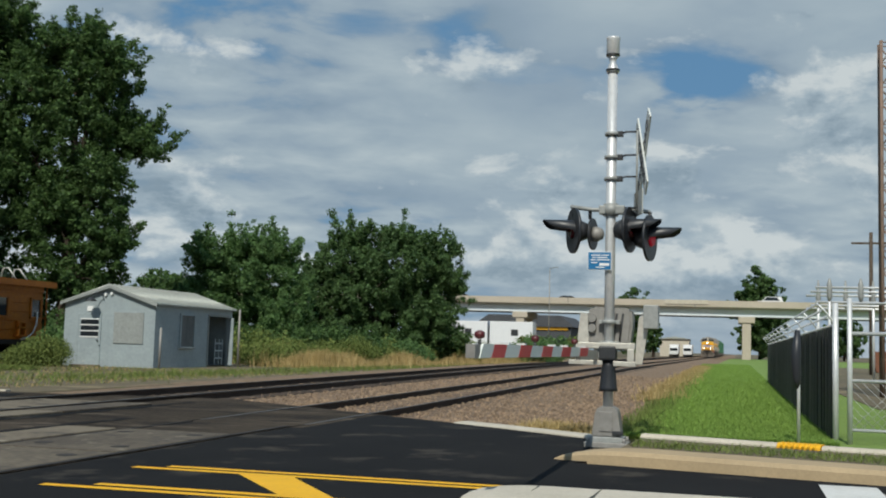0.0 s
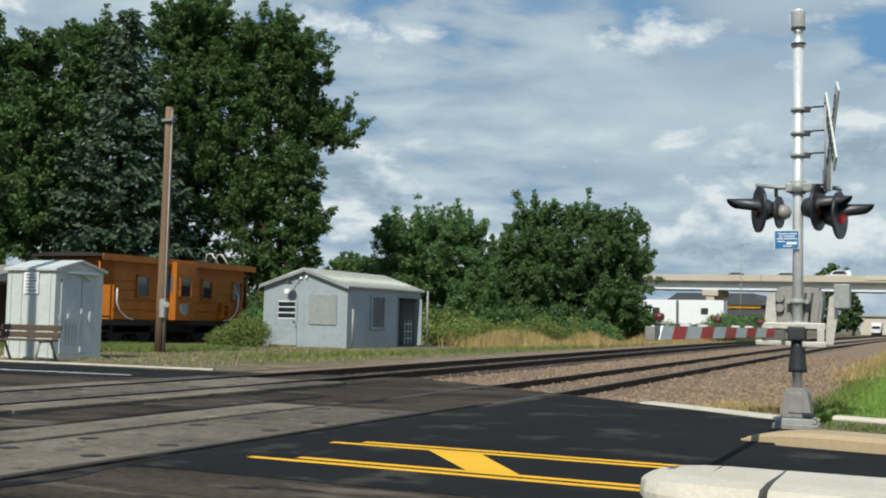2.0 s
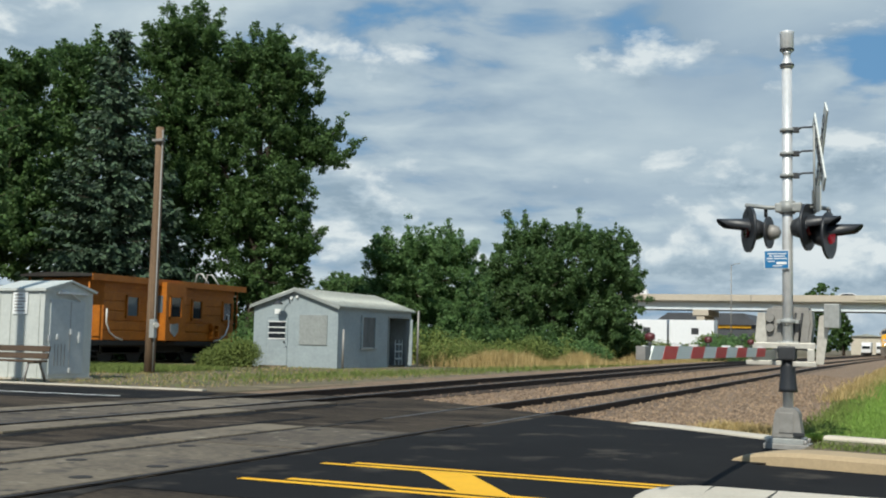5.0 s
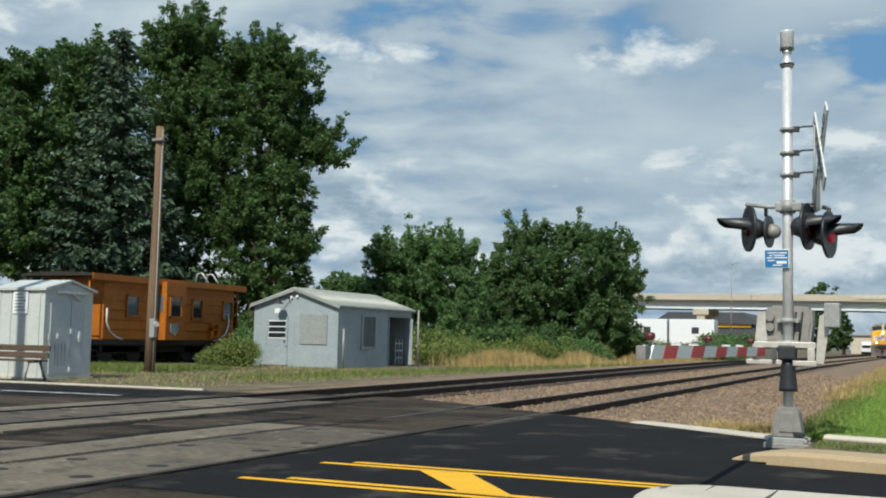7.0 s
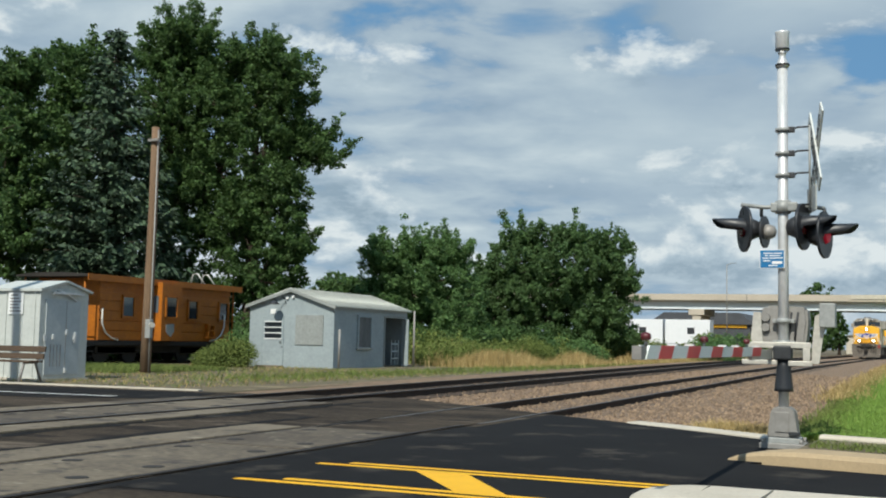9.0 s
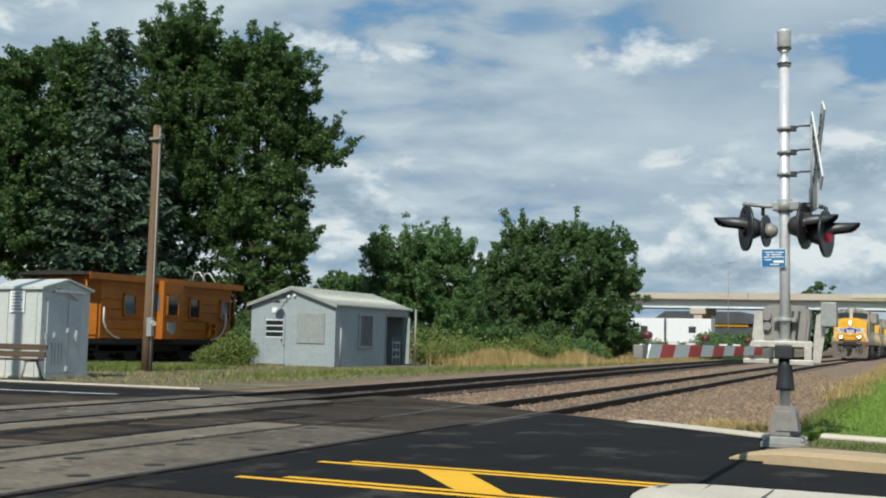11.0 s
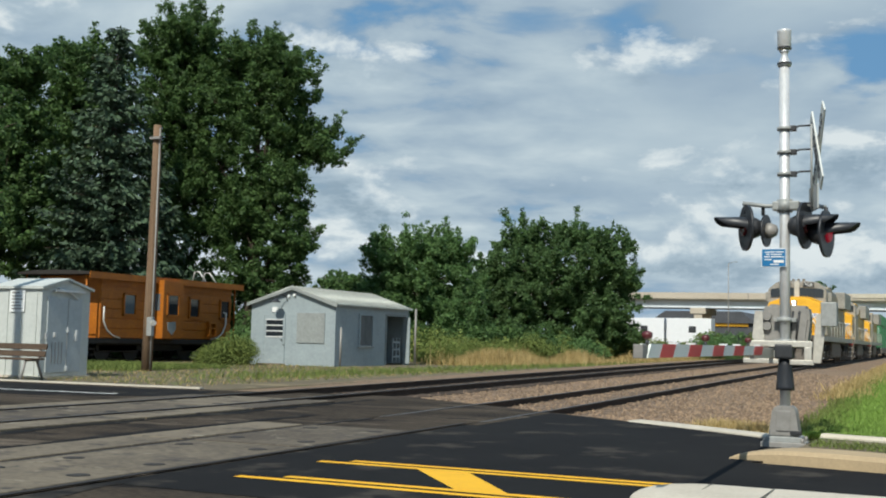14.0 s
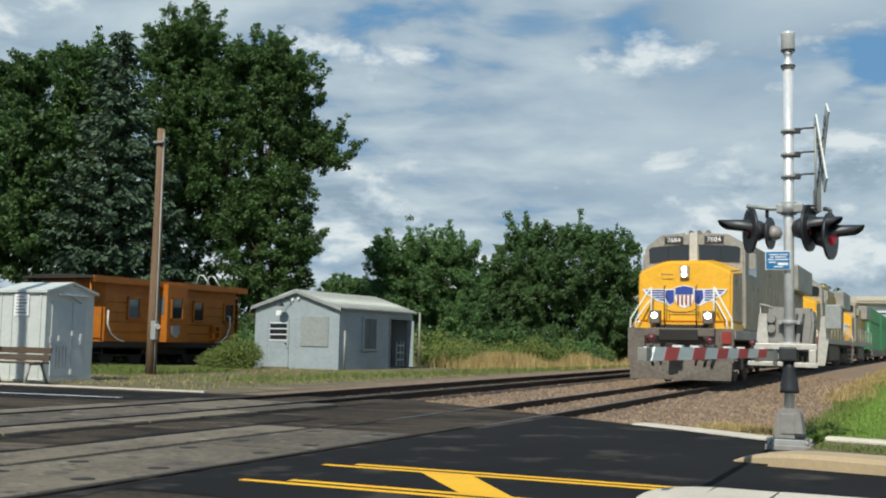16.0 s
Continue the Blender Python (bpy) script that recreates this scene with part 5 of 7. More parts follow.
def utility_pole():
    p = thing("utility_pole", pose(-21.25, 26.6, 0), "brown weathered wooden utility pole with a meter box", "utility pole")
    bm = bmesh.new()
    tube(bm, [(0, 0, -0.2), (0.02, 0, 2), (0.04, 0, 5), (0.02, 0, 7.3)], [0.16, 0.15, 0.13, 0.115], 16)
    part("shaft", bm, M["pole_wood"], p)
    bm = bmesh.new()
    tube(bm, [(0.20, -0.10, 0), (0.20, -0.1, 1.3), (0.19, -0.08, 7.2)], 0.022, 8)
    part("conduit", bm, M["case_grey"], p)
    part("meter_box", boxed(0.12, -0.24, 1.0, 0.30, -0.1, 1.55, bevel=0.015), M["grey_paint"], p)
    bm = bmesh.new()
    disc(bm, (0.30, -0.17, 1.38), (1, -0.6, 0), 0.09, 0.08, 0.08, 14)
    part("meter", bm, M["aluminium"], p)
    bm = bmesh.new()
    box(bm, -0.1, -0.2, 6.85, 0.28, -0.1, 6.92)
    part("bracket", bm, M["case_grey"], p)


utility_pole()

# ---------------------------------------------------------------- fence and the yard behind it


def fence():
    f = thing("yard_fence", pose(1.0, 14.3, 0), "chain fence with black slats and barbed wire", "fence")
    H = 1.46
    L = 30
    for i in range(11):
        y = i * 3.0
        bm = bmesh.new()
        r = 0.036 if i == 0 else 0.026
        tube(bm, [(0.02, y, -0.2), (0.02, y, (1.72 if i == 0 else H + 0.05))], r, 10)
        p = part("post", bm, M["galv"], f)
        bm = bmesh.new()
        tube(bm, [(0.02, y, H), (-0.10, y, H + 0.16), (-0.2, y, H + 0.26)], 0.013, 6)
        part("wire_arm", bm, M["galv"], p)
    bm = bmesh.new()
    tube(bm, [(0.02, 0, H), (0.02, L, H)], 0.022, 8)
    part("top_rail", bm, M["galv"], f)
    for k in range(3):
        bm = bmesh.new()
        tube(bm, [(-0.06 - k * 0.065, 0, H + 0.10 + k * 0.075), (-0.06 - k * 0.065, L, H + 0.10 + k * 0.075)], 0.006, 4)
        for j in range(160):
            y = 0.1 + j * 0.15
            c = (-0.06 - k * 0.065, y, H + 0.10 + k * 0.075)
            tube(bm, [(c[0] - 0.025, y, c[2] - 0.03), (c[0] + 0.025, y + 0.02, c[2] + 0.03)], 0.004, 3)
        part("barbed_wire", bm, M["galv"], f)
    me = None
    for i in range(300):
        y = 0.09 + i * 0.09
        if me is None:
            me = part("slat", boxed(-0.012, 0, 0.03, 0.012, 0.075, H - 0.03), M["slat_black"], f).data
            continue
        ob = new("slat", me)
        ob.parent = f
        ob.matrix_basis = pose(rng.uniform(-0.006, 0.006), y, rng.uniform(-0.015, 0.015), rng.uniform(-0.7, 0.7), 0, rng.uniform(-14, 14))
    bm = bmesh.new()
    for i in range(30):
        y = 27.2 + i * 0.09
        box(bm, -0.012, y, 0.03, 0.012, y + 0.075, H - 0.03 + rng.uniform(-0.015, 0.015))
    tagged(part("far_slats", bm, M["slat_black"], f), kind="stuff")
    # gate leaf that carries on along the road
    g = thing("yard_gate", pose(1.18, 14.28, 0), "galvanised pipe gate with chain mesh", "gate")
    bm = bmesh.new()
    tube(bm, [(0, 0, -0.02), (0, 0, 1.78)], 0.03, 10)
    part("gate_post", bm, M["galv"], g)
    for z, r in ((0.22, 0.02), (0.80, 0.02), (1.36, 0.024), (1.72, 0.015)):
        bm = bmesh.new()
        tube(bm, [(0, 0, z), (6.0, -0.5, z)], r, 8)
        part("gate_rail", bm, M["galv"], g)
    bm = bmesh.new()
    for i in range(60):
        x = i * 0.1
        for s in (-1, 1):
            a = max(min(x + (0.58 if s > 0 else -0.58), 6.0), 0)
            k = abs(a - x)
            tube(bm, [(x, -0.083 * x, 0.22 if s > 0 else 0.22), (a, -0.083 * a, 0.22 + k)], 0.003, 3)
    part("gate_mesh", bm, M["galv"], g)
    # post in the grass with a black hanging tag
    p = thing("grass_post", pose(0.56, 13.5, 0.03), "thin steel post with black wrapping", "post")
    bm = bmesh.new()
    tube(bm, [(0, 0, 0), (0, 0, 1.36)], 0.02, 8)
    part("post_tube", bm, M["galv"], p)
    bm = bmesh.new()
    tube(bm, [(-0.01, 0, 0.68), (-0.02, 0, 0.78), (-0.03, 0.0, 1.05), (-0.01, 0, 1.34)], [0.02, 0.05, 0.06, 0.03], 10)
    part("wrapping", bm, M["black"], p)


fence()


def lattice_tower(x, y, h, w, mat, name="lattice_mast", label="tall rusty steel lattice mast in the yard"):
    t = thing(name, pose(x, y, 0), label, "mast")
    legs = [(-w, -w), (w, -w), (w, w), (-w, w)]
    for a, b in legs:
        bm = bmesh.new()
        tube(bm, [(a, b, -0.1), (a, b, h)], 0.045, 6)
        part("leg", bm, M[mat], t)
    n = int(h / 0.55)
    for i in range(n):
        z0, z1 = i * 0.55, i * 0.55 + 0.55
        bm = bmesh.new()
        for k in range(4):
            p, q = legs[k], legs[(k + 1) % 4]
            if i % 2:
                p, q = q, p
            tube(bm, [(p[0], p[1], z0), (q[0], q[1], z1)], 0.022, 4)
            tube(bm, [(p[0], p[1], z1), (q[0], q[1], z1)], 0.016, 4)
        part("bracing", bm, M[mat], t)
    return t


def yard():
    lattice_tower(3.72, 31.0, 9.4, 0.22, "lattice")
    lattice_tower(4.55, 31.4, 9.8, 0.3, "lattice")
    # steel frame of pipes behind the fence
    f = thing("switch_frame", pose(3.2, 44, 0), "grey steel frame carrying switch gear", "steel frame")
    for x in (0, 2.2, 4.4):
        for y in (0, 6):
            bm = bmesh.new()
            tube(bm, [(x, y, -0.1), (x, y, 3.7)], 0.06, 6)
            part("column", bm, M["galv"], f)
    for y in (0, 3, 6):
        for z in (3.1, 3.65):
            bm = bmesh.new()
            tube(bm, [(-0.5, y, z), (5.2, y, z)], 0.05, 6)
            part("beam", bm, M["galv"], f)
    for x in (0, 1.1, 2.2, 3.3, 4.4):
        bm = bmesh.new()
        tube(bm, [(x, 0, 3.1), (x, 0, 3.3), (x, 0, 3.75), (x, 0, 4.0)], [0.05, 0.1, 0.1, 0.03], 8)
        tube(bm, [(x, 6, 3.1), (x, 6, 3.3), (x, 6, 3.75), (x, 6, 4.3)], [0.05, 0.1, 0.1, 0.03], 8)
        part("insulator", bm, M["grey_paint"], f)
    # skip and cabinet
    s = thing("skip", pose(8.9, 80, 0), "rust-red steel waste skip", "skip")
    bm = bmesh.new()
    prism(bm, [(0, 0.1), (3.0, 0.1), (3.3, 1.5), (-0.3, 1.5)], "y", 0, 2)
    part("skip_body", bm, M["rust"], s)
    for x in (0.2, 1.1, 2.0, 2.8):
        part("skip_rib", boxed(x, -0.06, 0.12, x + 0.12, 0.0, 1.45), M["rust"], s)
    part("skip_foot", boxed(0.2, 0.2, -0.03, 2.8, 1.8, 0.1), M["under"], s)
    c = thing("yard_cabinet", pose(5.2, 40, 0.0), "pale grey steel yard cabinet", "cabinet")
    part("cabinet_body", boxed(0, 0, -0.03, 0.9, 0.7, 1.9, bevel=0.02), M["grey_paint"], c)
    part("cabinet_door", boxed(0.05, -0.03, 0.15, 0.85, 0.0, 1.8, bevel=0.01), M["grey_paint"], c)
    bm = bmesh.new()
    prism(bm, [(2.6, 24), (60, 24), (60, 110), (2.6, 110)], "z", 0.0, 0.065)
    tagged(mesh_ob("yard_floor", bm, M["earth"]), "bare earth floor of the fenced yard", "ground", kind="structure")
    for x, y, h in ((7.5, 70, 8.5), (14.5, 95, 9.5), (22, 130, 10)):
        p = thing("far_pole", pose(x, y, -0.03), "slim far wooden power pole with crossarm", "utility pole", "power poles in the yard")
        bm = bmesh.new()
        tube(bm, [(0, 0, -0.1), (0, 0, h)], [0.15, 0.1], 8)
        part("shaft", bm, M["bark"], p)
        part("crossarm", boxed(-1.1, -0.05, h - 0.7, 1.1, 0.05, h - 0.58), M["bark"], p)


yard()

# ---------------------------------------------------------------- road bridge and what stands beyond
BY = 215.0


def bridge():
    b = thing("road_bridge", pose(0, BY, 0), "long concrete road bridge on piers over the railway", "bridge", kind="structure")
    def slope(x):
        return -0.0045 * (x + 50)
    def bar(name, z0, z1, y0, y1, mat, x0=-290, x1=300):
        bm = bmesh.new()
        prism(bm, [(x0, z0 + slope(x0)), (x1, z0 + slope(x1)), (x1, z1 + slope(x1)), (x0, z1 + slope(x0))], "y", y0, y1)
        return part(name, bm, M[mat], b)
    bar("parapet", 9.95, 11.15, -0.3, 0.0, "bridge_conc")
    bar("parapet", 9.95, 11.15, 12.0, 12.3, "bridge_conc")
    bar("deck", 9.62, 10.45, 0.0, 12.0, "bridge_conc")
    bar("girder", 8.40, 9.6, 0.9, 1.3, "girder")
    bar("girder_flange", 8.25, 8.40, 0.6, 1.6, "girder")
    # inner girders: shade below the deck is painted in with a darker grey
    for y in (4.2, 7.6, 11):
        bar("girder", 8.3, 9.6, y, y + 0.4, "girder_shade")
    for x in (-41.5, 1.5, 43, 86, -86, 130, 174, -130):
        p = part("pier_cap", boxed(x - 1.5, 0.3, 7.1 + slope(x), x + 1.5, 12, 8.24 + slope(x), bevel=0.1), M["bridge_conc"], b)
        for y in (1.2, 10):
            part("pier_column", boxed(x - 0.8, y - 0.7, -0.2, x + 0.8, y + 0.7, 7.1 + slope(x), bevel=0.1), M["bridge_conc"], p)
    part("abutment", boxed(-316, -0.5, -0.2, -288, 12.4, 8.4), M["bridge_conc"], b)
    for i, x in enumerate(range(-80, 80, 24)):
        bm = boxed(x, -0.33, 10.0 + slope(x), x + 0.12, -0.3, 11.1 + slope(x))
        part("parapet_joint", bm, M["girder_shade"], b)
    part("bridge_sign", boxed(-13.5, -0.45, 10.2, -5.5, -0.34, 11.0), M["concrete"], b, "pale sign board on the parapet")


bridge()


def car(name, mat, label, van=False):
    c = thing(name, pose(0, BY + 4, 9.95), label, "car", "traffic on the bridge")
    h = 1.75 if van else 1.42
    bm = bmesh.new()
    roof = [(-2.35, 0.3), (2.35, 0.3), (2.4, 0.75), (2.25, 0.9), (1.35, 0.98), (0.65, h), (-1.3 if not van else -2.1, h), (-2.2 if not van else -2.35, 0.98)]
    prism(bm, roof, "y", -0.88, 0.88)
    bmesh.ops.bevel(bm, geom=list(bm.edges), offset=0.06, segments=2, affect="EDGES")
    part("car_body", bm, M[mat], c)
    bm = bmesh.new()
    prism(bm, [(1.15, 1.0), (0.6, h - 0.1), (-1.2, h - 0.1), (-1.8, 1.0)], "y", -0.895, 0.895)
    part("side_glass", bm, M["glass_dark"], c)
    for x in (-1.45, 1.45):
        for y in (-0.82, 0.82):
            bm = bmesh.new()
            tube(bm, [(x, y - 0.1, 0.32), (x, y + 0.1, 0.32)], 0.32, 16)
            w = part("wheel", bm, M["tyre"], c)
    return c


def far_side():
    # pale trailers and a low dark-roofed building between the trees and the bridge
    for i, (x, w) in enumerate(((-37.2, 6.0), (-30.9, 5.6))):
        t = thing("box_trailer", pose(x, 140, 0), "long white box trailer parked beyond the tracks", "trailer", "parked trailers")
        part("trailer_body", boxed(0, 0, 1.2, w, 2.6, 4.4, bevel=0.05), M["car_white"], t)
        part("trailer_frame", boxed(0.3, 0.3, 0.9, w - 0.3, 2.3, 1.18), M["under"], t)
        for xx in (1.5, 2.8, w - 2.0):
            bm = bmesh.new()
            tube(bm, [(xx, 0.1, 0.5), (xx, 0.45, 0.5)], 0.5, 14)
            part("wheel", bm, M["tyre"], t)
        part("trailer_emblem", boxed(w * 0.5, -0.02, 2.6, w * 0.5 + 0.9, -0.005, 3.4), M["dark_steel"], t)
    b = thing("warehouse", pose(-77, 330, 0), "low warehouse with a dark roof", "warehouse")
    part("warehouse_wall", boxed(0, 0, -0.1, 29, 30, 7.6), M["roof_dark"], b)
    bm = bmesh.new()
    prism(bm, [(-1, 7.6), (30, 7.6), (26, 11.0), (4, 11.0)], "y", -1, 31)
    part("warehouse_roof", bm, M["roof_dark"], b)
    part("yellow_fascia", boxed(16, -0.4, 6.7, 28, -0.02, 7.5), M["loco_yellow"], b)
    part("red_fascia", boxed(8, -0.4, 6.4, 15.9, -0.02, 7.5), M["loco_red"], b)
    # distant low buildings right of the line under the bridge
    w = thing("store_shed", pose(-20.0, 300, 0), "pale far-off metal store shed", "shed")
    part("wall", boxed(0, 0, -0.1, 7.6, 9, 4.6), M["concrete"], w)
    bm = bmesh.new()
    prism(bm, [(-0.3, 4.6), (7.9, 4.6), (3.8, 5.2)], "y", -0.5, 9.5)
    part("roof", bm, M["shed_roof"], w)
    for x in (-14.0, -11.2):
        t = thing("parked_truck", pose(x, 240, 0), "small white truck parked near the line", "truck", "parked trucks")
        part("cargo_box", boxed(0, 0, 0.9, 1.9, 4.2, 2.7, bevel=0.05), M["car_white"], t)
        part("cab", boxed(0.05, -1.6, 0.6, 1.85, -0.05, 2.1, bevel=0.15), M["car_white"], t)
        part("windscreen", boxed(0.2, -1.64, 1.4, 1.7, -1.605, 1.95), M["glass_dark"], t)
        for yy in (-0.9, 3.0):
            bm = bmesh.new()
            tube(bm, [(0.05, yy, 0.42), (1.85, yy, 0.42)], 0.42, 12)
            part("axle_wheels", bm, M["tyre"], t)
    for x, y, h in ((-64, 205, 9), (-34, 205, 16), (-48, 160, 8)):
        p = thing("street_lamp", pose(x, y, 0), "slim grey street lamp near the bridge", "street lamp", "street lamps")
        bm = bmesh.new()
        tube(bm, [(0, 0, -0.1), (0, 0, h)], [0.12, 0.07], 8)
        part("lamp_post", bm, M["case_grey"], p)
        bm = bmesh.new()
        tube(bm, [(0, 0, h - 0.1), (0.7, 0, h + 0.2), (1.6, 0, h + 0.25)], 0.05, 6)
        part("lamp_arm", bm, M["case_grey"], p)


far_side()

# ---------------------------------------------------------------- trees and bushes


def tree(name, x, y, height, spread, base, n, leaf_size, per, mat, label, shape, trunk=0.3, seed=1):
    """A broad-leaved tree: tapered trunk, boughs that reach out and hang at their ends, and loose leaves along the boughs.
    shape(h) gives the crown's half width at relative height h; the outline swells and shrinks round the tree."""
    t = thing(name, pose(x, y, -0.03), label, "tree")
    centres, radii = [], []
    bm = bmesh.new()
    for i in range(n):
        h = ((i + rng.random()) / n) ** 0.92
        a = i * 2.39996 + rng.random() * 0.8
        lobe = 0.86 + 0.42 * noise.noise(Vector((math.cos(a) * 1.3 + seed * 7.1, math.sin(a) * 1.3, h * 4.2)))
        w = spread * shape(h) * lobe * rng.uniform(0.78, 1.08)
        z = base + (height - base) * h
        up = 0.25 + 0.9 * h
        root = Vector((0, 0, max(z - w * up * 0.8, base * 0.5)))
        tip = Vector((math.cos(a) * w, math.sin(a) * w, min(z + w * 0.06, height)))
        mid = root.lerp(tip, 0.55) + Vector((0, 0, 0.16 * w))
        if i % 2 == 0:
            tube(bm, [root, mid, tip], [trunk * 0.22, trunk * 0.12, 0.012], 5)
        k = max(int(w / (0.11 * spread)), 3)
        for j in range(k):
            f = 0.30 + 0.70 * (j + rng.random() * 0.6) / k
            p = root.lerp(mid, min(f / 0.55, 1)) if f < 0.55 else mid.lerp(tip, (f - 0.55) / 0.45)
            r = spread * rng.uniform(0.085, 0.165) * (1.15 - 0.45 * f)
            centres.append((p.x + rng.normal() * r * 0.7, p.y + rng.normal() * r * 0.7, p.z + rng.normal() * r * 0.6))
            radii.append(r)
    tagged(part("branchwork", bm, M["bark"], t), kind="stuff")
    bm = bmesh.new()
    tube(bm, [(0, 0, -0.2), (0.05, 0, height * 0.15), (-0.05, 0.08, height * 0.45), (0.05, 0, height * 0.9)], [trunk * 1.2, trunk, trunk * 0.6, trunk * 0.08], 12)
    part("trunk", bm, M["bark"], t)
    crown = quads("crown", leaf_cloud(centres, radii, per, leaf_size, flat=0.8, droop=0.25, shell=0.15), M[mat], t)
    tagged(crown, kind="stuff")
    return t


def round_crown(h):
    return math.sqrt(max(1 - (2 * h - 0.95) ** 2 * 0.92, 0.02))


def oval(h):
    return (0.72 + 0.5 * h) if h < 0.55 else math.sqrt(max(1 - ((h - 0.55) / 0.5) ** 2, 0.03)) * 0.98


def bush_crown(h):
    return (1 - h * 0.25) if h < 0.55 else math.sqrt(max(1 - ((h - 0.5) / 0.52) ** 2, 0.03)) * 0.88


def spruce(x, y, height, spread, label):
    t = thing("spruce", pose(x, y, -0.03), label, "tree")
    bm = bmesh.new()
    tube(bm, [(0, 0, -0.2), (0, 0, height * 0.97)], [0.3, 0.03], 10)
    part("trunk", bm, M["bark"], t)
    out, bb = [], bmesh.new()
    z = 1.2
    while z < height - 0.2:
        k = 1 - z / height
        n = int(7 + 9 * k)
        for i in range(n):
            a = rng.random() * 6.283
            L = spread * (k ** 0.8) * rng.uniform(0.72, 1.1) + 0.25
            steps = max(int(L / 0.26), 3)
            d = np.array((math.cos(a), math.sin(a), 0.0))
            for s in range(steps):
                f = (s + 0.6) / steps
                p = d * L * f + np.array((0, 0, z + 0.18 * L * (f * f - f * 0.9) + rng.normal() * 0.05))
                m = 7
                side = np.cross(d, (0, 0, 1.0))
                for _ in range(m):
                    u = d * rng.uniform(0.2, 0.8) + side * rng.uniform(-1, 1) + np.array((0, 0, rng.uniform(-0.75, 0.12)))
                    u /= np.linalg.norm(u)
                    ln = rng.uniform(0.22, 0.46) * (0.75 + 0.5 * k)
                    w = np.cross(u, rng.normal(size=3))
                    w *= 0.075 / max(np.linalg.norm(w), 1e-6)
                    b = p + rng.normal(size=3) * 0.07
                    out.append((b - w * 0.6, b + u * ln * 0.5 - w, b + u * ln, b + u * ln * 0.5 + w))
            if rng.random() < 0.3:
                tube(bb, [(0, 0, z), tuple(d * L * 0.8 + np.array((0, 0, z)))], [0.035, 0.01], 4)
        z += 0.30 + 0.12 * k
    tagged(part("branchwork", bb, M["bark"], t), kind="stuff")
    tagged(quads("needles", np.array(out), M["needle"], t), kind="stuff")
    return t


def lobed_tree(name, x, y, lobes, trunk, leaf_size, per, mat, label, seed):
    """A broad-leaved tree grown as rounded boughs: each lobe is (across, height, half width, half height) in metres,
    filled near its surface with tufts of leaves and ragged sprays, and tied to the trunk by a limb."""
    t = thing(name, pose(x, y, -0.03), label, "tree")
    ax = np.array((0.914, 0.405, 0.0))
    ay = np.array((-0.405, 0.914, 0.0))
    centres, radii = [], []
    top = max(z + rz for u, z, ru, rz in lobes)
    bm = bmesh.new()
    for k, (u, z, ru, rz) in enumerate(lobes):
        c = ax * u + ay * rng.uniform(-0.9, 0.6) + np.array((0, 0, z))
        root = (0, 0, max(z * 0.55 - 0.5, 0.4))
        tube(bm, [root, tuple(c * 0.6 + np.array((0, 0, z * 0.35))), tuple(c + np.array((0, 0, rz * 0.5)))], [trunk * 0.4, trunk * 0.2, 0.02], 6)
        n = int(24 * (ru + rz) ** 1.45)
        for i in range(n):
            d = rng.normal(size=3)
            d /= np.linalg.norm(d)
            at = Vector((d[0] + seed * 3.7 + k * 1.3, d[1], d[2]))
            swell = 0.98 + 0.42 * noise.noise(at * 1.6) + 0.38 * noise.noise(at * 4.3)
            f = rng.random() ** 0.5 * swell
            q = c + (ax * d[0] * ru + ay * d[1] * ru * 0.95) * f + np.array((0, 0, d[2] * rz * f))
            r = rng.uniform(0.17, 0.46)
            centres.append(q)
            radii.append(r)
            if f > 0.6 and d[2] > -0.55:
                out = d * 0.8 + np.array((0, 0, 0.55)) + rng.normal(size=3) * 0.25
                for step in (0.7, 1.2):
                    centres.append(q + out * r * step * rng.uniform(0.8, 1.2))
                    radii.append(r * rng.uniform(0.45, 0.8))
            if i % 6 == 0:
                tube(bm, [tuple(c + (q - c) * 0.2), tuple(q)], [0.03, 0.008], 4)
    tagged(part("branchwork", bm, M["bark"], t), kind="stuff")
    bm = bmesh.new()
    tube(bm, [(0, 0, -0.2), (0.05, 0, top * 0.15), (-0.05, 0.08, top * 0.45), (0.05, 0, top * 0.85)], [trunk * 1.2, trunk, trunk * 0.6, trunk * 0.08], 12)
    part("trunk", bm, M["bark"], t)
    tagged(quads("crown", leaf_cloud(centres, radii, per, leaf_size, flat=0.85, droop=0.3, shell=0.1), M[mat], t), kind="stuff")
    return t


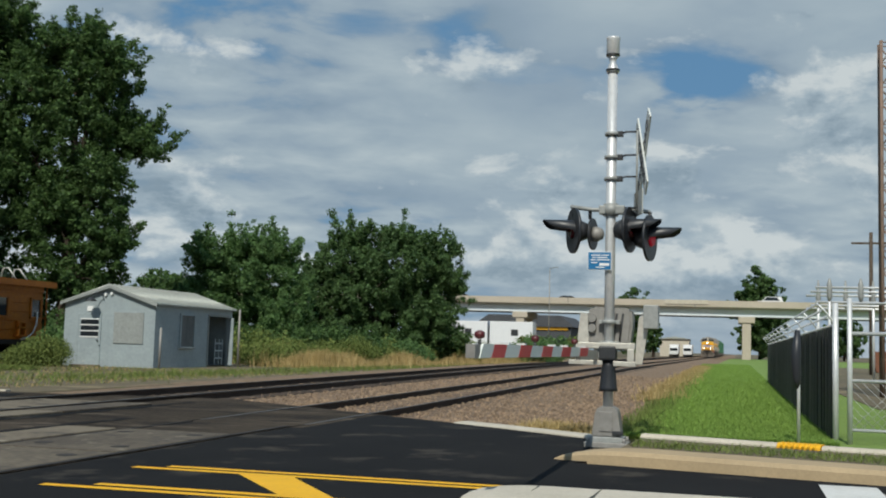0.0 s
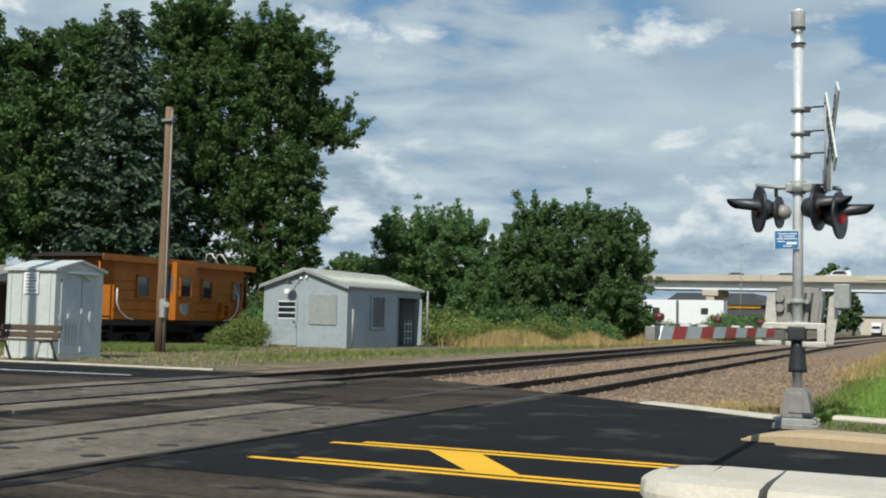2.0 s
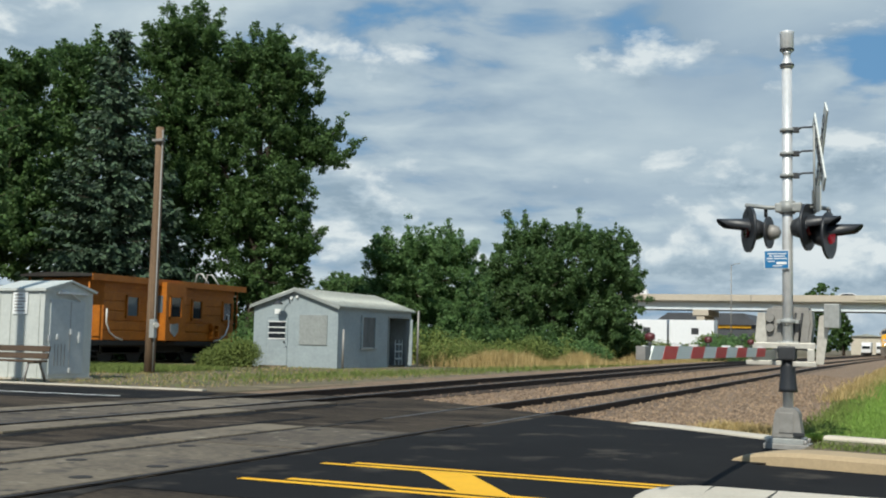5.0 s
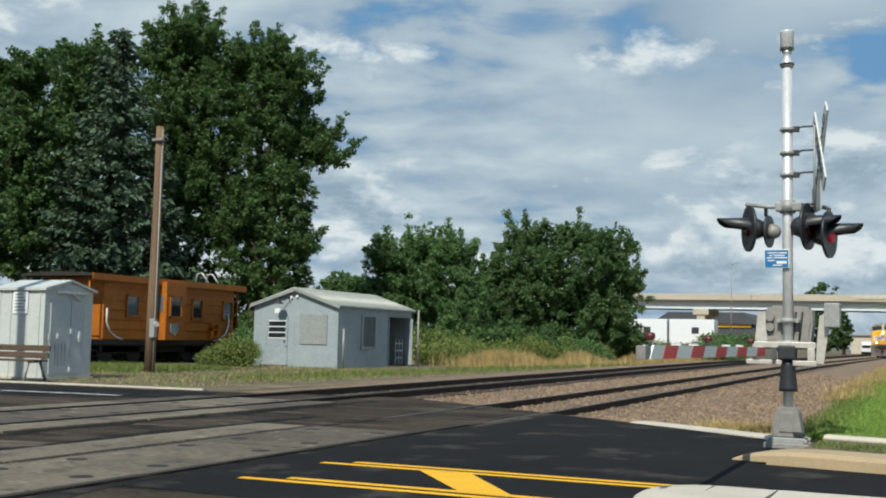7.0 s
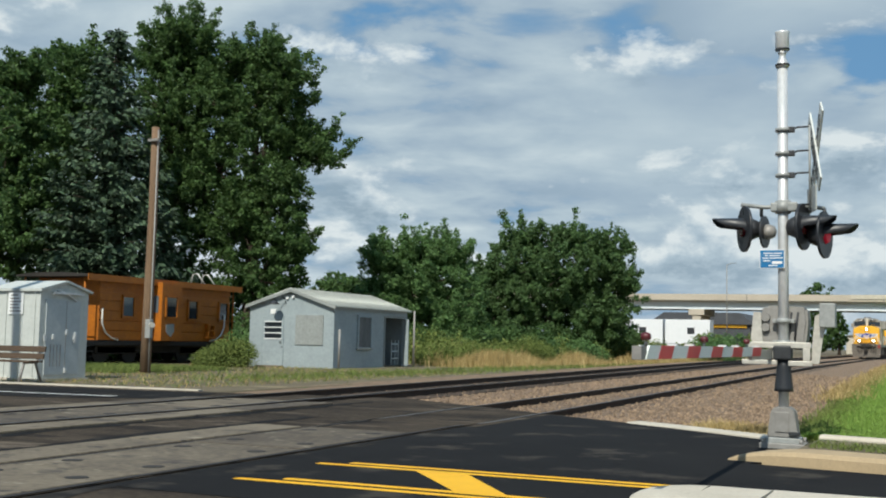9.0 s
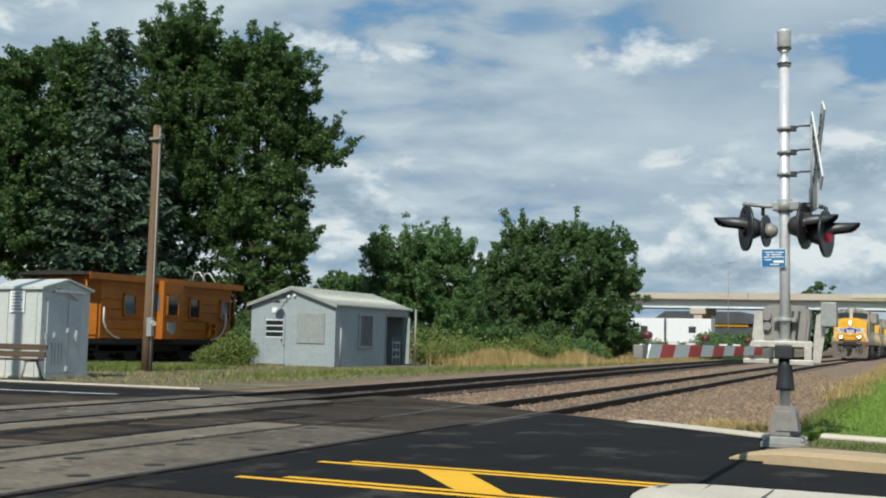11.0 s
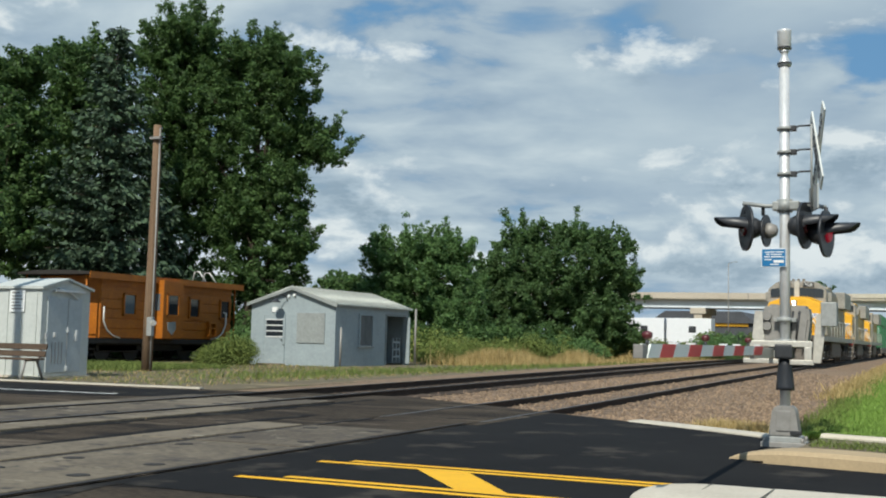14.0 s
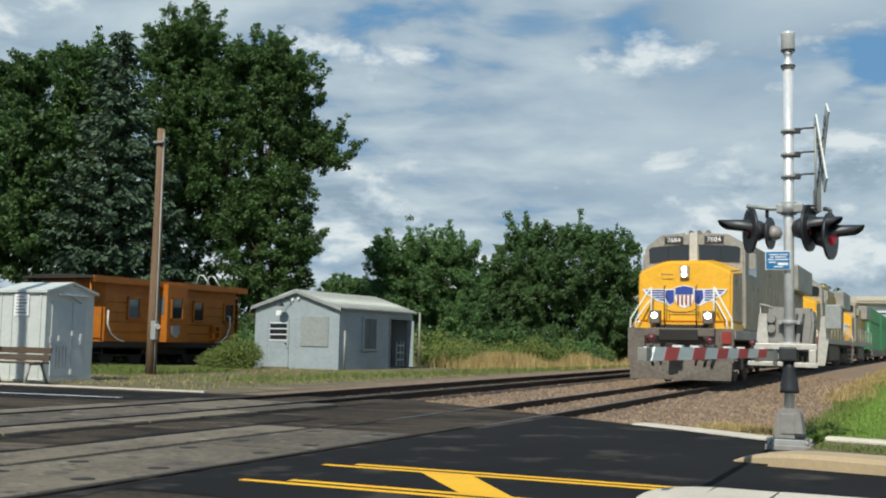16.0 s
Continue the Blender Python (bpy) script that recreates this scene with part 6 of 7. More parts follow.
def trees():
    lobed_tree("maple_tree", -30.7, 46.2, [(-0.2, 14.9, 2.2, 1.5), (1.5, 13.7, 1.7, 1.6), (2.8, 10.6, 1.55, 1.3), (0.8, 11.2, 2.5, 2.0), (-1.4, 12.7, 2.4, 2.3), (1.2, 8.0, 1.5, 1.7),
                                           (1.9, 5.7, 1.35, 1.3), (-0.5, 6.4, 2.2, 2.1), (0.1, 3.9, 2.4, 1.2), (-2.1, 8.9, 2.2, 2.3)], 0.42, 0.078, 700, "leaf", "tall broad green tree with gaps in its crown", 1)
    lobed_tree("maple_tree", -35.5, 45.5, [(0.8, 16.45, 1.9, 1.2), (-0.4, 14.9, 1.7, 1.7), (1.3, 14.6, 1.7, 1.7), (0.3, 12.3, 2.5, 2.1), (0.6, 9.4, 2.3, 2.0), (0.3, 6.6, 2.5, 2.0), (0.2, 4.0, 2.2, 1.5)],
               0.36, 0.078, 640, "leaf", "tall slender green tree beside the spruce", 2)
    lobed_tree("maple_tree", -39.8, 43.6, [(0.1, 15.0, 1.5, 1.15), (-0.6, 13.2, 2.1, 1.7), (0.7, 11.2, 2.4, 2.3), (-1.0, 9.4, 2.3, 2.3), (-0.4, 6.6, 2.8, 2.3), (0.0, 3.8, 2.6, 1.6)],
               0.36, 0.095, 460, "leaf", "tall dark green tree behind the spruce", 3)
    lobed_tree("maple_tree", -38.8, 37.0, [(1.6, 12.8, 0.95, 0.9), (0.7, 12.4, 1.1, 1.2), (-0.9, 12.6, 1.5, 1.4), (1.2, 10.6, 1.5, 1.5), (-0.5, 9.6, 2.1, 2.0), (0.7, 7.3, 2.1, 2.0), (1.2, 5.0, 1.9, 1.5), (-1.0, 5.4, 2.2, 2.0)],
               0.36, 0.095, 460, "leaf", "dense dark green tree at the edge of the yard", 4)
    tree("maple_tree", -32.9, 28.6, 11.3, 3.3, 1.5, 100, 0.10, 380, "leaf", "dense dark green tree behind the white cabin", oval, 0.32, 5)
    spruce(-33.7, 39.2, 14.9, 4.3, "dense blue-green spruce with drooping boughs")
    lobed_tree("ash_tree", -26.1, 56.2, [(-1.8, 5.6, 1.45, 1.25), (-0.1, 6.0, 1.6, 1.05), (1.6, 5.9, 1.45, 1.15), (-0.2, 4.3, 3.1, 1.6), (-1.5, 2.7, 2.2, 1.6), (1.6, 2.8, 2.2, 1.7), (-0.8, 1.2, 2.6, 1.2), (1.8, 1.2, 2.4, 1.2)],
               0.2, 0.075, 760, "leaf_light", "rounded light green tree behind the shed", 6)
    lobed_tree("elm_tree", -21.4, 64.6, [(-1.7, 7.4, 1.25, 1.2), (1.1, 7.5, 2.1, 1.0), (3.4, 6.9, 1.7, 1.2), (-1.9, 5.3, 1.9, 2.1), (0.9, 5.3, 2.9, 2.2), (4.1, 4.9, 1.5, 2.1), (-0.8, 2.9, 2.8, 1.9), (2.6, 2.5, 2.8, 1.9),
                                         (-3.6, 5.0, 1.2, 1.2), (-4.0, 3.1, 1.7, 1.8), (-3.2, 1.2, 2.2, 1.2), (0.6, 1.2, 2.8, 1.2), (3.8, 1.3, 1.9, 1.3)], 0.25, 0.085, 640, "leaf_mid", "dense dark green tree beside the line", 7)
    tree("far_tree", -24, 262, 15.6, 7.0, 1.0, 45, 0.4, 40, "leaf", "far green tree behind the bridge", bush_crown, 0.3, 10)
    tree("far_tree", 4.5, 250, 19.0, 7.2, 1.0, 60, 0.4, 60, "leaf", "far green tree behind the bridge", round_crown, 0.3, 11)
    tree("far_tree", -17.4, 240, 9, 2.2, 1.0, 45, 0.4, 40, "leaf", "far green tree behind the bridge", round_crown, 0.3, 12)
    tree("far_tree", 26, 300, 11.0, 7.0, 1.0, 50, 0.4, 40, "leaf", "far green tree behind the yard", round_crown, 0.3, 13)
    tree("far_tree", -62, 110, 8.5, 5.0, 0.5, 60, 0.22, 130, "leaf", "far hazy green tree beyond the shed", bush_crown, 0.2, 14)
    tree("far_tree", -54, 100, 7.2, 4.0, 0.5, 60, 0.22, 130, "leaf", "far hazy green tree beyond the shed", bush_crown, 0.2, 15)


trees()


def bush(x, y, r, h, mat, n=26, leaf=0.09, per=420, label="low green bush at the edge of the grass"):
    b = thing("bush", pose(x, y, -0.03), label, "bush")
    cs, rs = [], []
    for i in range(n):
        a, q = rng.random() * 6.28, math.sqrt(rng.random())
        rr = r * rng.uniform(0.22, 0.4)
        cs.append((math.cos(a) * r * q * 0.8, math.sin(a) * r * q * 0.8, max(h * rng.uniform(0.15, 0.9) * (1 - 0.35 * q) - 0.1, rr * 0.5)))
        rs.append(rr)
    bm = bmesh.new()
    for c in cs[::3]:
        tube(bm, [(c[0] * 0.2, c[1] * 0.2, 0), c], [0.02, 0.006], 4)
    part("stems", bm, M["bark"], b)
    tagged(quads("foliage", leaf_cloud(cs, rs, per, leaf), M[mat], b), kind="stuff")


def undergrowth():
    for x, y, r, h in ((-20.2, 45.6, 1.0, 1.3), (-20.2, 47.8, 1.1, 1.3), (-19.6, 51.5, 1.3, 1.1), (-18.9, 54.5, 1.5, 1.5), (-18.8, 57.5, 1.3, 1.1), (-20.8, 49.8, 1.3, 1.4)):
        bush(x, y, r, h, "weed", n=60, leaf=0.04, per=1100, label="olive-green weeds in the dry grass")
    bush(-23.9, 34.9, 0.95, 1.35, "weed", n=80, leaf=0.034, per=1600)
    bush(-24.5, 34.3, 0.75, 0.75, "weed", n=60, leaf=0.034, per=1600)
    bush(-32.2, 47.6, 1.6, 4.6, "leaf", n=46, leaf=0.09, per=330, label="dark undergrowth behind the caboose")
    bush(-28.6, 44.0, 1.3, 3.6, "leaf", n=40, leaf=0.09, per=330, label="dark undergrowth behind the caboose")
    bush(-29.8, 47.0, 1.6, 3.8, "leaf", n=40, leaf=0.09, per=330, label="dark undergrowth behind the caboose")
    bush(-26.5, 39.2, 0.65, 2.2, "leaf_light", n=40, leaf=0.06, per=700, label="leafy green creeper beside the caboose")
    bush(-24.9, 37.9, 0.8, 1.9, "leaf_light", label="leafy green bush against the shed")
    for i in range(16):
        f = i / 15
        bush(-22.0 + f * 8.5 + rng.uniform(-0.8, 0.8), 50 + f * 32 + rng.uniform(-2, 2), rng.uniform(1.2, 1.9), rng.uniform(1.1, 2.0), "leaf_light" if i % 2 else "weed", n=34, leaf=0.075, per=480, label="low green bush below the trees")
    for i in range(12):
        bush(-30 - rng.uniform(0, 12), 40 + i * 2.2, rng.uniform(1.4, 2.2), rng.uniform(1.8, 3.0), "leaf", n=20, leaf=0.14, per=200, label="dark undergrowth behind the caboose")

    for i in range(9):
        bush(-31.5 + i * 1.5, 50.5 + i * 0.7 + rng.uniform(-1, 1), 1.8, rng.uniform(2.2, 3.0), "leaf", n=30, leaf=0.09, per=330, label="dark undergrowth behind the shed")
    for i in range(16):
        tall = i >= 12
        bush(-44 + i * 1.7, 128 + rng.uniform(-3, 3), 2.0, 3.3 if tall else rng.uniform(0.6, 1.0), "leaf_light" if i % 3 else "weed", n=30 if tall else 16, leaf=0.16, per=130, label="tall green bush beside the trailers" if tall else "low green bush in front of the trailers")

    def along(x0, y0, x1, y1, w):
        def spot():
            f = rng.random()
            return (x0 + (x1 - x0) * f + rng.normal() * w, y0 + (y1 - y0) * f + rng.normal() * w, -0.03)
        return spot
    tagged(blades("dry_grass", 42000, along(-18.6, 45.5, -15.6, 76, 0.9), 0.46, 0.014, M["dry"], 0.28, True), "tall straw-coloured dry grass", "grass", kind="stuff")
    tagged(blades("dry_grass", 9000, along(-19.2, 47, -16.0, 90, 1.4), 0.55, 0.013, M["dry"], 0.3, True), "tall straw-coloured dry grass", "grass", kind="stuff")
    tagged(blades("weeds", 9000, along(-16.6, 24, -15.0, 80, 0.8), 0.12, 0.012, M["weed"], 0.5), "short yellow-green weeds along the line", "grass", kind="stuff")
    def near_spot():
        return (rng.uniform(-27, -14.5), rng.uniform(19.6, 37.5), -0.03)
    tagged(blades("thin_grass", 5000, near_spot, 0.05, 0.010, M["dry"], 0.6), "thin dry grass in front of the shed", "grass", kind="stuff")
    tagged(blades("thin_grass", 6000, near_spot, 0.06, 0.010, M["weed"], 0.6), "thin green weeds in front of the shed", "grass", kind="stuff")

    def green_spot():
        return (-21.6 - rng.random() ** 1.2 * 6, rng.uniform(25.5, 31.5), -0.03)
    tagged(blades("green_grass", 17000, green_spot, 0.11, 0.011, M["weed"], 0.5), "green grass round the caboose", "grass", kind="stuff")

    def lawn_spot():
        y = 13.7 + 95 * rng.random() ** 2.6
        return (rng.uniform(-1.4 - (y - 14) * 0.02, 1.0), y, 0.045)
    tagged(blades("lawn_grass", 95000, lawn_spot, 0.055, 0.007, M["blade"], 0.5), "mown green grass blades", "grass", kind="stuff")

    def edge_spot():
        y = 13.9 + 50 * rng.random() ** 1.8
        return (-1.35 - (y - 14) * 0.018 + rng.normal() * 0.16, y, 0.02)
    tagged(blades("edge_grass", 9000, edge_spot, 0.09, 0.008, M["weed"], 0.35), "longer yellowing grass at the edge of the gravel", "grass", kind="stuff")

    def dry_edge():
        y = 24 + 60 * rng.random()
        return (-1.7 - (y - 14) * 0.012 + rng.normal() * 0.25, y, 0.02)
    tagged(blades("edge_grass", 8000, dry_edge, 0.14, 0.011, M["dry"], 0.35), "dry straw grass at the edge of the gravel", "grass", kind="stuff")
    def kerb_dry():
        f = rng.random()
        return (-2.9 + f * 1.6 + rng.normal() * 0.15, 15.3 - f * 1.1 + abs(rng.normal()) * 0.55, bed_z(-2.4, 15.0))
    tagged(blades("edge_grass", 2600, kerb_dry, 0.11, 0.006, M["dry"], 0.5), "dry tan weeds on the gravel by the kerb", "grass", kind="stuff")

    def verge_spot():
        f = rng.random()
        x = -1.2 + f * 6
        return (x, 12.7 - 0.3 * f * 5 + rng.uniform(-0.9, 0.25) * 0.6, 0.07)
    tagged(blades("verge_grass", 3500, verge_spot, 0.05, 0.006, M["weed"], 0.7), "sparse grass on the trodden strip", "grass", kind="stuff")


undergrowth()

# ---------------------------------------------------------------- train


def locomotive(first=True):
    """A road-switcher freight locomotive; its nose looks along -y, the origin is on the rail top under the coupler."""
    g = thing("locomotive", pose(0, 0, 0), "yellow and grey freight locomotive with winged nose emblem" if first else "trailing yellow and grey freight locomotive", "locomotive", "train")
    L = 22.0
    flank = "loco_side" if first else "loco_hood"
    # running gear
    part("platform", boxed(-1.45, 0.55, 1.22, 1.45, L - 0.4, 1.48, bevel=0.02), M["loco_grey"], g)
    part("fuel_tank", boxed(-1.25, 8.0, 0.35, 1.25, 13.8, 1.20, bevel=0.12), M["loco_under"], g)
    for yc in (4.3, L - 4.3):
        t = part("truck", boxed(-1.15, yc - 2.4, 0.42, 1.15, yc + 2.4, 0.85, bevel=0.08), M["loco_under"], g)
        for yw in (-1.85, 0, 1.85):
            for x in (-0.82, 0.70):
                bm = bmesh.new()
                tube(bm, [(x, yc + yw, 0.52), (x + 0.12, yc + yw, 0.52)], 0.52, 20)
                part("wheel", bm, M["loco_under"], t)
            bm = bmesh.new()
            box(bm, 1.15, yc + yw - 0.22, 0.40, 1.32, yc + yw + 0.22, 0.72, bevel=0.03)
            part("axle_box", bm, M["loco_under"], t)
        for yw in (-1.2, -0.6, 0.6, 1.2):
            bm = bmesh.new()
            tube(bm, [(1.22, yc + yw, 0.55), (1.22, yc + yw, 1.05)], 0.09, 8)
            part("spring", bm, M["under"], t)
    # pilot and plow
    bm = bmesh.new()
    prism(bm, [(-1.42, 1.5), (1.42, 1.5), (1.42, 0.62), (1.2, 0.55), (-1.2, 0.55), (-1.42, 0.62)], "y", 0.42, 0.56)
    part("pilot_plate", bm, M["loco_under"], g)
    bm = bmesh.new()
    for s in (-1, 1):
        p = [(0.0, 0.05, 0.13), (s * 1.35, 0.42, 0.13), (s * 1.38, 0.44, 0.62), (0.0, 0.16, 0.66)]
        q = [(x, y + 0.06, z) for x, y, z in p]
        a, b = [bm.verts.new(v) for v in p], [bm.verts.new(v) for v in q]
        bm.faces.new(a), bm.faces.new(b)
        for i in range(4):
            bm.faces.new((a[i], a[(i + 1) % 4], b[(i + 1) % 4], b[i]))
    bmesh.ops.recalc_face_normals(bm, faces=bm.faces)
    part("snow_plow", bm, M["loco_under"], g, "grey steel plow blade")
    bm = bmesh.new()
    box(bm, -0.16, -0.28, 0.78, 0.16, 0.45, 1.04, bevel=0.05)
    box(bm, -0.22, -0.32, 0.70, 0.05, -0.05, 1.10, bevel=0.05)
    part("coupler", bm, M["under"], g)
    for x in (-0.75, -0.5, 0.5, 0.75, 0.95):
        bm = bmesh.new()
        tube(bm, [(x, 0.40, 1.05), (x, 0.22, 0.95), (x * 0.95, 0.2, 0.62), (x * 0.9, 0.25, 0.5)], 0.028, 6)
        part("air_hose", bm, M["under"], g)
    part("red_step", boxed(1.12, 0.36, 1.1, 1.36, 0.42, 1.42), M["loco_red"], g)
    part("anticlimber", boxed(-0.95, 0.22, 1.28, 0.95, 0.55, 1.5, bevel=0.03), M["loco_under"], g)
    # nose
    bm = bmesh.new()
    prof = [(-1.28, 1.66), (1.28, 1.66), (1.28, 3.06), (0.55, 3.36), (-0.55, 3.36), (-1.28, 3.06)]
    lo = [bm.verts.new((x, 0.95 if z < 2 else 1.05, z)) for x, z in prof]
    hi = [bm.verts.new((x * 1.06, 2.45, z + (0.12 if z > 2 else 0))) for x, z in prof]
    bm.faces.new(lo)
    bm.faces.new(hi)
    for i in range(6):
        bm.faces.new((lo[i], lo[(i + 1) % 6], hi[(i + 1) % 6], hi[i]))
    bmesh.ops.recalc_face_normals(bm, faces=bm.faces)
    bmesh.ops.bevel(bm, geom=list(bm.edges), offset=0.06, segments=3, affect="EDGES")
    # nose sides take the duller flank colour, which paints in grime and shade
    sides = [f.index for f in (bm.faces.index_update(), bm.normal_update(), bm.faces)[2] if abs(f.normal.x) > 0.9]
    nose = part("nose", bm, M["loco_yellow"], g, "bright yellow sloping nose with sides greyed by grime and painted shade")
    nose.data.materials.append(M["loco_side"])
    for k in sides:
        nose.data.polygons[k].material_index = 1
    part("nose_base", boxed(-1.36, 0.75, 1.482, 1.36, 2.5, 1.655, bevel=0.01), M["loco_yellow"], g)
    part("nose_step", boxed(-0.7, 0.62, 1.485, 0.7, 0.74, 1.60), M["under"], g)
    # emblem on the nose: shield between wings, in plain shapes
    yf = 0.985
    def plate(name, pts, y, mat, par, th=0.008):
        bm = bmesh.new()
        prism(bm, [(u * 0.97, 2.37 + (v - 2.58) * 0.76) for u, v in pts], "y", y - th, y)
        return part(name, bm, M[mat], par)
    em = plate("emblem", [(-0.27, 2.92), (0, 3.0), (0.27, 2.92), (0.27, 2.55), (0.2, 2.28), (0, 2.16), (-0.2, 2.28), (-0.27, 2.55)], yf, "sign_white", nose, 0.02)
    plate("shield_top", [(-0.25, 2.90), (0, 2.97), (0.25, 2.90), (0.25, 2.66), (-0.25, 2.66)], yf - 0.022, "emblem_blue", em)
    for k in range(4):
        x = -0.2 + k * 0.115
        plate("shield_stripe", [(x, 2.64), (x + 0.055, 2.64), (x + 0.055, 2.26), (x, 2.30)], yf - 0.022, "loco_red", em)
    for s in (-1, 1):
        w = plate("wing", [(s * 0.28, 2.86), (s * 1.2, 2.86), (s * 1.12, 2.70), (s * 0.95, 2.56), (s * 0.78, 2.42), (s * 0.6, 2.36), (s * 0.42, 2.24), (s * 0.28, 2.36)], yf, "sign_white", nose, 0.014)
        plate("wing_root", [(s * 0.29, 2.82), (s * 0.52, 2.82), (s * 0.54, 2.55), (s * 0.42, 2.30), (s * 0.29, 2.38)], yf - 0.016, "emblem_blue", w)
        for z, x1 in ((2.80, 1.13), (2.715, 1.07), (2.63, 0.98), (2.545, 0.88), (2.46, 0.74)):
            plate("feather", [(s * 0.57, z + 0.026), (s * x1, z + 0.026), (s * (x1 - 0.05), z - 0.022), (s * 0.57, z - 0.022)], yf - 0.016, "emblem_blue", w)
    # headlights and ditch lights
    hb = part("headlight_box", boxed(-0.13, 0.93, 2.88, 0.13, 1.2, 3.22, bevel=0.03), M["loco_grey"], nose)
    for z in (2.97, 3.13):
        bm = bmesh.new()
        disc(bm, (0, 0.93, z), (0, -1, 0), 0.062, 0.058, 0.02, 18)
        part("headlight", bm, M["head_light"], hb, "lit white headlight")
    for x in (-0.72, 0.72):
        bm = boxed(x - 0.15, 0.52, 1.62, x + 0.15, 0.74, 1.98, bevel=0.03)
        d = part("ditch_light_box", bm, M["loco_under"], g)
        bm = bmesh.new()
        disc(bm, (x, 0.52, 1.84), (0, -1, 0), 0.08, 0.075, 0.02, 18)
        part("ditch_light", bm, M["head_light"], d, "lit white ditch light")
    # cab
    bm = bmesh.new()
    prof = [(-1.42, 1.5), (1.42, 1.5), (1.42, 3.85), (0.95, 4.22), (-0.95, 4.22), (-1.42, 3.85)]
    prism(bm, prof, "y", 2.3, 5.0)
    bmesh.ops.bevel(bm, geom=list(bm.edges), offset=0.05, segments=2, affect="EDGES")
    cab = part("cab", bm, M["loco_grey"], g, "grey locomotive cab")
    bm = bmesh.new()
    prism(bm, [(-0.11, 3.44), (0.11, 3.44), (0.11, 4.26), (-0.11, 4.26)], "y", 2.22, 2.32)
    part("cab_pillar", bm, M["aluminium"], cab)
    for s in (-1, 1):
        bm = bmesh.new()
        pts = [(s * 0.14, 3.46), (s * 1.28, 3.40), (s * 1.30, 3.80), (s * 1.2, 3.86), (s * 0.14, 3.90)]
        prism(bm, pts, "y", 2.275, 2.298)
        part("windscreen", bm, M["glass_dark"], cab)
        bm = bmesh.new()
        prism(bm, [(s * 0.11, 3.93), (s * 1.02, 3.88), (s * 0.9, 4.2), (s * 0.25, 4.26)], "y", 2.27, 2.299)
        hd = part("brow", bm, M["loco_grey"], cab)
        nb = part("number_board", boxed(min(s * 0.3, s * 0.84), 2.245, 3.94, max(s * 0.3, s * 0.84), 2.272, 4.16, bevel=0.01), M["black"], cab)
        if first:
            text("number", "7684", 0.20, Matrix.Translation((s * 0.57, 2.24, 4.05)) @ pose(0, 0, 0, 90, 0, 0), M["sign_white"], nb)
        sw = part("side_window", boxed(min(s * 1.418, s * 1.43), 2.9, 3.1, max(s * 1.418, s * 1.43), 4.4, 3.75), M["glass_dark"], cab)
        part("mirror", boxed(min(s * 1.44, s * 1.62), 2.9, 3.25, max(s * 1.44, s * 1.62), 2.95, 3.7, bevel=0.01), M["loco_grey"], cab)
    part("cab_stripe", boxed(1.422, 2.4, 1.5, 1.436, 4.9, 2.9), M["loco_side"], cab)
    # long hood
    hood = part("hood", boxed(-0.98, 5.0, 1.5, 0.98, L - 0.9, 3.95, bevel=0.05), M[flank], g)
    part("hood_roof", boxed(-0.9, 5.0, 3.952, 0.9, L - 0.9, 4.2, bevel=0.06), M["loco_grey"], hood)
    part("radiator", boxed(-1.4, L - 6.5, 3.3, 1.4, L - 1.2, 4.3, bevel=0.06), M["loco_grey"], hood)
    part("blower_housing", boxed(-1.3, 5.1, 2.0, 1.3, 7.4, 4.1, bevel=0.06), M[flank], hood)
    for i in range(14):
        y = 7.7 + i * 0.95
        if y > L - 2:
            break
        part("hood_door", boxed(0.978, y, 1.7, 1.0, y + 0.86, 3.1, bevel=0.008), M[flank], hood)
    for yy in (6.3, 9, 11.5):
        part("roof_fan", boxed(-0.5, yy, 4.2, 0.5, yy + 1.2, 4.34, bevel=0.04), M["loco_under"], hood)
    bm = bmesh.new()
    for x in (-0.25, 0, 0.25):
        tube(bm, [(x, 3.6, 4.30), (x, 3.1, 4.34)], [0.03, 0.08], 8)
    tube(bm, [(0, 3.5, 4.15), (0, 3.5, 4.3)], 0.04, 6)
    part("horn", bm, M["loco_under"], cab)
    # handrails
    for s in (-1, 1):
        bm = bmesh.new()
        tube(bm, [(s * 0.85, 0.72, 2.62), (s * 0.95, 0.62, 2.45), (s * 1.36, 0.48, 1.75), (s * 1.38, 0.46, 1.2), (s * 1.2, 0.45, 1.0)], 0.026, 8)
        tube(bm, [(s * 0.9, 0.7, 2.25), (s * 1.22, 0.5, 1.72), (s * 1.24, 0.48, 1.2)], 0.022, 8)
        tube(bm, [(s * 0.85, 0.72, 2.62), (s * 0.85, 0.70, 1.5)], 0.022, 8)
        part("front_handrail", bm, M["rail_white"], g, "white front handrail")
        bm = bmesh.new()
        tube(bm, [(s * 1.42, 5.1, 2.35), (s * 1.42, L - 0.6, 2.35)], 0.02, 6)
        for i in range(9):
            y = 5.2 + i * 1.95
            tube(bm, [(s * 1.42, y, 1.45), (s * 1.42, y, 2.35)], 0.02, 6)
        part("side_handrail", bm, M["rail_white"], g)
        for yy in (0.7, L - 1.0):
            for k in range(4):
                bm = bmesh.new()
                box(bm, s * 1.2 - 0.2, yy, 0.38 + k * 0.28, s * 1.2 + 0.22, yy + 0.35, 0.41 + k * 0.28)
                part("step", bm, M["rail_white"], g)
    bm = bmesh.new()
    tube(bm, [(-0.62, 0.96, 3.02), (-0.62, 0.92, 2.98), (-0.3, 0.92, 2.98)], 0.012, 6)
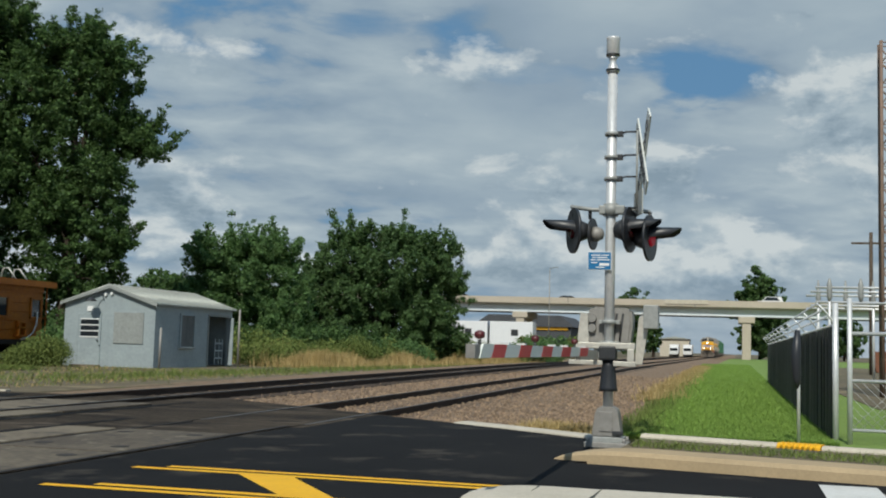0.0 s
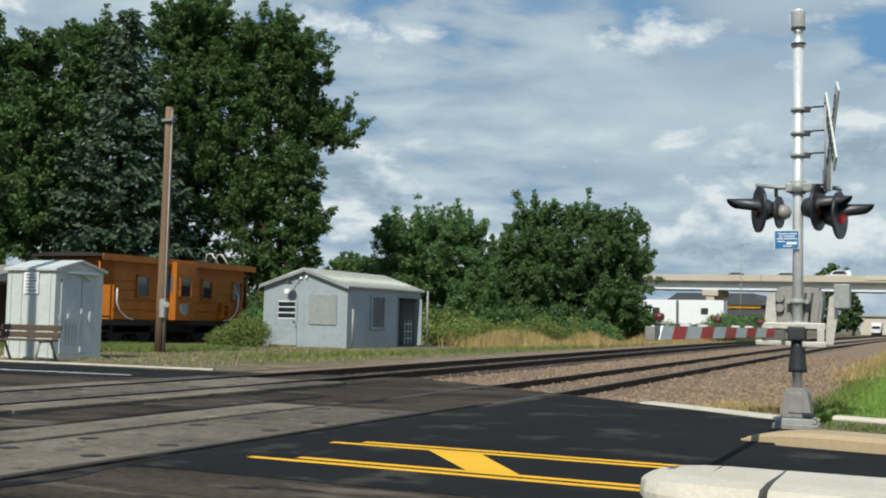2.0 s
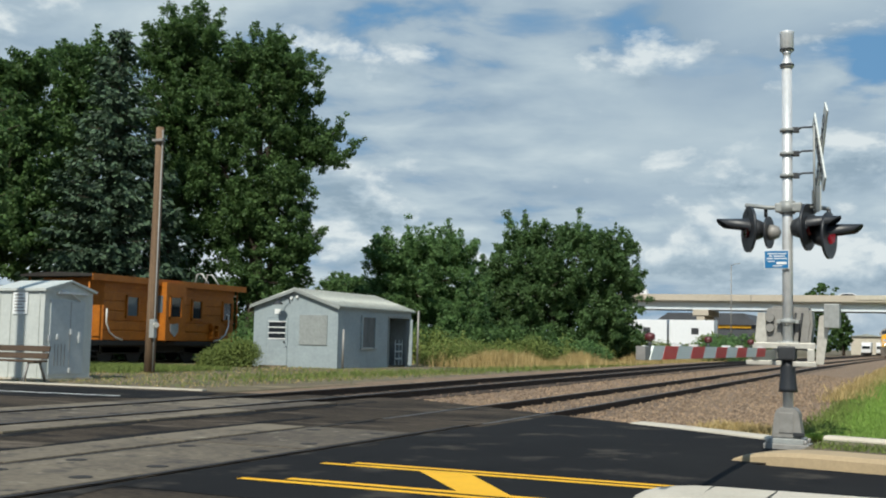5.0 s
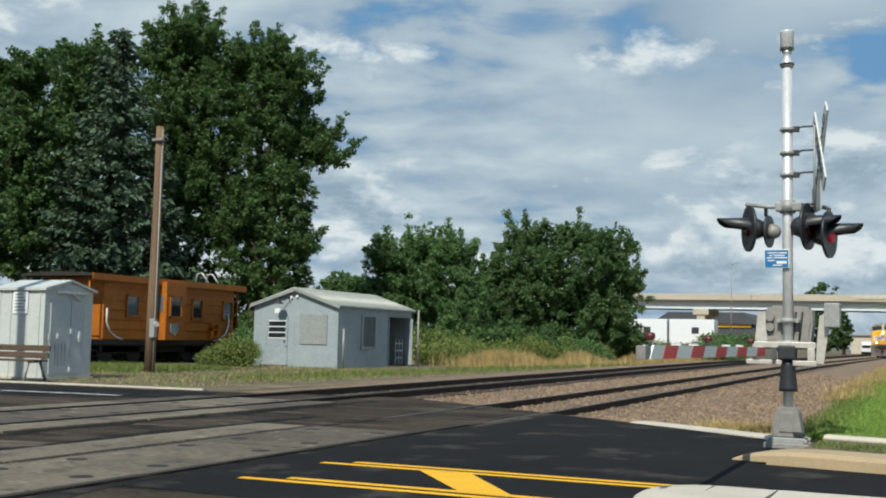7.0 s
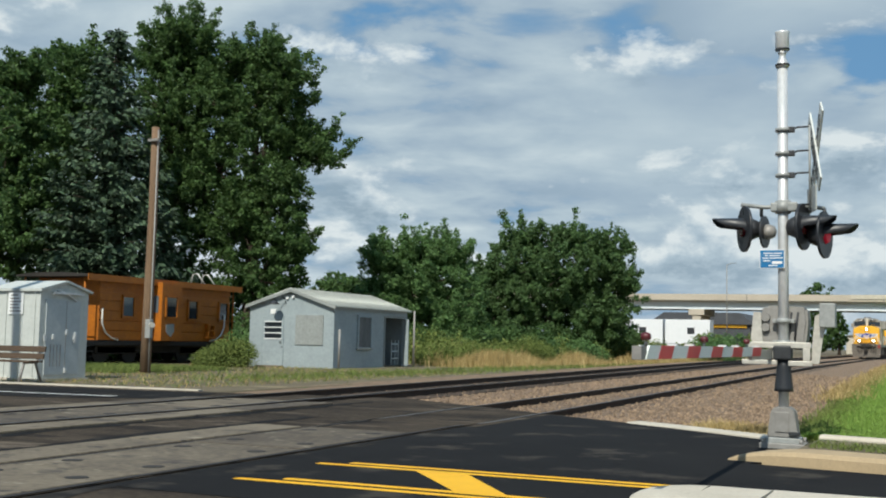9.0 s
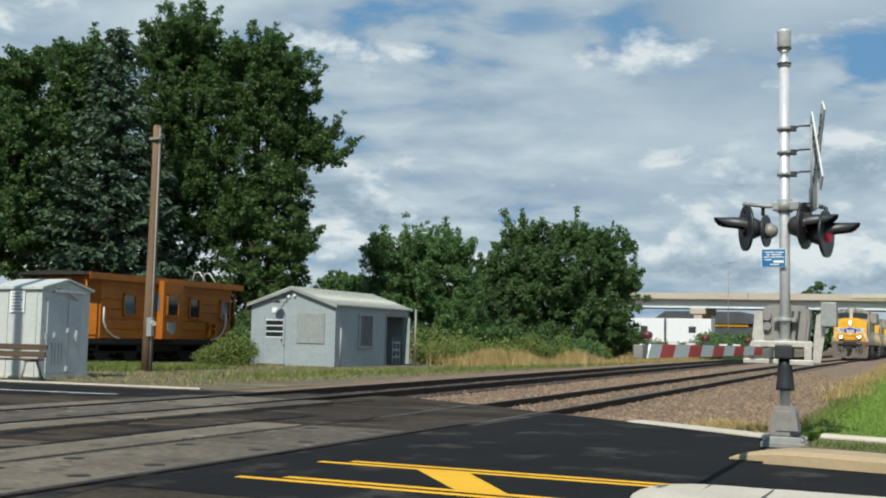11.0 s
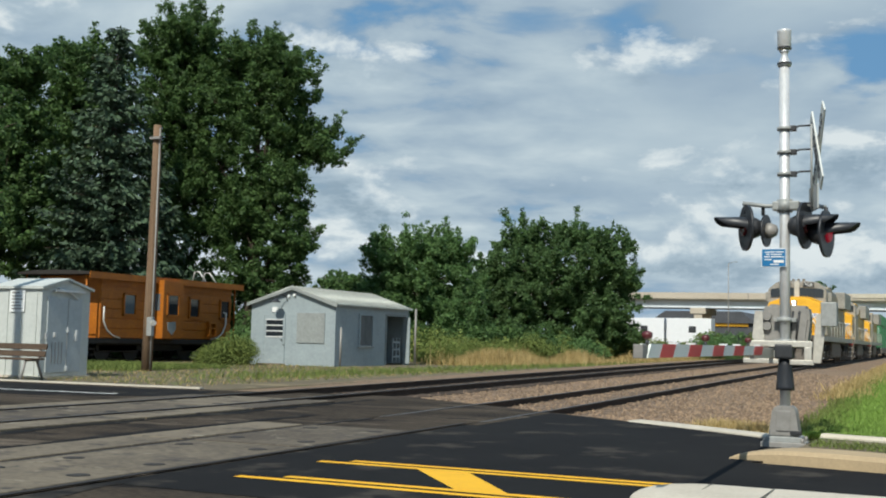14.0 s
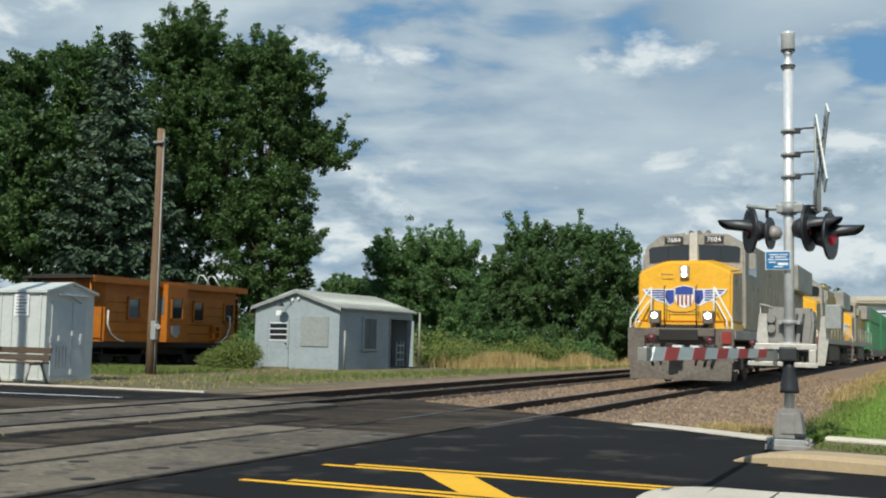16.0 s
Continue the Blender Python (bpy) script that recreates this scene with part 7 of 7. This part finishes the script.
    tube(bm, [(-0.4, 0.95, 1.75), (-0.4, 0.9, 1.95), (0.45, 0.9, 1.95), (0.45, 0.95, 1.75)], 0.014, 6)
    part("nose_grab", bm, M["loco_under"], nose)
    for x in (-0.46, 0.40):
        bm = bmesh.new()
        tube(bm, [(x, 0.60, 1.45), (x, 0.58, 2.62), (x, 0.72, 2.66)], 0.018, 6)
        part("stanchion", bm, M["under"], g)
    bm = bmesh.new()
    tube(bm, [(-0.46, 0.60, 2.02), (-0.2, 0.6, 1.93), (0.1, 0.6, 1.92), (0.40, 0.60, 2.02)], 0.012, 6)
    part("chain", bm, M["under"], g)
    # thin black plate added as the shade of a recess; nothing is cut out
    part("walkway_gap", boxed(-0.52, 0.205, 1.18, 0.52, 0.225, 1.46, bevel=0.008), M["under"], g, "black plate painting the shade of a recess over the coupler")
    part("marker_light", boxed(-0.80, 0.40, 1.22, -0.68, 0.425, 1.36, bevel=0.01), M["red_lens"], g)
    part("marker_light", boxed(0.62, 0.40, 1.22, 0.80, 0.425, 1.40, bevel=0.01), M["sign_white"], g)
    bm = bmesh.new()
    tube(bm, [(0.55, 0.42, 1.5), (0.62, 0.36, 1.15), (0.78, 0.34, 0.9), (0.60, 0.34, 0.62)], 0.022, 6)
    tube(bm, [(-0.95, 0.42, 1.1), (-0.9, 0.33, 0.85), (-0.6, 0.30, 0.6), (-0.3, 0.28, 0.5)], 0.026, 6)
    part("brake_hose", bm, M["under"], g)
    part("wiper", boxed(-0.75, 2.262, 3.48, -0.73, 2.272, 3.80), M["under"], cab)
    part("wiper", boxed(0.73, 2.262, 3.48, 0.75, 2.272, 3.80), M["under"], cab)
    return g


def container_car():
    g = thing("container_car", pose(0, 0, 0), "green corrugated freight containers stacked on a wagon", "wagon", "train")
    L = 18.5
    part("wagon_frame", boxed(-1.4, 0.6, 0.45, 1.4, L - 0.6, 1.0, bevel=0.05), M["loco_under"], g)
    for z0, z1 in ((1.002, 3.3), (3.32, 4.55)):
        c = part("container", boxed(-1.22, 1.6, z0, 1.22, L - 1.6, z1, bevel=0.02), M["green_box"], g, "green steel container")
        bm = bmesh.new()
        for i in range(38):
            y = 1.9 + i * 0.39
            box(bm, 1.218, y, z0 + 0.12, 1.25, y + 0.2, z1 - 0.12)
        part("corrugation", bm, M["green_box"], c)
        bm = bmesh.new()
        for x in (-1.0, -0.5, 0.5, 1.0):
            tube(bm, [(x, 1.57, z0 + 0.1), (x, 1.57, z1 - 0.1)], 0.02, 6)
        part("lock_rods", bm, M["galv"], c)
    for yc in (1.6, L - 1.6):
        t = part("truck", boxed(-1.1, yc - 1.2, 0.35, 1.1, yc + 1.2, 0.6, bevel=0.05), M["under"], g)
        for yw in (-0.85, 0.85):
            for x in (-0.82, 0.7):
                bm = bmesh.new()
                tube(bm, [(x, yc + yw, 0.42), (x + 0.12, yc + yw, 0.42)], 0.42, 16)
                part("wheel", bm, M["under"], t)
    return g


NOSE_AT_END, SPEED = 29.5, 13.55
TRAIN = []
lead = locomotive(True)
TRAIN.append((lead, 0.0))
second = locomotive(False)
TRAIN.append((second, 22.6))
TRAIN.append((copy_thing(second, pose(0, 0, 0)), 45.2))
wagon = container_car()
TRAIN.append((wagon, 68.0))
for i in range(1, 6):
    TRAIN.append((copy_thing(wagon, pose(0, 0, 0)), 68.0 + i * 18.9))

van = car("white_van", "car_white", "white van driving over the bridge", van=True)
white_car = car("white_car", "car_white", "white car driving over the bridge")
dark_car = car("dark_car", "car_dark", "dark car driving over the bridge")
for px in (-35.5, -33.0, -28.8, -25.9):
    tagged(copy_thing(dark_car, pose(px, 134.0 + 0.4 * (px % 2), -0.02, 0, 0, 90 if px < -30 else 0)), "dark car parked in front of the trailers", "car", "parked cars")
dark_two = copy_thing(dark_car, pose(0, BY + 8, 9.95))
dark_three = copy_thing(dark_car, pose(0, BY + 8, 9.95))


def motions():
    times = [0, 0.05] + [0.5 * i for i in range(1, 32)] + [15.95, 16]
    for ob, back in TRAIN:
        rows = []
        for t in times:
            y = NOSE_AT_END + SPEED * (16 - t) + back
            rows.append((t, pose(NEAR_TRACK, y, rise(y + 10))))
        walk(ob, rows)
    for ob, x0, v, y, turn in ((van, 5.7, -12.1, BY + 3.5, 180), (dark_car, -33.0, 13.0, BY + 8.0, 0), (dark_two, -55.0, 13.5, BY + 8.0, 0), (white_car, -85.0, 14.0, BY + 8.0, 0), (dark_three, -64.8, 13.7, BY + 8.0, 0)):
        rows = []
        for t in times:
            x = x0 + v * t
            rows.append((t, pose(x, y, 10.46 - 0.0045 * (x + 50), 0, 0, turn)))
        walk(ob, rows)


motions()
